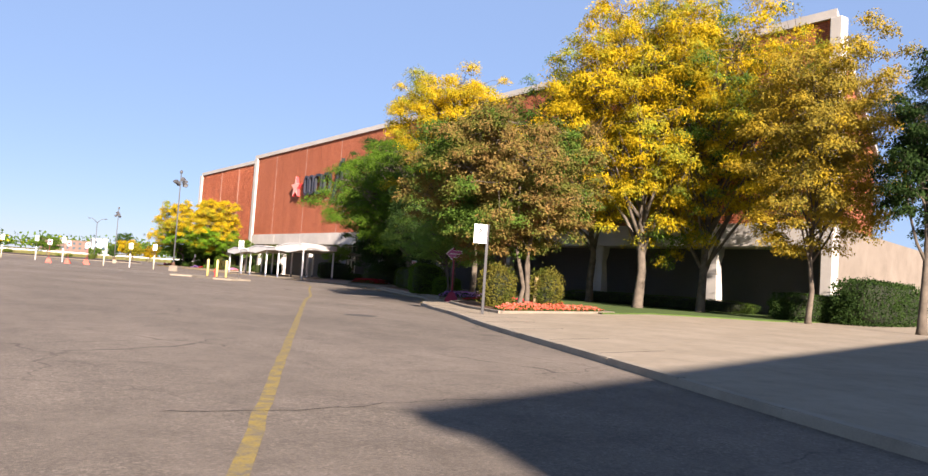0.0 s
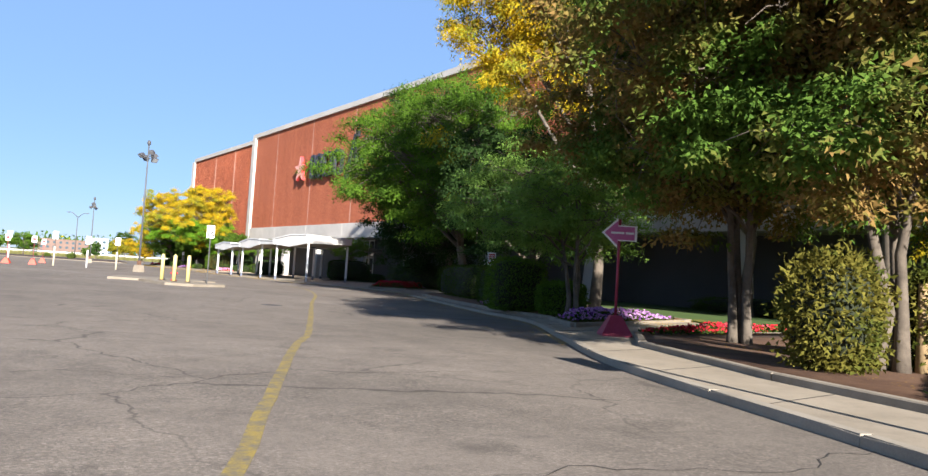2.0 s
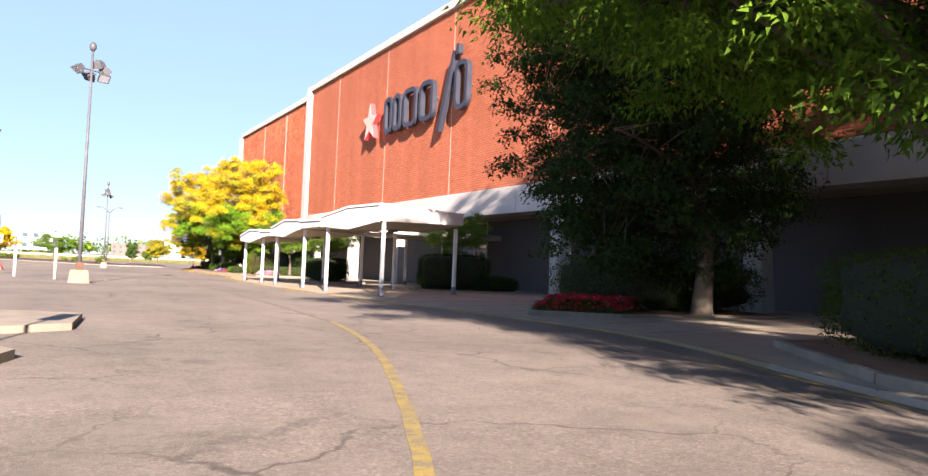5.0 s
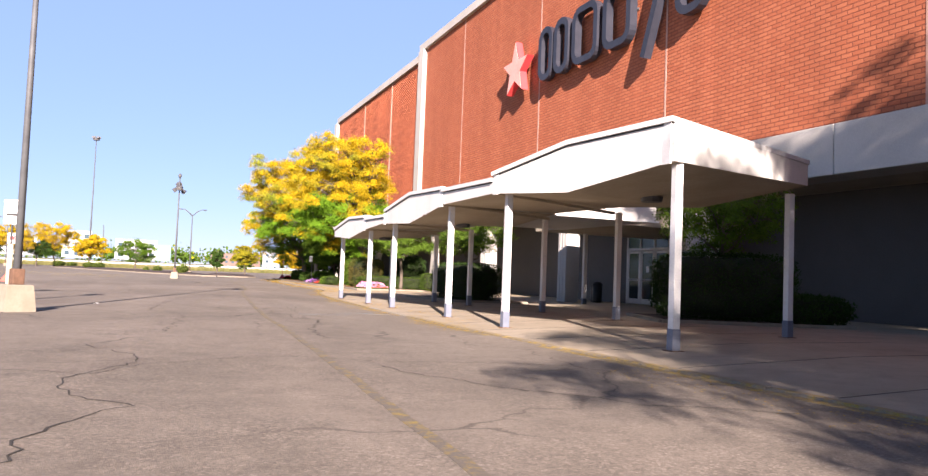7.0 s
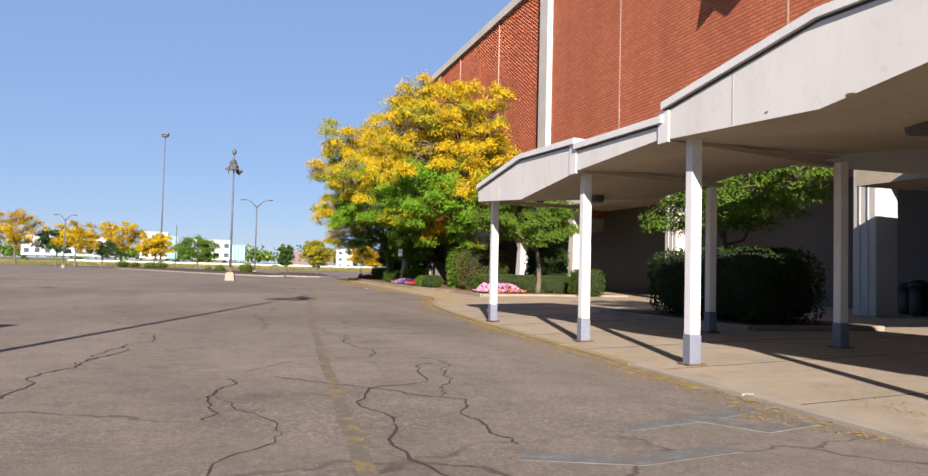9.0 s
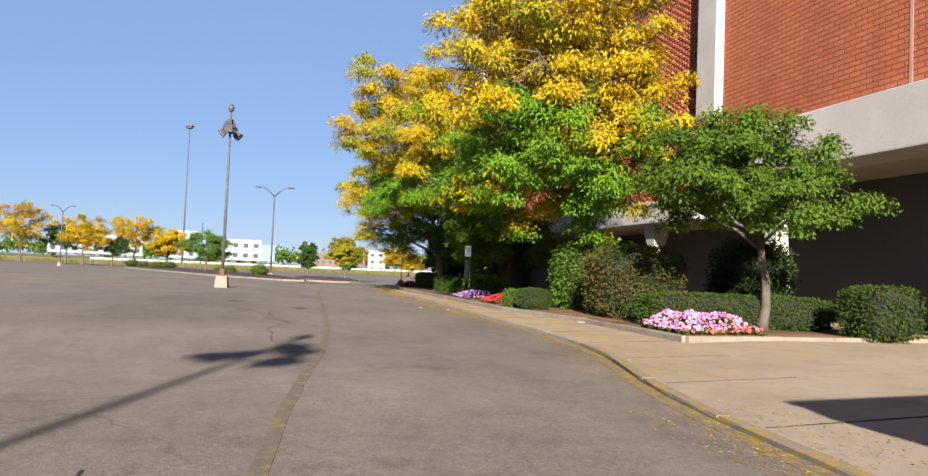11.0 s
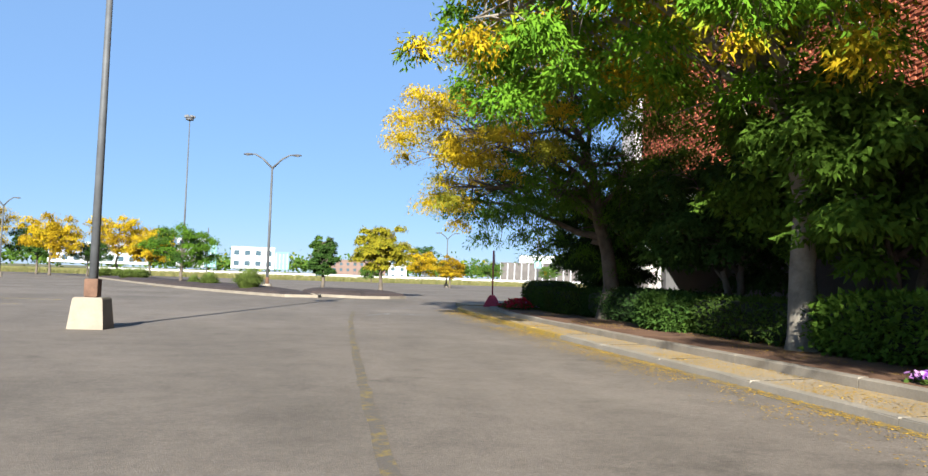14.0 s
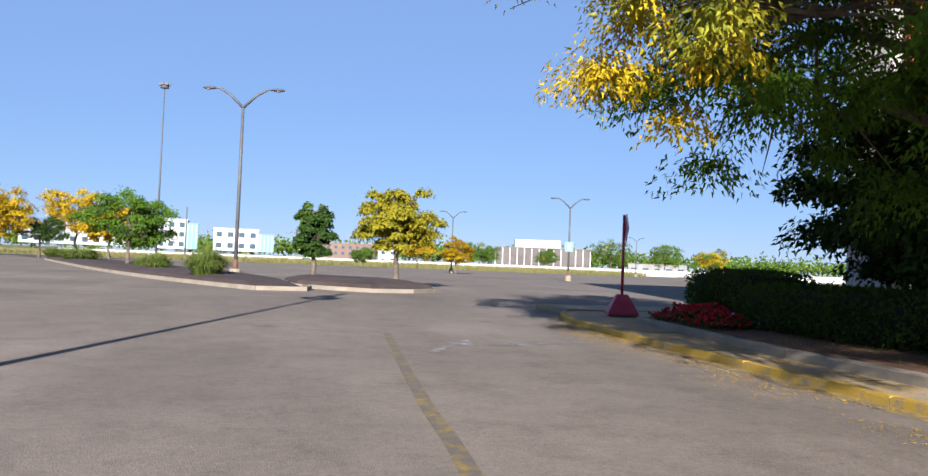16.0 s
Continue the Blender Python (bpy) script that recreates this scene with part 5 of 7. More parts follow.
def flower_patch(name, label, outline, petals, z=0.27, height=0.32, density=70, seed=5, split=None):
    """A low mound of leaves thick with blossoms, over an outline seen from above."""
    rng = np.random.default_rng(seed)
    cx, cy = np.mean([p[0] for p in outline]), np.mean([p[1] for p in outline])
    ob = thing(name, label, "flower bed", (cx, cy, z))
    poly = [(x - cx, y - cy) for x, y in outline]
    xs, ys = [p[0] for p in poly], [p[1] for p in poly]
    n = int((max(xs) - min(xs)) * (max(ys) - min(ys)) * density * 5)
    p = np.stack([rng.uniform(min(xs), max(xs), n), rng.uniform(min(ys), max(ys), n)], 1)
    inside = np.zeros(n, bool)
    edge = np.full(n, 9.0)
    for (x0, y0), (x1, y1) in zip(poly, poly[1:] + poly[:1]):
        cross = (y0 > p[:, 1]) != (y1 > p[:, 1])
        xi = x0 + (p[:, 1] - y0) * (x1 - x0) / (y1 - y0 + 1e-9)
        inside ^= cross & (p[:, 0] < xi)
        ln = np.array((x1 - x0, y1 - y0))
        u = np.clip(((p - (x0, y0)) @ ln) / (ln @ ln), 0, 1)
        edge = np.minimum(edge, np.linalg.norm(p - (np.array((x0, y0)) + u[:, None] * ln), axis=1))
    p, edge = p[inside], edge[inside]
    lump = np.array([noise.noise((q[0] * 1.9 + seed, q[1] * 1.9, 0)) for q in p])
    h = height * np.clip(edge / 0.45, 0.25, 1.0) * (0.85 + 0.35 * lump)
    k = len(p)
    green = np.column_stack([p, h * rng.uniform(0.1, 0.92, k)])
    v, f = leaves_mesh(green, 0.11, 0.055, None, -0.4, 0.8, rng)
    fast_mesh("foliage", v, f, LEAF_HEDGE, ob, kind="stuff")
    pick = rng.uniform(size=k) < 0.5
    blo = np.column_stack([p[pick], h[pick] + rng.uniform(-0.02, 0.05, pick.sum())])

    def blossoms(pts, material, part_name):
        m = len(pts)
        nrm = rng.normal(size=(m, 3)) * 0.45 + np.array((-0.25, -0.5, 0.9))
        nrm /= np.linalg.norm(nrm, axis=1)[:, None]
        a = np.cross(nrm, rng.normal(size=(m, 3)))
        a /= np.linalg.norm(a, axis=1)[:, None]
        b = np.cross(nrm, a)
        rr = rng.uniform(0.026, 0.048, m)[:, None]
        quads = []
        for t in range(2):
            w = t * math.pi / 4
            e, g = a * math.cos(w) + b * math.sin(w), -a * math.sin(w) + b * math.cos(w)
            lift = nrm * 0.006 * t
            quads.append(np.stack([pts + e * rr + lift, pts + g * rr + lift, pts - e * rr + lift, pts - g * rr + lift], 1))
        v = np.concatenate(quads, 1).reshape(-1, 3)
        fast_mesh(part_name, v, np.arange(len(v), dtype=np.int32).reshape(-1, 4), material, ob, kind="stuff")
    if split is None:
        blossoms(blo, petals, "blossoms")
    else:
        away, other = split
        side = blo[:, 0] * away[0] + blo[:, 1] * away[1] + rng.normal(size=len(blo)) * 0.15 > away[2]
        blossoms(blo[~side], petals, "blossoms")
        blossoms(blo[side], other, "blossoms")
    return ob


def grass_clump(place, h=1.6, r=0.9, n=1400, seed=4, label="round clump of tall green ornamental grass"):
    rng = np.random.default_rng(seed)
    ob = thing("ornamental_grass", label, "grass clump", place, group="grasses on the parking island")
    a = rng.uniform(0, 2 * math.pi, n)
    b = np.stack([np.cos(a), np.sin(a), 0 * a], 1)
    foot = b * (rng.uniform(0, 0.4, n) * r)[:, None]
    lean = np.sqrt(rng.uniform(0.0, 1.0, n))[:, None]
    hh = (h * rng.uniform(0.72, 1.05, n))[:, None]
    up = np.array((0, 0, 1))
    mid = foot + b * lean * r * 0.72 + up * hh * (0.62 - 0.12 * lean)
    tip = foot + b * lean * r * 1.05 + up * hh * np.cos(lean * 1.25)
    side = np.stack([-np.sin(a), np.cos(a), 0 * a], 1) * 0.012
    v = np.concatenate([np.stack([foot - side, foot + side, mid + side, mid - side], 1), np.stack([mid - side, mid + side, tip + side * 0.2, tip - side * 0.2], 1)]).reshape(-1, 3)
    fast_mesh("blades", v, np.arange(len(v), dtype=np.int32).reshape(-1, 4), REED, ob, kind="stuff")
    return ob


Z = 0.215
# Trees along the first stretch
tree("honey_locust", "tall honey locust with golden feathery autumn leaves", (40.5, 31.0, 0.2), 0.32, 3.0, (0.8, 1.6, 13.8), (7.2, 8.2, 10.4), LEAF_GOLD, 46, 18, 185, (0.20, 0.078), seed=11, clump=1.05, gap=1.1, low=-0.3)
tree("honey_locust", "tall green honey locust with a few golden boughs", (45.5, 40.4, 0.2), 0.30, 3.6, (-3.2, 0.5, 11.0), (7.6, 8.0, 8.8), LEAF_GREEN, 34, 15, 170, (0.18, 0.068), seed=12, clump=1.0, gap=1.05, low=-0.3)
tree("honey_locust", "golden honey locust leaning out over the drive", (31.5, 37.5, Z), 0.22, 4.0, (-0.8, 3.0, 12.5), (4.2, 4.5, 4.0), LEAF_GOLD, 30, 15, 190, (0.15, 0.056), seed=31, clump=0.8, gap=1.0, low=-0.5)
tree("ornamental_pear", "multi-stemmed small tree with russet and green leaves", (25.3, 26.8, Z), 0.10, 2.4, (-1.0, 0.4, 5.7), (4.1, 4.1, 3.4), LEAF_RUSSET, 38, 15, 170, (0.115, 0.072), seed=32, clump=0.62, droop=0.6, stems=4, low=-0.9, gap=0.9)
tree("honey_locust", "honey locust turning gold with a forked mossy trunk", (44.0, 28.6, 0.2), 0.28, 2.2, (0.2, -1.4, 12.4), (6.8, 7.4, 10.6), LEAF_TURN, 42, 17, 165, (0.19, 0.075), seed=13, clump=1.0, gap=1.1, low=-0.35)
tree("maple", "slim young tree with thin brown and gold leaves", (41.5, 19.6, 0.2), 0.15, 3.0, (0.6, -0.4, 10.0), (4.6, 4.8, 7.8), LEAF_OLIVE, 32, 16, 170, (0.14, 0.085), seed=14, bare=0.05, clump=0.85, gap=0.9)
tree("ornamental_pear", "multi-stemmed small tree with russet and green leaves", (23.4, 22.7, Z), 0.11, 2.4, (-1.5, 0.0, 5.7), (4.2, 4.2, 3.4), LEAF_RUSSET, 44, 17, 170, (0.112, 0.070), seed=15, clump=0.62, droop=0.6, stems=3, low=-0.9, gap=0.9)
tree("crab_apple", "multi-stemmed small tree in the bed, its green leaves lifted for sun", (28.0, 35.0, Z), 0.09, 1.4, (0.2, 1.6, 3.7), (3.2, 3.8, 2.4), LEAF_LIFTED, 22, 13, 200, (0.085, 0.055), seed=16, clump=0.55, droop=0.5, stems=3, gap=0.9)
tree("honey_locust", "spreading green honey locust with a golden spray", (36.6, 53.6, Z), 0.28, 2.6, (0.0, 3.0, 8.8), (7.1, 7.7, 6.4), LEAF_GREENER, 60, 17, 195, (0.155, 0.062), seed=17, clump=1.0, low=-0.65, shear=(0.88, 0.3), tips=((-0.5, -0.7, -0.2, 0.93), LEAF_GOLD))
tree("maple", "dense dark green tree by the drive", (33.0, 43.0, Z), 0.22, 1.8, (0.0, 1.0, 5.2), (4.2, 4.8, 3.9), LEAF_DARK, 22, 14, 210, (0.12, 0.08), seed=18, clump=0.75, gap=0.85)
tree("maple", "dense dark green shade tree with low boughs", (44.2, 66.5, Z), 0.32, 2.0, (-1.3, 1.8, 8.8), (5.9, 6.8, 7.8), LEAF_DARK, 56, 18, 170, (0.14, 0.09), seed=19, clump=0.85, low=-1.15, gap=0.85)
tree("evergreen", "dark evergreen beyond the store's corner", (40.2, 13.2, 0.2), 0.2, 3.0, (0.5, -0.6, 9.4), (2.7, 2.7, 5.0), LEAF_DARK, 26, 13, 120, (0.16, 0.08), seed=20, clump=0.7)
# Trees by the canopy court
tree("small_maple", "small round green tree over the clipped hedge", (46.6, 88.4, Z), 0.10, 1.7, (0, 0, 3.5), (2.3, 2.4, 1.3), LEAF_FRESH, 12, 11, 150, (0.085, 0.055), seed=21, clump=0.45, gap=0.85)
tree("small_maple", "small round green tree over the clipped hedge", (43.6, 103.0, Z), 0.10, 1.8, (0, 0, 3.3), (2.3, 2.6, 1.3), LEAF_FRESH, 12, 11, 150, (0.085, 0.055), seed=22, clump=0.45, gap=0.85)
tree("small_maple", "broad bright green tree with golden tips at the canopy's end", (46.0, 121.0, Z), 0.13, 1.8, (-0.9, -0.2, 3.8), (2.9, 2.9, 1.8), LEAF_FRESH, 20, 13, 190, (0.10, 0.06), seed=23, clump=0.5, tips=((-0.1, 0.1, 0.9, 0.75), LEAF_GOLD), gap=0.9)
# Trees along the last stretch
tree("honey_locust", "large honey locust with lime green boughs turning gold", (45.7, 130.8, Z), 0.30, 2.8, (-2.7, -2.2, 7.7), (4.4, 5.0, 5.3), LEAF_LIMY, 40, 17, 215, (0.155, 0.060), seed=24, clump=0.75, low=-0.9, inner=0.5, gap=1.05, tips=((-0.1, -0.1, 0.95, -0.15), LEAF_GOLD))
tree("honey_locust", "tall golden honey locust with a pale bare trunk", (44.4, 143.8, Z), 0.26, 4.0, (-3.3, 0.4, 8.0), (4.4, 5.4, 5.0), LEAF_LIMY, 34, 17, 200, (0.150, 0.058), seed=26, clump=0.75, gap=1.25, low=-0.9, inner=0.6, tips=((-0.45, -0.25, 0.85, -0.10), LEAF_GOLD), bark=PALEBARK)
tree("honey_locust", "spreading honey locust with green boughs and golden tips", (45.0, 153.5, Z), 0.26, 2.2, (-1.7, 1.7, 5.8), (4.7, 5.6, 4.3), LEAF_GREENER, 27, 18, 290, (0.102, 0.039), seed=27, clump=0.7, droop=1.2, low=-1.0, inner=0.55, tips=((-0.80, 0.0, 0.58, 0.10), LEAF_GOLD), gap=1.15)
tree("viburnum", "broad dark shrub tree with large hanging leaves", (46.5, 143.6, Z), 0.12, 1.2, (-0.5, -0.2, 3.2), (2.9, 3.7, 1.9), LEAF_FRESH, 24, 14, 130, (0.17, 0.095), seed=28, clump=0.6, stems=2, gap=0.9)
tree("viburnum", "broad dark shrub tree with large hanging leaves", (46.4, 149.0, Z), 0.12, 1.0, (-0.2, 0.4, 2.9), (2.2, 3.2, 1.7), LEAF_DEEP, 16, 12, 150, (0.15, 0.085), seed=29, clump=0.6, stems=2, gap=0.9)
tree("viburnum", "dark shrub tree at the corner of the store", (46.8, 156.6, Z), 0.10, 0.8, (-0.2, 0.6, 2.6), (1.8, 2.6, 1.9), LEAF_DARK, 22, 12, 150, (0.14, 0.08), seed=30, clump=0.6, stems=2, gap=0.9)
# Trees far off in the car park and along its edge
for i, (x, y, h, w, mat, lab) in enumerate([
        (-14.0, 276.0, 12.6, 6.0, LEAF_AMBER, "golden roundish tree at the edge of the car park"), (0.5, 262.0, 9.6, 4.6, LEAF_AMBER, "golden roundish tree at the edge of the car park"),
        (7.7, 275.0, 11.2, 4.8, LEAF_AMBER, "golden upright tree at the edge of the car park"), (17.2, 249.0, 7.4, 3.2, LEAF_AMBER, "small golden tree on the grass verge"),
        (5.0, 266.0, 6.0, 3.6, LEAF_DEEP, "dark purple-green small tree on the verge"), (-7.0, 282.0, 9.0, 4.5, LEAF_DEEP, "dark green tree at the edge of the car park"),
        (-32.0, 285.0, 11.0, 5.0, LEAF_AMBER, "golden roundish tree at the edge of the car park"), (-50.0, 290.0, 9.0, 4.6, LEAF_TURN, "green and gold tree at the edge of the car park"),
        (26.9, 202.5, 5.3, 3.2, LEAF_GREENER, "round green tree on the parking island"), (41.8, 182.0, 5.0, 1.9, LEAF_YOUNG, "young tree with lime and golden leaves on a parking island"),
        (38.2, 185.8, 4.3, 1.2, LEAF_DEEP, "sparse young tree on a parking island"), (61.0, 247.0, 4.6, 2.4, LEAF_AMBER, "small golden tree in the far car park"),
        (88.0, 412.0, 15.0, 6.5, LEAF_DEEP, "dark conifer beyond the far wall"), (72.0, 330.0, 8.5, 5.0, LEAF_AMBER, "golden tree beyond the far wall"),
        (157.0, 399.0, 13.0, 8.0, LEAF_GREEN, "green tree beside the far office"), (174.0, 391.0, 12.0, 7.0, LEAF_FRESH, "green tree beside the far office"), (140.0, 420.0, 9.0, 5.0, LEAF_GREEN, "green tree in front of the far office"),
        (166.0, 349.0, 9.0, 5.5, LEAF_TURN, "yellow-green tree by the far wall"), (112.0, 410.0, 9.0, 7.0, LEAF_GREEN, "green tree beyond the far wall"), (55.0, 300.0, 4.0, 3.0, LEAF_GREEN, "green tree beyond the car park")]):
    tree("parking_tree", lab, (x, y, 0.05), 0.10 + 0.012 * h, h * 0.28, (0, 0, h * 0.63), (w, w, h * 0.38), mat, 14, 9, 74 if h > 7 else 120, (0.32, 0.19) if h > 7 else (0.16, 0.10), seed=40 + i, clump=0.24 * w, bare=0.45 if w < 1.3 else 0.0, group="trees round the car park")

# Hedges and shrubs
hedge("round_shrub", "tall clipped shrub with yellowing leaves in the corner bed", (22.0, 22.9, Z), (0.62, 0.62, 0.86), LEAF_YELLOWING, 0, 6500, (0.10, 0.06), 0.85, 51, 0.3)
hedge("round_shrub", "tall clipped shrub with yellowing leaves in the corner bed", (24.3, 22.3, Z), (0.58, 0.6, 0.82), LEAF_YELLOWING, 0, 6500, (0.10, 0.06), 0.85, 52, 0.3)
# Brighter leaves stand in for sunlight that the pears block here.
hedge("clipped_hedge", "square clipped green hedge by the purple flowers", (28.4, 38.6, Z), (0.95, 1.3, 0.95), LEAF_FRESH, -26, 10000, (0.075, 0.05), 0.4, 53, 0.1)
hedge("shrub", "loose green shrub under the small tree", (28.4, 36.0, Z), (0.7, 0.7, 0.55), LEAF_FRESH, 20, 6000, (0.10, 0.06), 0.7, 153, 0.18)
hedge("clipped_hedge", "dark clipped hedge beside the drive", (30.8, 42.0, Z), (0.9, 3.6, 0.85), LEAF_HEDGE, -26, 12000, seed=54)
hedge("clipped_hedge", "dark clipped hedge beside the drive", (36.0, 52.4, Z), (1.0, 5.0, 0.9), LEAF_HEDGE, -24, 12000, seed=55)
hedge("clipped_hedge", "dark hedge at the foot of the store wall", (47.5, 36.0, 0.2), (0.9, 9.0, 0.45), LEAF_HEDGE, 0, 12000, seed=56)
hedge("clipped_hedge", "dark clipped hedge by the corner of the store", (46.0, 22.3, 0.2), (3.4, 1.1, 0.8), LEAF_DARK, 8, 14000, (0.10, 0.06), seed=57)
hedge("tall_hedge", "long dark hedge past the corner of the store", (52.0, 20.6, 0.15), (6.5, 1.2, 1.35), LEAF_DARK, 10, 16000, (0.14, 0.09), 0.4, 157, 0.14)
hedge("clipped_hedge", "broad dark hedge behind the red flowers", (45.6, 70.4, Z), (3.4, 3.0, 0.95), LEAF_HEDGE, 0, 16000, seed=58)
# The court's two box hedges take darker leaves in place of missing shade.
hedge("clipped_hedge", "dark clipped box hedge in the court", (46.4, 88.2, 0.22), (2.1, 1.5, 1.05), LEAF_DARK, -28, 12000, seed=59)
hedge("round_shrub", "low spreading dark shrub beside the box hedge", (48.2, 86.6, 0.22), (1.3, 0.8, 0.42), LEAF_DARK, -20, 6000, (0.10, 0.06), 0.7, 159, 0.16)
hedge("clipped_hedge", "dark clipped box hedge behind the canopy posts", (43.3, 102.4, 0.22), (1.1, 2.3, 0.85), LEAF_DARK, 0, 12000, seed=60)
hedge("clipped_hedge", "low green clipped hedge behind the pink flowers", (45.6, 121.6, Z), (2.5, 0.6, 0.42), LEAF_HEDGE, -10, 12000, seed=61)
hedge("round_shrub", "small round dark shrub at the store wall", (47.6, 118.9, Z), (0.7, 0.7, 0.6), LEAF_HEDGE, 0, 4000, seed=62)
hedge("tall_shrub", "upright dark green shrub against the store wall", (47.7, 123.9, Z), (0.9, 1.0, 1.15), LEAF_DARK, 0, 9000, (0.11, 0.065), 0.6, 163, 0.16)
hedge("tall_shrub", "large rounded bronze-green shrub", (44.6, 125.4, Z), (1.2, 1.9, 1.05), LEAF_BROWN, -12, 14000, (0.09, 0.055), 0.55, 63, 0.12)
hedge("tall_shrub", "tall fresh green shrub beside a bronze one", (45.3, 130.3, Z), (1.1, 1.3, 1.2), LEAF_FRESH, -12, 11000, (0.12, 0.08), 0.6, 64, 0.16)
hedge("round_shrub", "small clipped green ball at the bed's edge", (42.65, 128.7, Z), (0.55, 0.55, 0.36), LEAF_HEDGE, 0, 5000, (0.05, 0.03), 0.8, 65)
hedge("round_shrub", "small feathery bright green shrub", (42.5, 130.2, Z), (0.4, 0.4, 0.3), LEAF_FRESH, 0, 4000, (0.09, 0.02), 0.8, 66, 0.15)
hedge("clipped_hedge", "low dark hedge along the bed", (45.2, 145.6, Z), (0.9, 3.4, 0.42), LEAF_HEDGE, 0, 12000, (0.09, 0.05), 0.45, 67, 0.14)
# Middle length in darker leaves, standing in for shade the sun gets past.
hedge("clipped_hedge", "low dark hedge along the bed", (45.6, 152.2, Z), (0.8, 3.2, 0.46), LEAF_DARK, 2, 12000, (0.09, 0.05), 0.45, 167, 0.14)
hedge("clipped_hedge", "low dark hedge along the bed", (45.5, 157.8, Z), (0.8, 2.5, 0.42), LEAF_HEDGE, -2, 12000, (0.09, 0.05), 0.45, 168, 0.14)
hedge("shrub", "loose green shrub in the shade", (44.8, 142.0, Z), (0.8, 1.3, 0.50), LEAF_FRESH, 0, 8000, (0.11, 0.07), 0.7, 68, 0.18)
# Deeper green than the shrub before it: shade put into the leaves.
hedge("shrub", "loose green shrub in the shade", (44.5, 148.6, Z), (0.6, 1.0, 0.42), LEAF_DEEP, 0, 7000, (0.11, 0.07), 0.7, 69, 0.18)
hedge("clipped_hedge", "clipped hedge end at the corner", (46.2, 161.6, Z), (1.0, 1.2, 0.55), LEAF_HEDGE, 0, 8000, seed=70)

# Flowers
flower_patch("flower_patch", "band of coral red flowers in the corner bed", [(19.5, 19.3), (20.0, 20.6), (24.5, 22.4), (28.3, 23.2), (28.6, 22.7)], PETAL_CORAL, 0.235, 0.25, 60, 71)
flower_patch("flower_patch", "purple and pink petunias filling the bed's corner", [(25.6, 32.5), (26.7, 34.4), (29.6, 35.6), (33.2, 35.0)], PETAL_PURPLE, 0.235, 0.34, 60, 72)
flower_patch("flower_patch", "narrow band of red flowers along the bed's end", [(24.4, 29.0), (25.0, 28.7), (29.0, 29.4), (33.0, 30.2), (33.0, 30.8), (28.4, 30.3)], PETAL_RED, 0.25, 0.25, 60, 79)
flower_patch("flower_patch", "small patch of purple petunias", [(28.8, 40.4), (29.6, 42.3), (30.8, 42.0), (30.2, 40.2)], PETAL_PURPLE, 0.235, 0.32, 70, 73)
flower_patch("flower_patch", "mound of red flowers with purple at one end", [(38.2, 67.8), (40.2, 66.2), (43.2, 68.0), (43.0, 70.5), (40.0, 70.3)], PETAL_RED, 0.235, 0.45, 60, 74, ((0.9, 0.1, 1.6), PETAL_PURPLE))
flower_patch("flower_patch", "mound of pink petunias with a red corner", [(42.35, 118.6), (44.6, 118.95), (44.9, 121.0), (43.2, 122.0), (42.5, 120.6)], PETAL_PINK, 0.235, 0.38, 110, 75, ((0.3, -0.95, 1.25), PETAL_CORAL))
flower_patch("flower_patch", "purple petunias round the sign post", [(42.45, 137.0), (44.0, 137.0), (44.6, 139.4), (42.5, 139.6)], PETAL_PURPLE, 0.235, 0.32, 110, 76)
flower_patch("flower_patch", "red and pink flowers at the bed's edge", [(42.3, 132.3), (43.6, 132.3), (43.9, 134.3), (42.4, 134.3)], PETAL_RED, 0.25, 0.30, 110, 77, ((0.9, 0.2, 0.5), PETAL_PINK))
flower_patch("flower_patch", "dark red flowers at the end of the bed", [(43.6, 159.0), (44.9, 159.4), (45.6, 162.3), (44.0, 162.0)], PETAL_RED, 0.235, 0.34, 90, 78, ((0.9, -0.2, 0.6), PETAL_PURPLE))


def litter_leaves(n, seed, line, left, right, z, paved=False):
    """Fallen leaves along a line."""
    rng = np.random.default_rng(seed)
    pts = np.array(line)
    i = rng.integers(0, len(pts) - 1, n)
    u = rng.uniform(size=n)[:, None]
    p = pts[i] * (1 - u) + pts[i + 1] * u
    d = pts[i + 1] - pts[i]
    d /= np.linalg.norm(d, axis=1)[:, None]
    side = np.stack([d[:, 1], -d[:, 0]], 1)
    off = left + (right - left) * rng.beta(1.2, 2.2, n)
    p = p + side * off[:, None]
    k = np.array([noise.noise((q[0] * 0.8, q[1] * 0.35, seed)) for q in p])
    p = p[k > -0.12]
    v, f = leaves_mesh(np.column_stack([p, np.full(len(p), z)]), 0.045, 0.022, None, 0.0, 1.0, rng)
    v = v.reshape(-1, 4, 3)
    v[:, :, 2] = z + (v[:, :, 2] - z) * 0.12 + 0.006
    if paved:
        inward = np.repeat(off[k > -0.12], 4).reshape(-1, 4) - 0.14
        along = v[:, :, 1]
        low = np.interp(along, *zip(*[(y, kerb_height(y)) for y in range(0, 170, 2)]))
        v[:, :, 2] += low + (0.15 - low) * np.clip(inward / 4.0, 0, 1) - z + 0.004
    tagged(fast_mesh("leaf_litter", v.reshape(-1, 3), f, LEAF_FALLEN), "scattered fallen yellow leaves", "fallen leaves", kind="stuff")


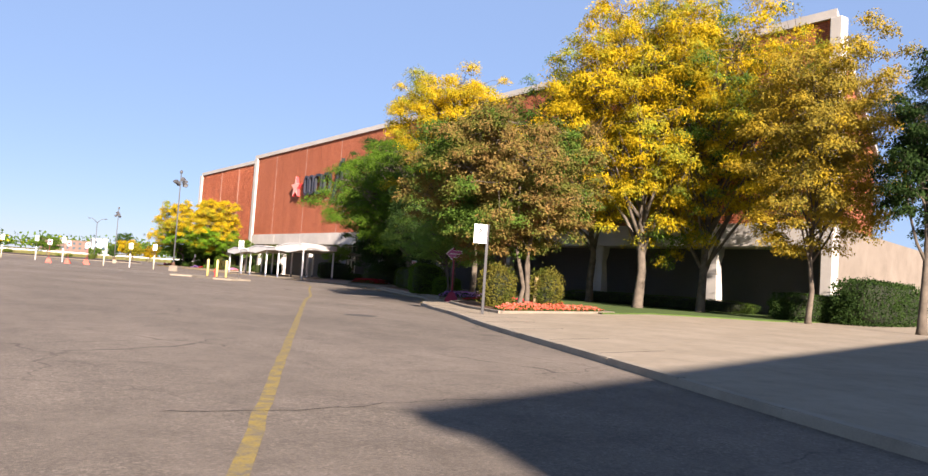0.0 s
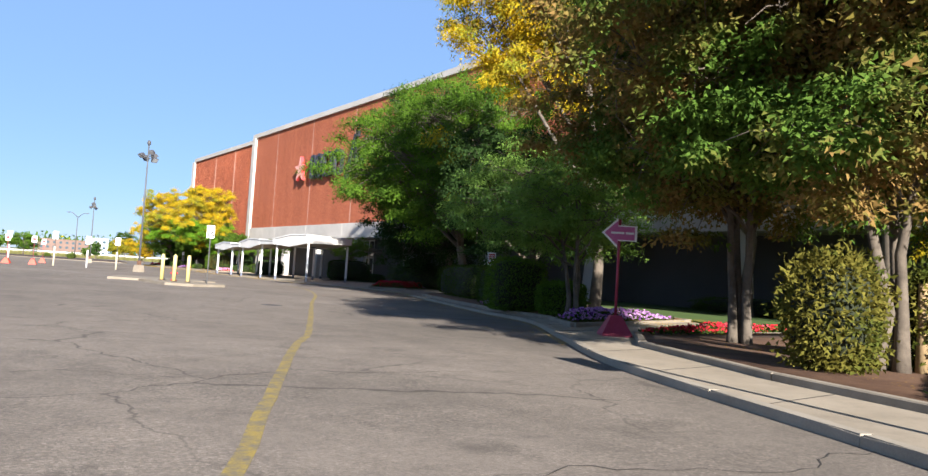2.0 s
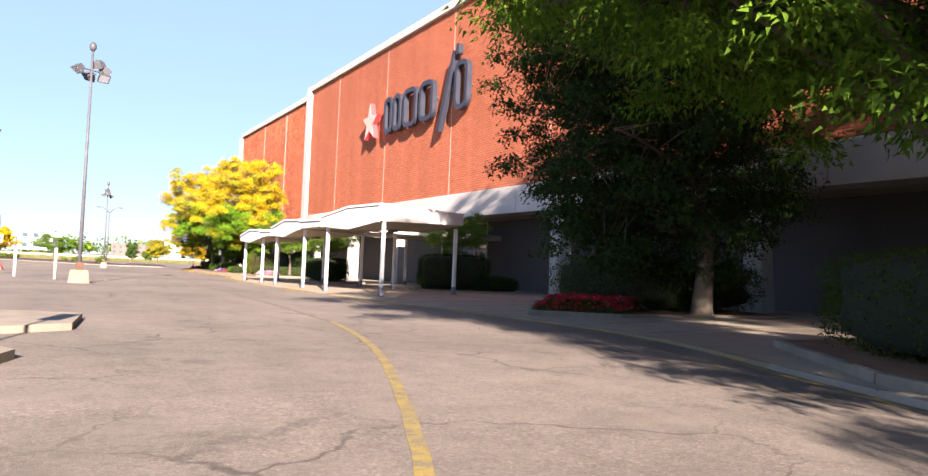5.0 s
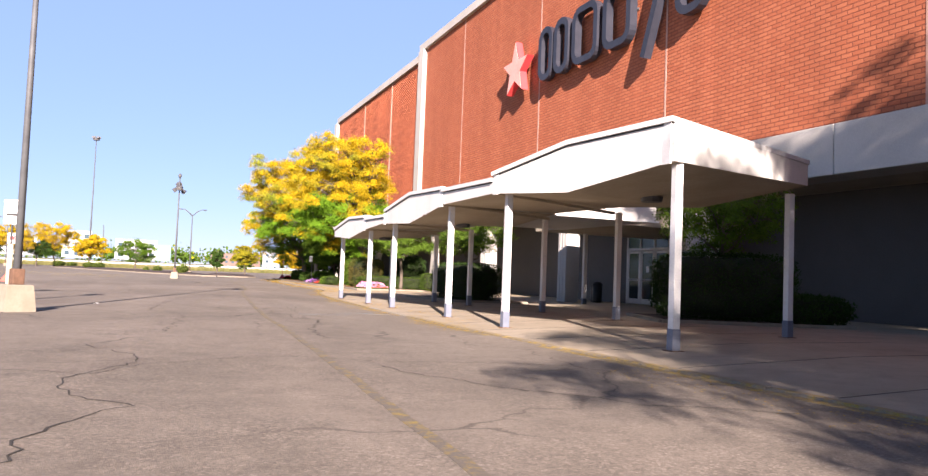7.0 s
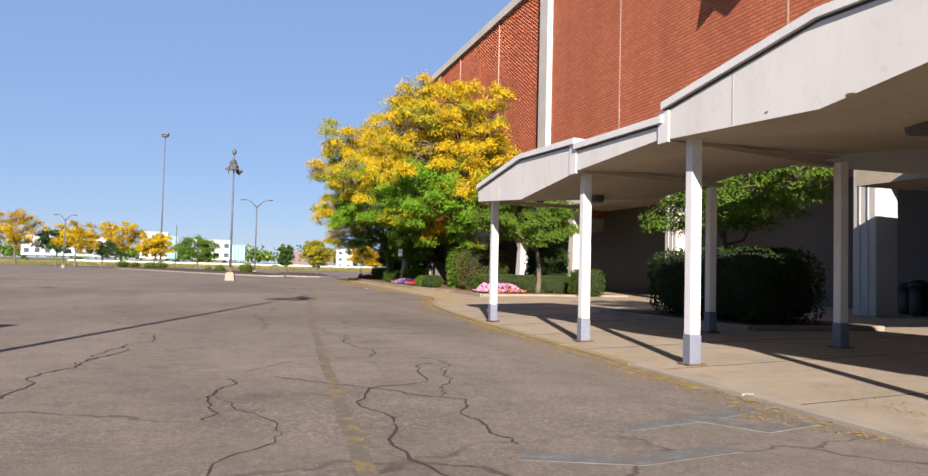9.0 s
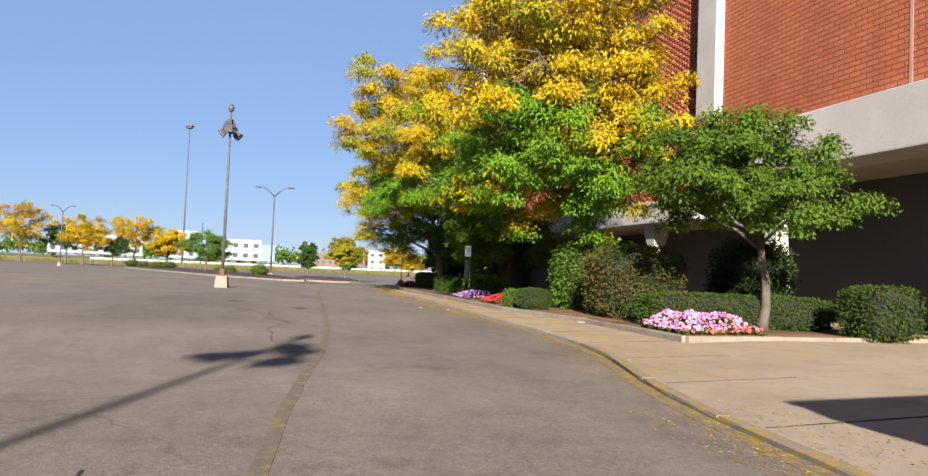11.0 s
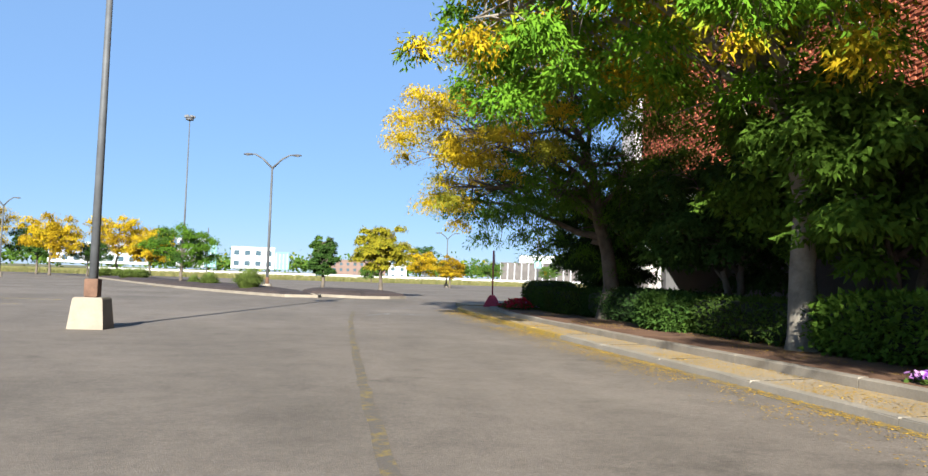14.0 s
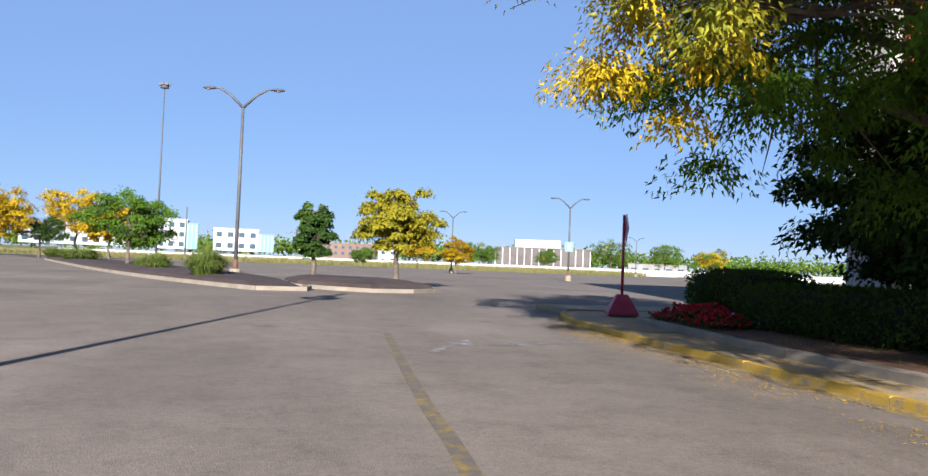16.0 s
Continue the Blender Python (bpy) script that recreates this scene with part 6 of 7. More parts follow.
FROM = [p for p in KERB_LINE if 84 < p[1] < 164]
litter_leaves(15000, 81, FROM, -0.03, -0.9, 0.004)
litter_leaves(14000, 88, [p for p in KERB_LINE if 126 < p[1] < 164], -0.03, -1.3, 0.004)
litter_leaves(12000, 89, [p for p in KERB_LINE if 112 < p[1] < 164], 0.15, 2.3, 0.152, True)
litter_leaves(12000, 82, FROM, 0.15, 1.9, 0.152, True)
litter_leaves(5000, 83, [p for p in KERB_LINE if 30 < p[1] < 80], -0.05, -1.6, 0.004)
litter_leaves(11000, 84, [(42.9, 122.5), (42.6, 130.0), (43.0, 140.0), (43.1, 150.0), (43.6, 158.0)], -0.2, 2.2, 0.24)
litter_leaves(1500, 85, [(20.5, 20.0), (23.5, 26.5), (27.5, 31.0), (36.0, 30.0)], -0.3, 3.0, 0.24)


litter_leaves(9000, 87, [p for p in KERB_LINE if 134 < p[1] < 163], 0.1, 2.6, 0.153, True)
litter_leaves(4000, 86, [(28.0, 30.8), (31.0, 33.2), (36.0, 35.5)], -1.2, 1.2, 0.222)


def scrap(x, y, z, turn, w):
    """A crumpled scrap of white paper."""
    ob = thing("paper_scrap", "crumpled scrap of white paper on the ground", "litter", (x, y, z), turn, "paper scraps")
    bm = bmesh.new()
    bmesh.ops.create_grid(bm, x_segments=4, y_segments=3, size=w)
    for v in bm.verts:
        v.co.z = 0.02 + 0.7 * w * abs(noise.noise(v.co * 9 + Vector((x, y, 0))))
        v.co.y *= 0.6
    part("paper", bm, PAPER, ob)


for x, y, z, turn, w in ((41.9, 122.9, 0.155, 20, 0.10), (39.3, 131.4, 0.0, 70, 0.10), (40.2, 130.6, 0.0, 10, 0.08), (39.6, 136.0, 0.0, 40, 0.06), (27.8, 94.5, 0.0, 15, 0.07)):
    scrap(x, y, z, turn, w)
stake = thing("timber_stake", "pale round timber stake beside the small tree", "stake", (23.75, 22.35, Z))
part("stake", tube([(0, 0, -0.05), (0.02, 0, 0.8), (0.05, 0.02, 1.45)], [0.11, 0.10, 0.09], 12), TIMBER, stake, smooth=True)
# ---- signs, lamps, bollards ----
def flood_lamp(x, y, top, turn=0.0):
    """A tall pole on a concrete foot with floodlights at its head."""
    ob = thing("car_park_lamp", "tall grey car park lamp with clustered floodlights, concrete foot", "street lamp", (x, y, 0), turn, "tall floodlight poles")
    bm = bmesh.new()
    rows = [[bm.verts.new((sx * h, sy * h, z)) for sx, sy in ((-1, -1), (1, -1), (1, 1), (-1, 1))] for z, h in ((0, 0.36), (0.62, 0.30), (0.66, 0.27))]
    for a, b in zip(rows, rows[1:]):
        for k in range(4):
            bm.faces.new((a[k], a[(k + 1) % 4], b[(k + 1) % 4], b[k]))
    bm.faces.new(rows[-1])
    part("concrete_foot", bm, EDGING, ob, "chipped concrete foot")
    part("pole_foot", boxed(-0.14, 0.14, -0.14, 0.14, 0.66, 1.05, 0.03), RUST, ob, "rusty pole foot")
    pole = part("pole", tube([(0, 0, 1.0), (0, 0, top * 0.5), (0, 0, top)], [0.095, 0.075, 0.055], 12), STEEL, ob, smooth=True)
    part("cross_arm", tube([(-0.62, 0, top - 1.0), (0.62, 0, top - 1.0)], 0.045, 8), STEEL, ob)
    part("cross_arm", tube([(0, -0.4, top - 1.25), (0, 0.4, top - 1.25)], 0.035, 8), STEEL, ob)
    for px, py, pz, tilt, yaw in ((-0.66, 0, top - 1.02, 55, 90), (0.66, 0, top - 0.9, 50, -90), (0.42, -0.34, top - 1.3, 40, 170), (0.15, 0.4, top - 1.2, 40, 10), (0.36, 0.05, top - 0.6, 60, -60)):
        bm = bmesh.new()
        rows = []
        for u, h in ((-0.20, 0.12), (-0.10, 0.20), (0.14, 0.28), (0.18, 0.28)):
            rows.append([bm.verts.new((sx * h, u, sz * h * 0.8)) for sx, sz in ((-1, -1), (1, -1), (1, 1), (-1, 1))])
        for a, b in zip(rows, rows[1:]):
            for k in range(4):
                bm.faces.new((a[k], a[(k + 1) % 4], b[(k + 1) % 4], b[k]))
        bm.faces.new(rows[0][::-1])
        bm.faces.new(rows[-1])
        head = part("floodlight", bm, LAMPHEAD, ob, "dark boxy floodlight")
        head.matrix_basis = pose(px, py, pz, -tilt, 0, yaw)
        lens = part("lens", boxed(-0.23, 0.23, 0.182, 0.19, -0.18, 0.18), LENS, head)
    part("globe", tube([(0, 0, top - 0.05), (0, 0, top + 0.1), (0, 0, top + 0.28), (0, 0, top + 0.42)], [0.06, 0.16, 0.17, 0.07], 14), LAMPHEAD, ob, "grey dome lamp on top", smooth=True)
    return ob


def twin_lamp(x, y, top, turn=0.0, reach=1.5, sign_board=False):
    """A pole with two upswept arms."""
    ob = thing("street_lamp", "slim grey lamp post with two upswept arms", "street lamp", (x, y, 0.05), turn, "twin-armed lamps")
    part("concrete_foot", tube([(0, 0, 0), (0, 0, 0.5), (0, 0, 0.55)], [0.34, 0.30, 0.26], 14), EDGING, ob)
    part("pole_foot", tube([(0, 0, 0.5), (0, 0, 1.0)], [0.14, 0.12], 12), RUST, ob, "rusty pole foot")
    part("pole", tube([(0, 0, 0.9), (0, 0, top * 0.6), (0, 0, top)], [0.10, 0.085, 0.07], 12), STEEL, ob, smooth=True)
    for s in (-1, 1):
        arm = part("arm", tube([(0, 0, top - 0.1), (s * reach * 0.45, 0, top + 0.55), (s * reach * 0.8, 0, top + 0.85), (s * reach, 0, top + 0.85)], [0.075, 0.065, 0.055, 0.05], 8), STEEL, ob, smooth=True)
        bm = bmesh.new()
        bmesh.ops.create_uvsphere(bm, u_segments=14, v_segments=8, radius=1.0)
        for v in bm.verts:
            v.co = (s * (reach + 0.2) + v.co.x * 0.36, v.co.y * 0.16, top + 0.83 + v.co.z * (0.10 if v.co.z > 0 else 0.06))
        head = part("lamp_head", bm, LAMPHEAD, arm, "flat grey lamp head", smooth=True)
        part("lens", tube([(s * (reach + 0.24), 0, top + 0.79), (s * (reach + 0.24), 0, top + 0.745)], [0.13, 0.09], 12), LENS, ob)
    if sign_board:
        part("row_sign", boxed(-0.4, 0.4, -0.13, -0.1, top * 0.40, top * 0.40 + 0.95), TEALGLASS, ob, "small teal row sign")
        part("row_mark", boxed(-0.13, 0.13, -0.136, -0.132, top * 0.40 + 0.25, top * 0.40 + 0.7), SIGNWHITE, ob, "white mark on the row sign")
    return ob


flood_lamp(26.25, 90.2, 11.7, 28)
flood_lamp(31.5, 149.6, 10.1, 84)
twin_lamp(34.5, 186.4, 8.7, -14, 1.5)
twin_lamp(64.5, 216.0, 7.2, -14, 1.4, True)
twin_lamp(61.2, 250.5, 7.8, -14, 1.4)
twin_lamp(5.1, 226.0, 8.0, -10, 1.3)
twin_lamp(123.5, 315.6, 8.6, -14, 1.4)
ob = thing("light_mast", "very tall thin light mast by the highway", "mast", (10.6, 341.0, 0))
part("pole", tube([(0, 0, 0), (0, 0, 20), (0, 0, 41.5)], [0.30, 0.20, 0.12], 12), STEEL, ob, smooth=True)
part("ring", tube([(0, 0, 41.0), (0, 0, 41.6)], [1.0, 1.0], 12), LAMPHEAD, ob, "ring of lamps at the top")
for k in range(6):
    a = k * math.pi / 3
    part("lamp_head", boxed(-0.35, 0.35, -0.35, 0.35, 41.6, 42.2, 0.05, Matrix.Translation((1.0 * math.cos(a), 1.0 * math.sin(a), 0))), LAMPHEAD, ob)
ob = thing("utility_pole", "thin bare pole far beyond the car park", "pole", (10.9, 405.0, 0))
part("pole", tube([(0, 0, 0), (0, 0, 16.5)], [0.25, 0.16], 10), STEEL, ob, smooth=True)


def sign_on_post(name, label, place, turn, post_mat, top, width, height, shift=0.0, post_r=0.035, board=SIGNWHITE, square=True):
    """A flat board on a post; it faces -y before its turn."""
    ob = thing(name, label, "sign", place, turn)
    if square:
        part("post", boxed(-post_r, post_r, -post_r * 0.6, post_r * 0.6, -0.05, top, 0.006), post_mat, ob)
    else:
        part("post", tube([(0, 0, -0.05), (0, 0, top)], post_r, 10), post_mat, ob, smooth=True)
    b = part("board", boxed(shift - width / 2, shift + width / 2, -0.05, -0.03, top - height, top - 0.01, 0.004), board, ob, "flat sign board")
    return ob, b


def bars(parent, rows, material, y=-0.0545):
    """Plain bars in place of small writing."""
    for x0, x1, z0, z1 in rows:
        part("text_bar", boxed(x0, x1, y, y + 0.003, z0, z1), material, parent)


ob, b = sign_on_post("parking_sign", "white parking sign with a faded letter on a dark square post", (17.8, 18.4, 0.15), -22, DARKSTEEL, 3.2, 0.48, 0.70, -0.27, 0.05)
writing("letter", "P", 0.24, STEEL, b, pose(-0.27, -0.054, 2.92, 90, 0, 0), 0.002)
ob, b = sign_on_post("speed_sign", "white speed limit sign on a thin dark post", (22.9, 58.1, 0.15), -20, DARKSTEEL, 3.15, 0.40, 0.70, 0.0, 0.03)
writing("letter", "15", 0.38, SIGNBLACK, b, pose(0, -0.058, 2.64, 90, 0, 0), 0.004)
writing("letter", "SPEED", 0.10, SIGNBLACK, b, pose(0, -0.058, 3.05, 90, 0, 0), 0.004)
writing("letter", "LIMIT", 0.10, SIGNBLACK, b, pose(0, -0.058, 2.93, 90, 0, 0), 0.004)
ob, b = sign_on_post("no_parking_sign", "small white sign with red writing among purple flowers", (28.7, 40.3, 0.27), -30, DARKSTEEL, 2.1, 0.32, 0.52, -0.12, 0.025)
bars(b, [(-0.25, 0.01, 1.98, 2.04), (-0.25, 0.01, 1.90, 1.95), (-0.24, 0.0, 1.81, 1.87), (-0.25, 0.01, 1.66, 1.72)], SIGNRED)
ob, b = sign_on_post("no_parking_sign", "plain pale sign on a thin post in the petunias", (42.75, 137.4, 0.27), -14, DARKSTEEL, 2.35, 0.28, 0.50, -0.11, 0.025)
bars(b, [(-0.22, 0.0, 2.19, 2.22), (-0.22, 0.0, 2.10, 2.13)], LENS)


def arrow_sign(place, turn, height):
    """A pink arrow on a red pole with a tapered red foot."""
    ob = thing("arrow_sign", "pink arrow sign on a dark red pole, tapered foot", "sign", place, turn, "arrow signs")
    bm = bmesh.new()
    rows = [[bm.verts.new((sx * h, sy * h, z)) for sx, sy in ((-1, -1), (1, -1), (1, 1), (-1, 1))] for z, h in ((0, 0.36), (0.06, 0.36), (0.46, 0.15), (0.5, 0.12))]
    for a, b in zip(rows, rows[1:]):
        for k in range(4):
            bm.faces.new((a[k], a[(k + 1) % 4], b[(k + 1) % 4], b[k]))
    bm.faces.new(rows[-1])
    bm.faces.new(rows[0][::-1])
    part("foot", bm, DEEPRED, ob, "tapered red foot")
    part("pole", tube([(0, 0, 0.45), (0, 0, height)], 0.035, 10), DEEPRED, ob, smooth=True)
    for grow, y0, y1, mat, nm in ((1.0, -0.06, -0.035, SIGNWHITE, "rim"), (0.86, -0.064, -0.03, MAGENTA, "arrow")):
        pts = [(-0.44, 0), (-0.06, 0.36), (-0.06, 0.19), (0.42, 0.19), (0.42, -0.19), (-0.06, -0.19), (-0.06, -0.36)]
        bm = bmesh.new()
        f = [bm.verts.new((x * grow, y0, height - 0.34 + z * grow)) for x, z in pts]
        k = [bm.verts.new((x * grow, y1, height - 0.34 + z * grow)) for x, z in pts]
        bm.faces.new(f)
        bm.faces.new(k[::-1])
        for i in range(7):
            bm.faces.new((f[i], f[(i + 1) % 7], k[(i + 1) % 7], k[i]))
        board = part(nm, bm, mat, ob)
    for x0, x1, dz in ((-0.22, 0.1, 0.0), (0.14, 0.34, 0.0)):
        part("text_bar", boxed(x0, x1, -0.068, -0.064, height - 0.36, height - 0.31), SIGNWHITE, board)
    return ob


arrow_sign((24.3, 29.6, 0.12), -35, 2.85)
arrow_sign((44.4, 164.1, 0.15), 72, 2.45)

# The island with bollards
island = structure("kerb_island", prism(bmesh.new(), [(20.3, 62.2), (20.5, 57.2), (21.6, 56.0), (23.6, 57.2), (24.2, 59.2), (22.6, 62.6)], -0.05, 0.13), EDGING, "low concrete kerb island with bollards", "kerb island")
for x, y in ((21.3, 61.2), (21.5, 59.4), (22.1, 58.9)):
    ob = thing("bollard", "yellow painted steel bollard with a domed top", "bollard", (x, y, 0.15), 0, "yellow bollards")
    part("pipe", tube([(0, 0, 0), (0, 0, 1.35), (0, 0, 1.42), (0, 0, 1.46)], [0.10, 0.10, 0.075, 0.02], 16), YELLOWPAINT, ob, smooth=True)
    part("collar", tube([(0, 0, 0), (0, 0, 0.02)], [0.16, 0.16], 16), RUST, ob)
ob = thing("fire_hydrant", "dull red fire hydrant behind the bollards", "hydrant", (21.8, 60.6, 0.15))
part("barrel", tube([(0, 0, 0), (0, 0, 0.06), (0, 0, 0.07), (0, 0, 0.55), (0, 0, 0.6), (0, 0, 0.72), (0, 0, 0.78)], [0.17, 0.17, 0.11, 0.11, 0.14, 0.10, 0.03], 14), SIGNRED, ob, smooth=True)
for s in (-1, 1):
    part("outlet", tube([(s * 0.08, 0, 0.42), (s * 0.19, 0, 0.42)], [0.055, 0.06], 10), SIGNRED, ob)
part("outlet", tube([(0, -0.08, 0.36), (0, -0.2, 0.36)], [0.075, 0.08], 10), SIGNRED, ob)
structure("kerb_island", prism(bmesh.new(), [(19.0, 64.0), (22.0, 61.5), (25.0, 63.4), (25.3, 66.2), (20.5, 69.0)], -0.05, 0.13), EDGING, "low concrete kerb island on the car park", "kerb island")


def row_post(x, y, top, white=False):
    ob = thing("row_post", "slim post with a small white sign on a pale sleeve", "sign", (x, y, 0), -12, "row posts")
    part("sleeve", tube([(0, 0, 0), (0, 0, top * 0.55), (0, 0, top * 0.56)], [0.085, 0.08, 0.05], 12), WHITE if white else CREAM, ob, "pale plastic sleeve", smooth=True)
    part("post", tube([(0, 0, top * 0.5), (0, 0, top)], 0.028, 8), DARKSTEEL, ob)
    board = part("board", boxed(-0.24, 0.24, -0.045, -0.03, top - 0.75, top, 0.004), SIGNWHITE, ob)
    part("text_bar", boxed(-0.17, 0.17, -0.049, -0.046, top - 0.5, top - 0.42), SIGNBLACK, board)


for x, y, top, w in ((15.4, 121.7, 3.5, True), (17.6, 112.6, 3.4, True), (20.6, 100.8, 3.4, False), (23.3, 99.1, 3.1, True), (25.3, 95.4, 3.1, False), (11.5, 126.0, 3.4, False)):
    row_post(x, y, top, w)
def portable_sign(x, y, turn):
    """A small square sign on a thin red pole with a tapered red foot."""
    ob = thing("portable_sign", "small white sign on a red pole with a tapered red foot", "sign", (x, y, 0), turn, "portable signs")
    bm = bmesh.new()
    rows = [[bm.verts.new((sx * h, sy * h, z)) for sx, sy in ((-1, -1), (1, -1), (1, 1), (-1, 1))] for z, h in ((0, 0.34), (0.06, 0.34), (0.50, 0.14), (0.54, 0.10))]
    for p, q in zip(rows, rows[1:]):
        for k in range(4):
            bm.faces.new((p[k], p[(k + 1) % 4], q[(k + 1) % 4], q[k]))
    bm.faces.new(rows[-1])
    bm.faces.new(rows[0][::-1])
    part("foot", bm, ORANGE, ob, "tapered bright red foot")
    part("pole", tube([(0, 0, 0.5), (0, 0, 2.8)], 0.022, 8), DEEPRED, ob, smooth=True)
    board = part("board", boxed(-0.23, 0.23, -0.045, -0.028, 2.2, 2.82, 0.004), SIGNWHITE, ob)
    part("text_bar", boxed(-0.15, 0.15, -0.049, -0.0455, 2.4, 2.64), SIGNRED, board, "red mark")


for x, y, turn in ((21.7, 119.8, -12), (14.5, 101.3, -8), (16.7, 102.0, -20), (19.0, 102.7, -12)):
    portable_sign(x, y, turn)

# ---- parking islands far ahead ----
def mulch_island(name, outline, label):
    ob = thing(name, label, "parking island", kind="structure")
    bm = bmesh.new()
    cx, cy = np.mean(np.array(outline), 0)
    rows = [[bm.verts.new((x + (cx - x) * k, y + (cy - y) * k, z)) for x, y in outline] for k, z in ((0.0, -0.05), (0.0, 0.13), (0.06, 0.30), (0.30, 0.46))]
    for p, q in zip(rows, rows[1:]):
        for i in range(len(outline)):
            bm.faces.new((p[i], p[(i + 1) % len(outline)], q[(i + 1) % len(outline)], q[i]))
    bm.faces.new(rows[-1])
    part("soil", bm, DARKMULCH, ob)
    line = smooth_line([*outline, outline[0]], 1.5)
    part("rim", ribbon(line, -0.18, 0.02, -0.05, 0.16), EDGING, ob, "pale concrete kerb")


mulch_island("island_grass", [(35.6, 176.2), (32.4, 182.4), (28.0, 193.0), (21.5, 212.0), (10.0, 250.0), (14.0, 252.0), (25.5, 215.0), (32.5, 196.0), (37.0, 182.0), (37.4, 176.6)], "curved parking island of dark mulch with grass clumps")
mulch_island("island_trees", [(37.2, 180.0), (40.0, 176.6), (43.0, 178.8), (42.0, 184.6), (38.0, 188.6), (36.8, 185.0)], "small mulched parking island with young trees")
for i, (x, y, h, r) in enumerate([(33.4, 182.6, 1.75, 0.95), (30.2, 192.0, 1.3, 0.75), (28.6, 197.0, 1.0, 0.5), (20.5, 221.0, 1.7, 1.3), (18.6, 224.5, 1.6, 1.2), (11.6, 247.0, 1.8, 1.4), (14.5, 240.0, 1.5, 1.1)]):
    grass_clump((x, y, 0.1), h, r, 1500, 90 + i)


def verge(n, seed):
    """Tall dry grass along the far edge of the car park."""
    rng = np.random.default_rng(seed)
    p = np.stack([rng.uniform(-90, 130, n), rng.uniform(0, 1, n) ** 2 * 60 + 322, np.full(n, 0.0)], 1)
    d = np.stack([rng.normal(size=n) * 0.25, rng.normal(size=n) * 0.25, np.ones(n)], 1) * rng.uniform(0.5, 1.4, n)[:, None]
    s = np.stack([np.full(n, 0.09), np.zeros(n), np.zeros(n)], 1) * rng.uniform(0.5, 1.5, n)[:, None]
    v = np.stack([p - s, p + s, p + d + s * 0.3, p + d - s * 0.3], 1).reshape(-1, 3)
    ob = fast_mesh("meadow_grass", v, np.arange(len(v), dtype=np.int32).reshape(-1, 4), DRYREED)
    tagged(ob, "tall dry meadow grass at the edge of the car park", "grass", kind="stuff")


verge(26000, 97)

# ---- the distance ----
def block_building(name, label, place, turn, w, d, h, wall, storeys, bays, glass, pane_w=0.7, pane_h=0.55, strip=False):
    """A far building with real window openings' panes and reveals on its front (-y) and left sides."""
    ob = thing(name, label, "building", place, turn)
    part("wall", boxed(-w / 2, w / 2, 0, d, 0, h), wall, ob)
    part("roof", boxed(-w / 2 - 0.2, w / 2 + 0.2, -0.2, d + 0.2, h, h + 0.5), wall, ob)
    sw, sh = w / bays, h / storeys
    for i in range(storeys):
        for j in range(bays):
            x = -w / 2 + sw * (j + 0.5)
            z = sh * (i + 0.5)
            win = part("window", boxed(x - sw * pane_w / 2, x + sw * pane_w / 2, -0.06, 0.1, z - sh * pane_h / 2, z + sh * pane_h / 2), glass, ob)
            part("sill", boxed(x - sw * pane_w / 2, x + sw * pane_w / 2, -0.2, 0.05, z - sh * pane_h / 2 - 0.2, z - sh * pane_h / 2), wall, win)
    return ob


block_building("office_building", "white two-storey office with pale teal glass corners", (20.5, 566.0, 4.0), 3, 23, 18, 11.5, FARWHITE, 2, 4, FARGLASS, 0.5, 0.45)
block_building("office_wing", "pale teal glass end of the white office", (36.0, 565.0, 4.0), 3, 8, 14, 9.0, TEALGLASS, 3, 4, FARWHITE, 0.12, 0.9)
block_building("office_building", "white office with teal glass behind the trees", (-11.5, 564.0, 4.0), 3, 15, 18, 15.0, FARWHITE, 3, 3, FARGLASS, 0.5, 0.5)
block_building("office_wing", "pale teal glass end of the white office", (-1.5, 563.0, 4.0), 3, 6, 14, 13.0, TEALGLASS, 3, 3, FARWHITE, 0.12, 0.9)
block_building("office_building", "long white office behind golden trees", (-50.0, 530.0, 4.0), 8, 44, 18, 9.5, FARWHITE, 2, 9, FARGLASS, 0.5, 0.5)
block_building("hotel", "long brown brick hotel with white ends", (69.0, 470.0, 0.5), -6, 24, 16, 7.6, FARBRICK, 3, 8, FARGLASS, 0.4, 0.45)
block_building("hotel_end", "white end block of the brick hotel", (86.0, 466.0, 0.5), -6, 8, 16, 9.5, FARWHITE, 3, 2, FARGLASS, 0.4, 0.45)
office = block_building("glass_office", "dark glass office with white uprights and a white roof house", (152.0, 456.0, -1.0), -17, 41, 26, 10.5, SMOKED, 3, 13, SMOKED, 0.9, 0.7)
for k in range(14):
    part("upright", boxed(-20.5 + k * 3.15 - 0.2, -20.5 + k * 3.15 + 0.2, -0.6, 0.1, 0, 10.6), FARWHITE, office, "white concrete upright")
part("roof_house", boxed(-12, 8, 6, 20, 11.0, 14.6), FARWHITE, office, "white roof house")
block_building("low_building", "low blue-roofed building beyond the trees", (196.0, 436.0, 0), -25, 24, 12, 4.2, ROOFGREY, 1, 5, FARGLASS, 0.5, 0.4)
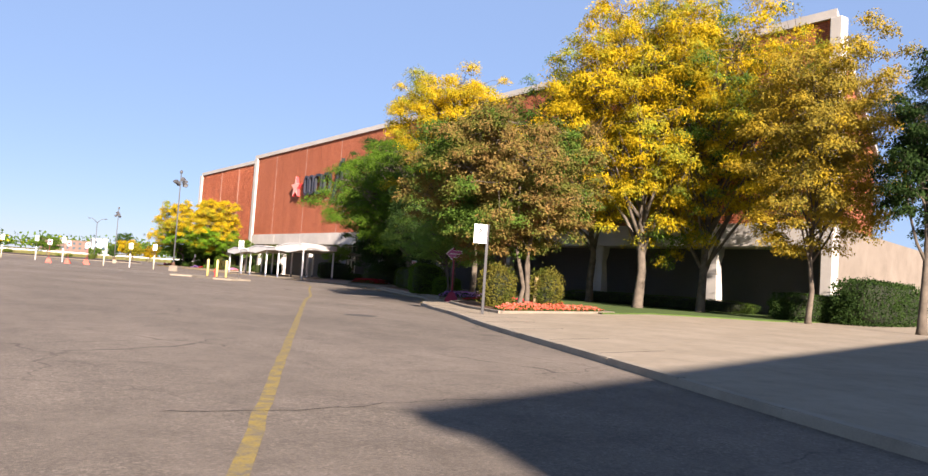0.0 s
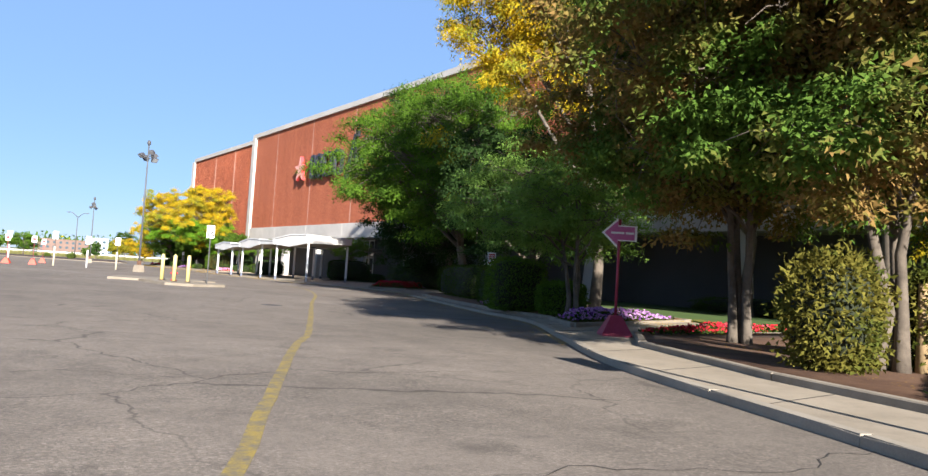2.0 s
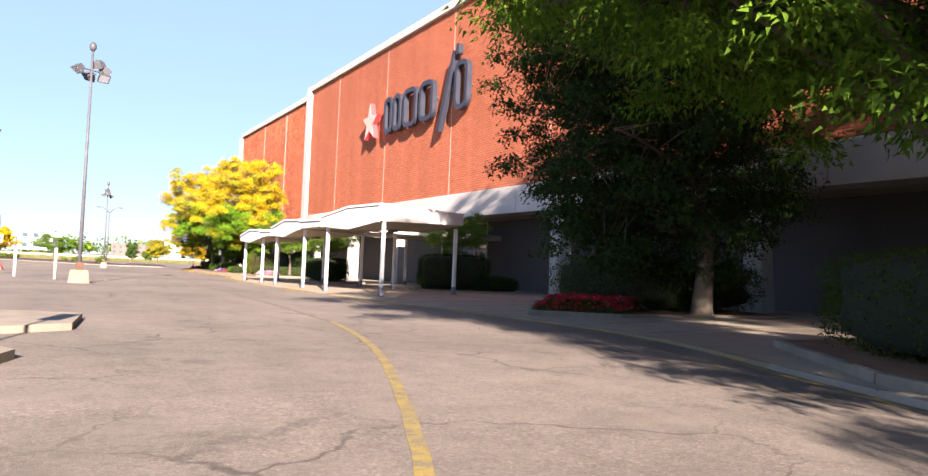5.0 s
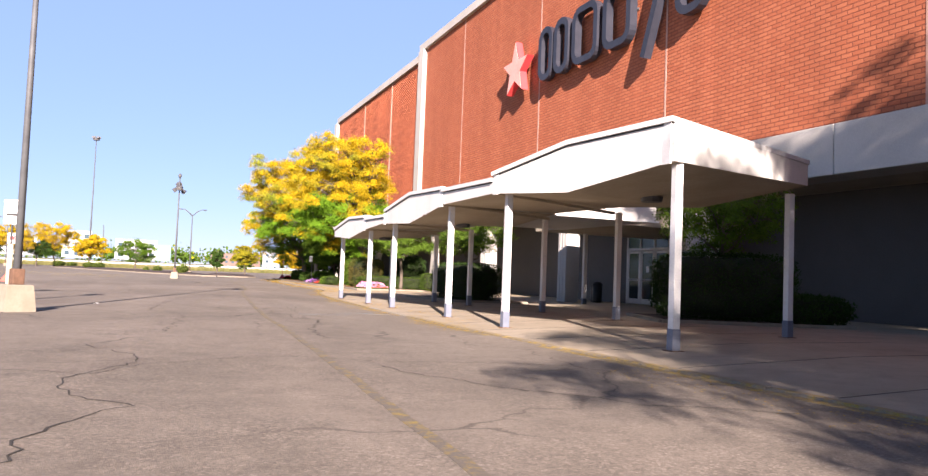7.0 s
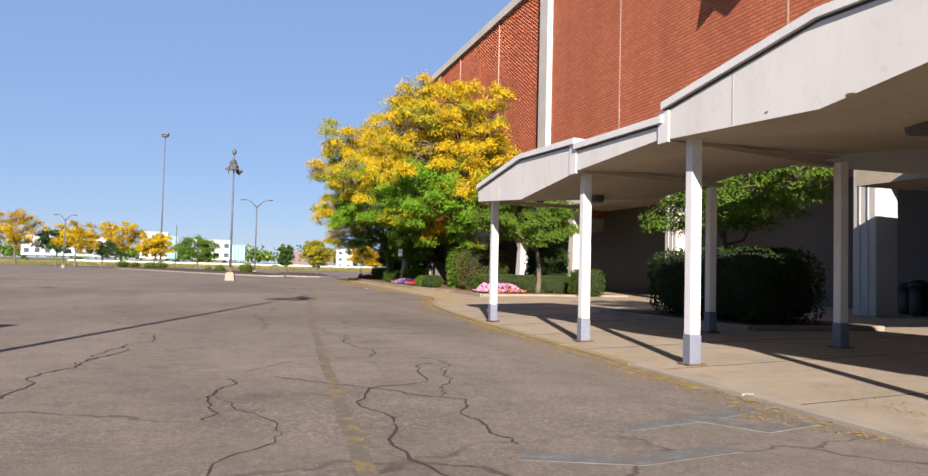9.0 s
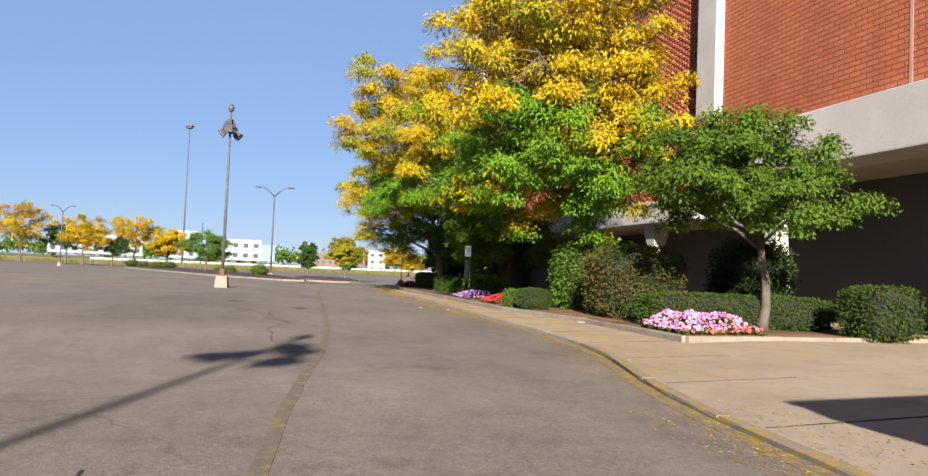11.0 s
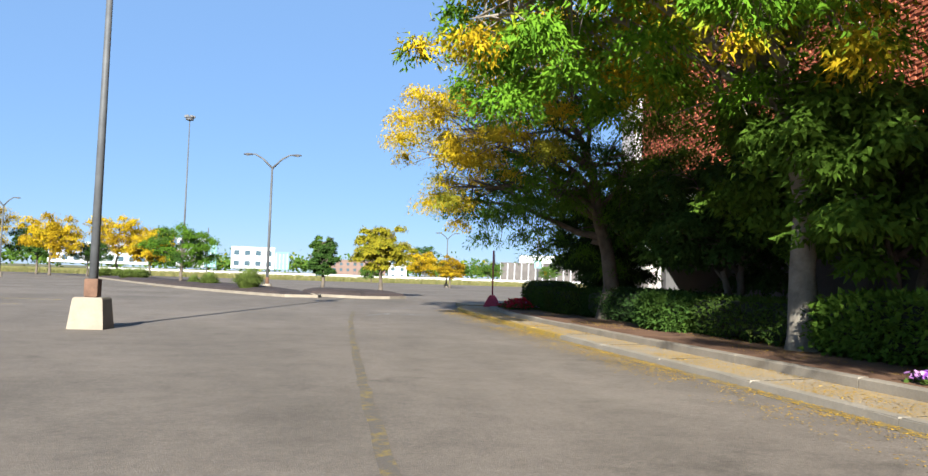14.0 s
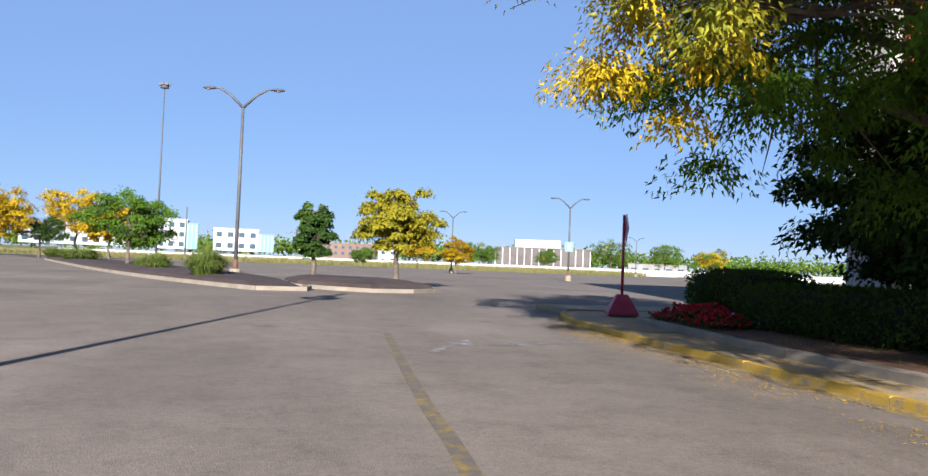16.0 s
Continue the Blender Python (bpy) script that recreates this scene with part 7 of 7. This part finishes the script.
wall_pts = [(-30.0, 420.0), (34.0, 407.5), (54.0, 406.5), (90.0, 396.0), (121.0, 384.0), (176.0, 366.0), (240.0, 340.0)]
structure("highway_barrier", ribbon(smooth_line(wall_pts, 4.0), -0.2, 0.2, -0.5, 1.9), BARRIER, "long pale concrete barrier along the highway", "barrier wall")
rng = np.random.default_rng(5)
pts = []
for k in range(900):
    x = rng.uniform(-420, 640)
    base = np.array((x, 640.0 - 0.12 * abs(x) + rng.uniform(0, 60), 4.0))
    h = rng.uniform(5, 13)
    pts.append(base + rng.normal(size=(24, 3)) * np.array((4.5, 3.0, h * 0.24)) + np.array((0, 0, h * 0.5)))
v, f = leaves_mesh(np.concatenate(pts), 2.6, 1.9, None, 0.2, 1.0, rng)
tagged(fast_mesh("far_woods", v, f, LEAF_GREEN), "line of far woods on the horizon", "woods", kind="stuff")

# A passing-place car on the far highway
car = thing("car", "dark blue car on the far highway", "car", (49.4, 403.5, 0.3), 6)
bm = boxed(-2.2, 2.2, -0.9, 0.9, 0.35, 0.95, 0.15)
part("body", bm, BLUECAR, car)
bm = bmesh.new()
rows = [[bm.verts.new((x, y, z)) for x, y in ((-a, -w), (b, -w), (b, w), (-a, w))] for z, a, b, w in ((0.93, 1.9, 1.1, 0.82), (1.45, 1.4, 0.5, 0.65))]
for k in range(4):
    bm.faces.new((rows[0][k], rows[0][(k + 1) % 4], rows[1][(k + 1) % 4], rows[1][k]))
bm.faces.new(rows[1])
part("cabin", bm, FARGLASS, car)
for x in (-1.35, 1.35):
    for y in (-0.85, 0.85):
        part("wheel", tube([(x, y - 0.1, 0.33), (x, y + 0.1, 0.33)], 0.33, 16), SIGNBLACK, car)

# The neighbouring wing of the mall, behind the start, which throws the first shadow
mall_wing = thing("mall_wing", "plain wing of the mall behind the drive", "building", (-2.5, -24.6, 0), 15)
part("wall", boxed(0, 70, -40, 0, 0, 11.0), BASEWALL, mall_wing)
part("coping", boxed(-0.2, 70.2, -40.2, 0.2, 11.0, 11.4, 0.05), BAND, mall_wing)
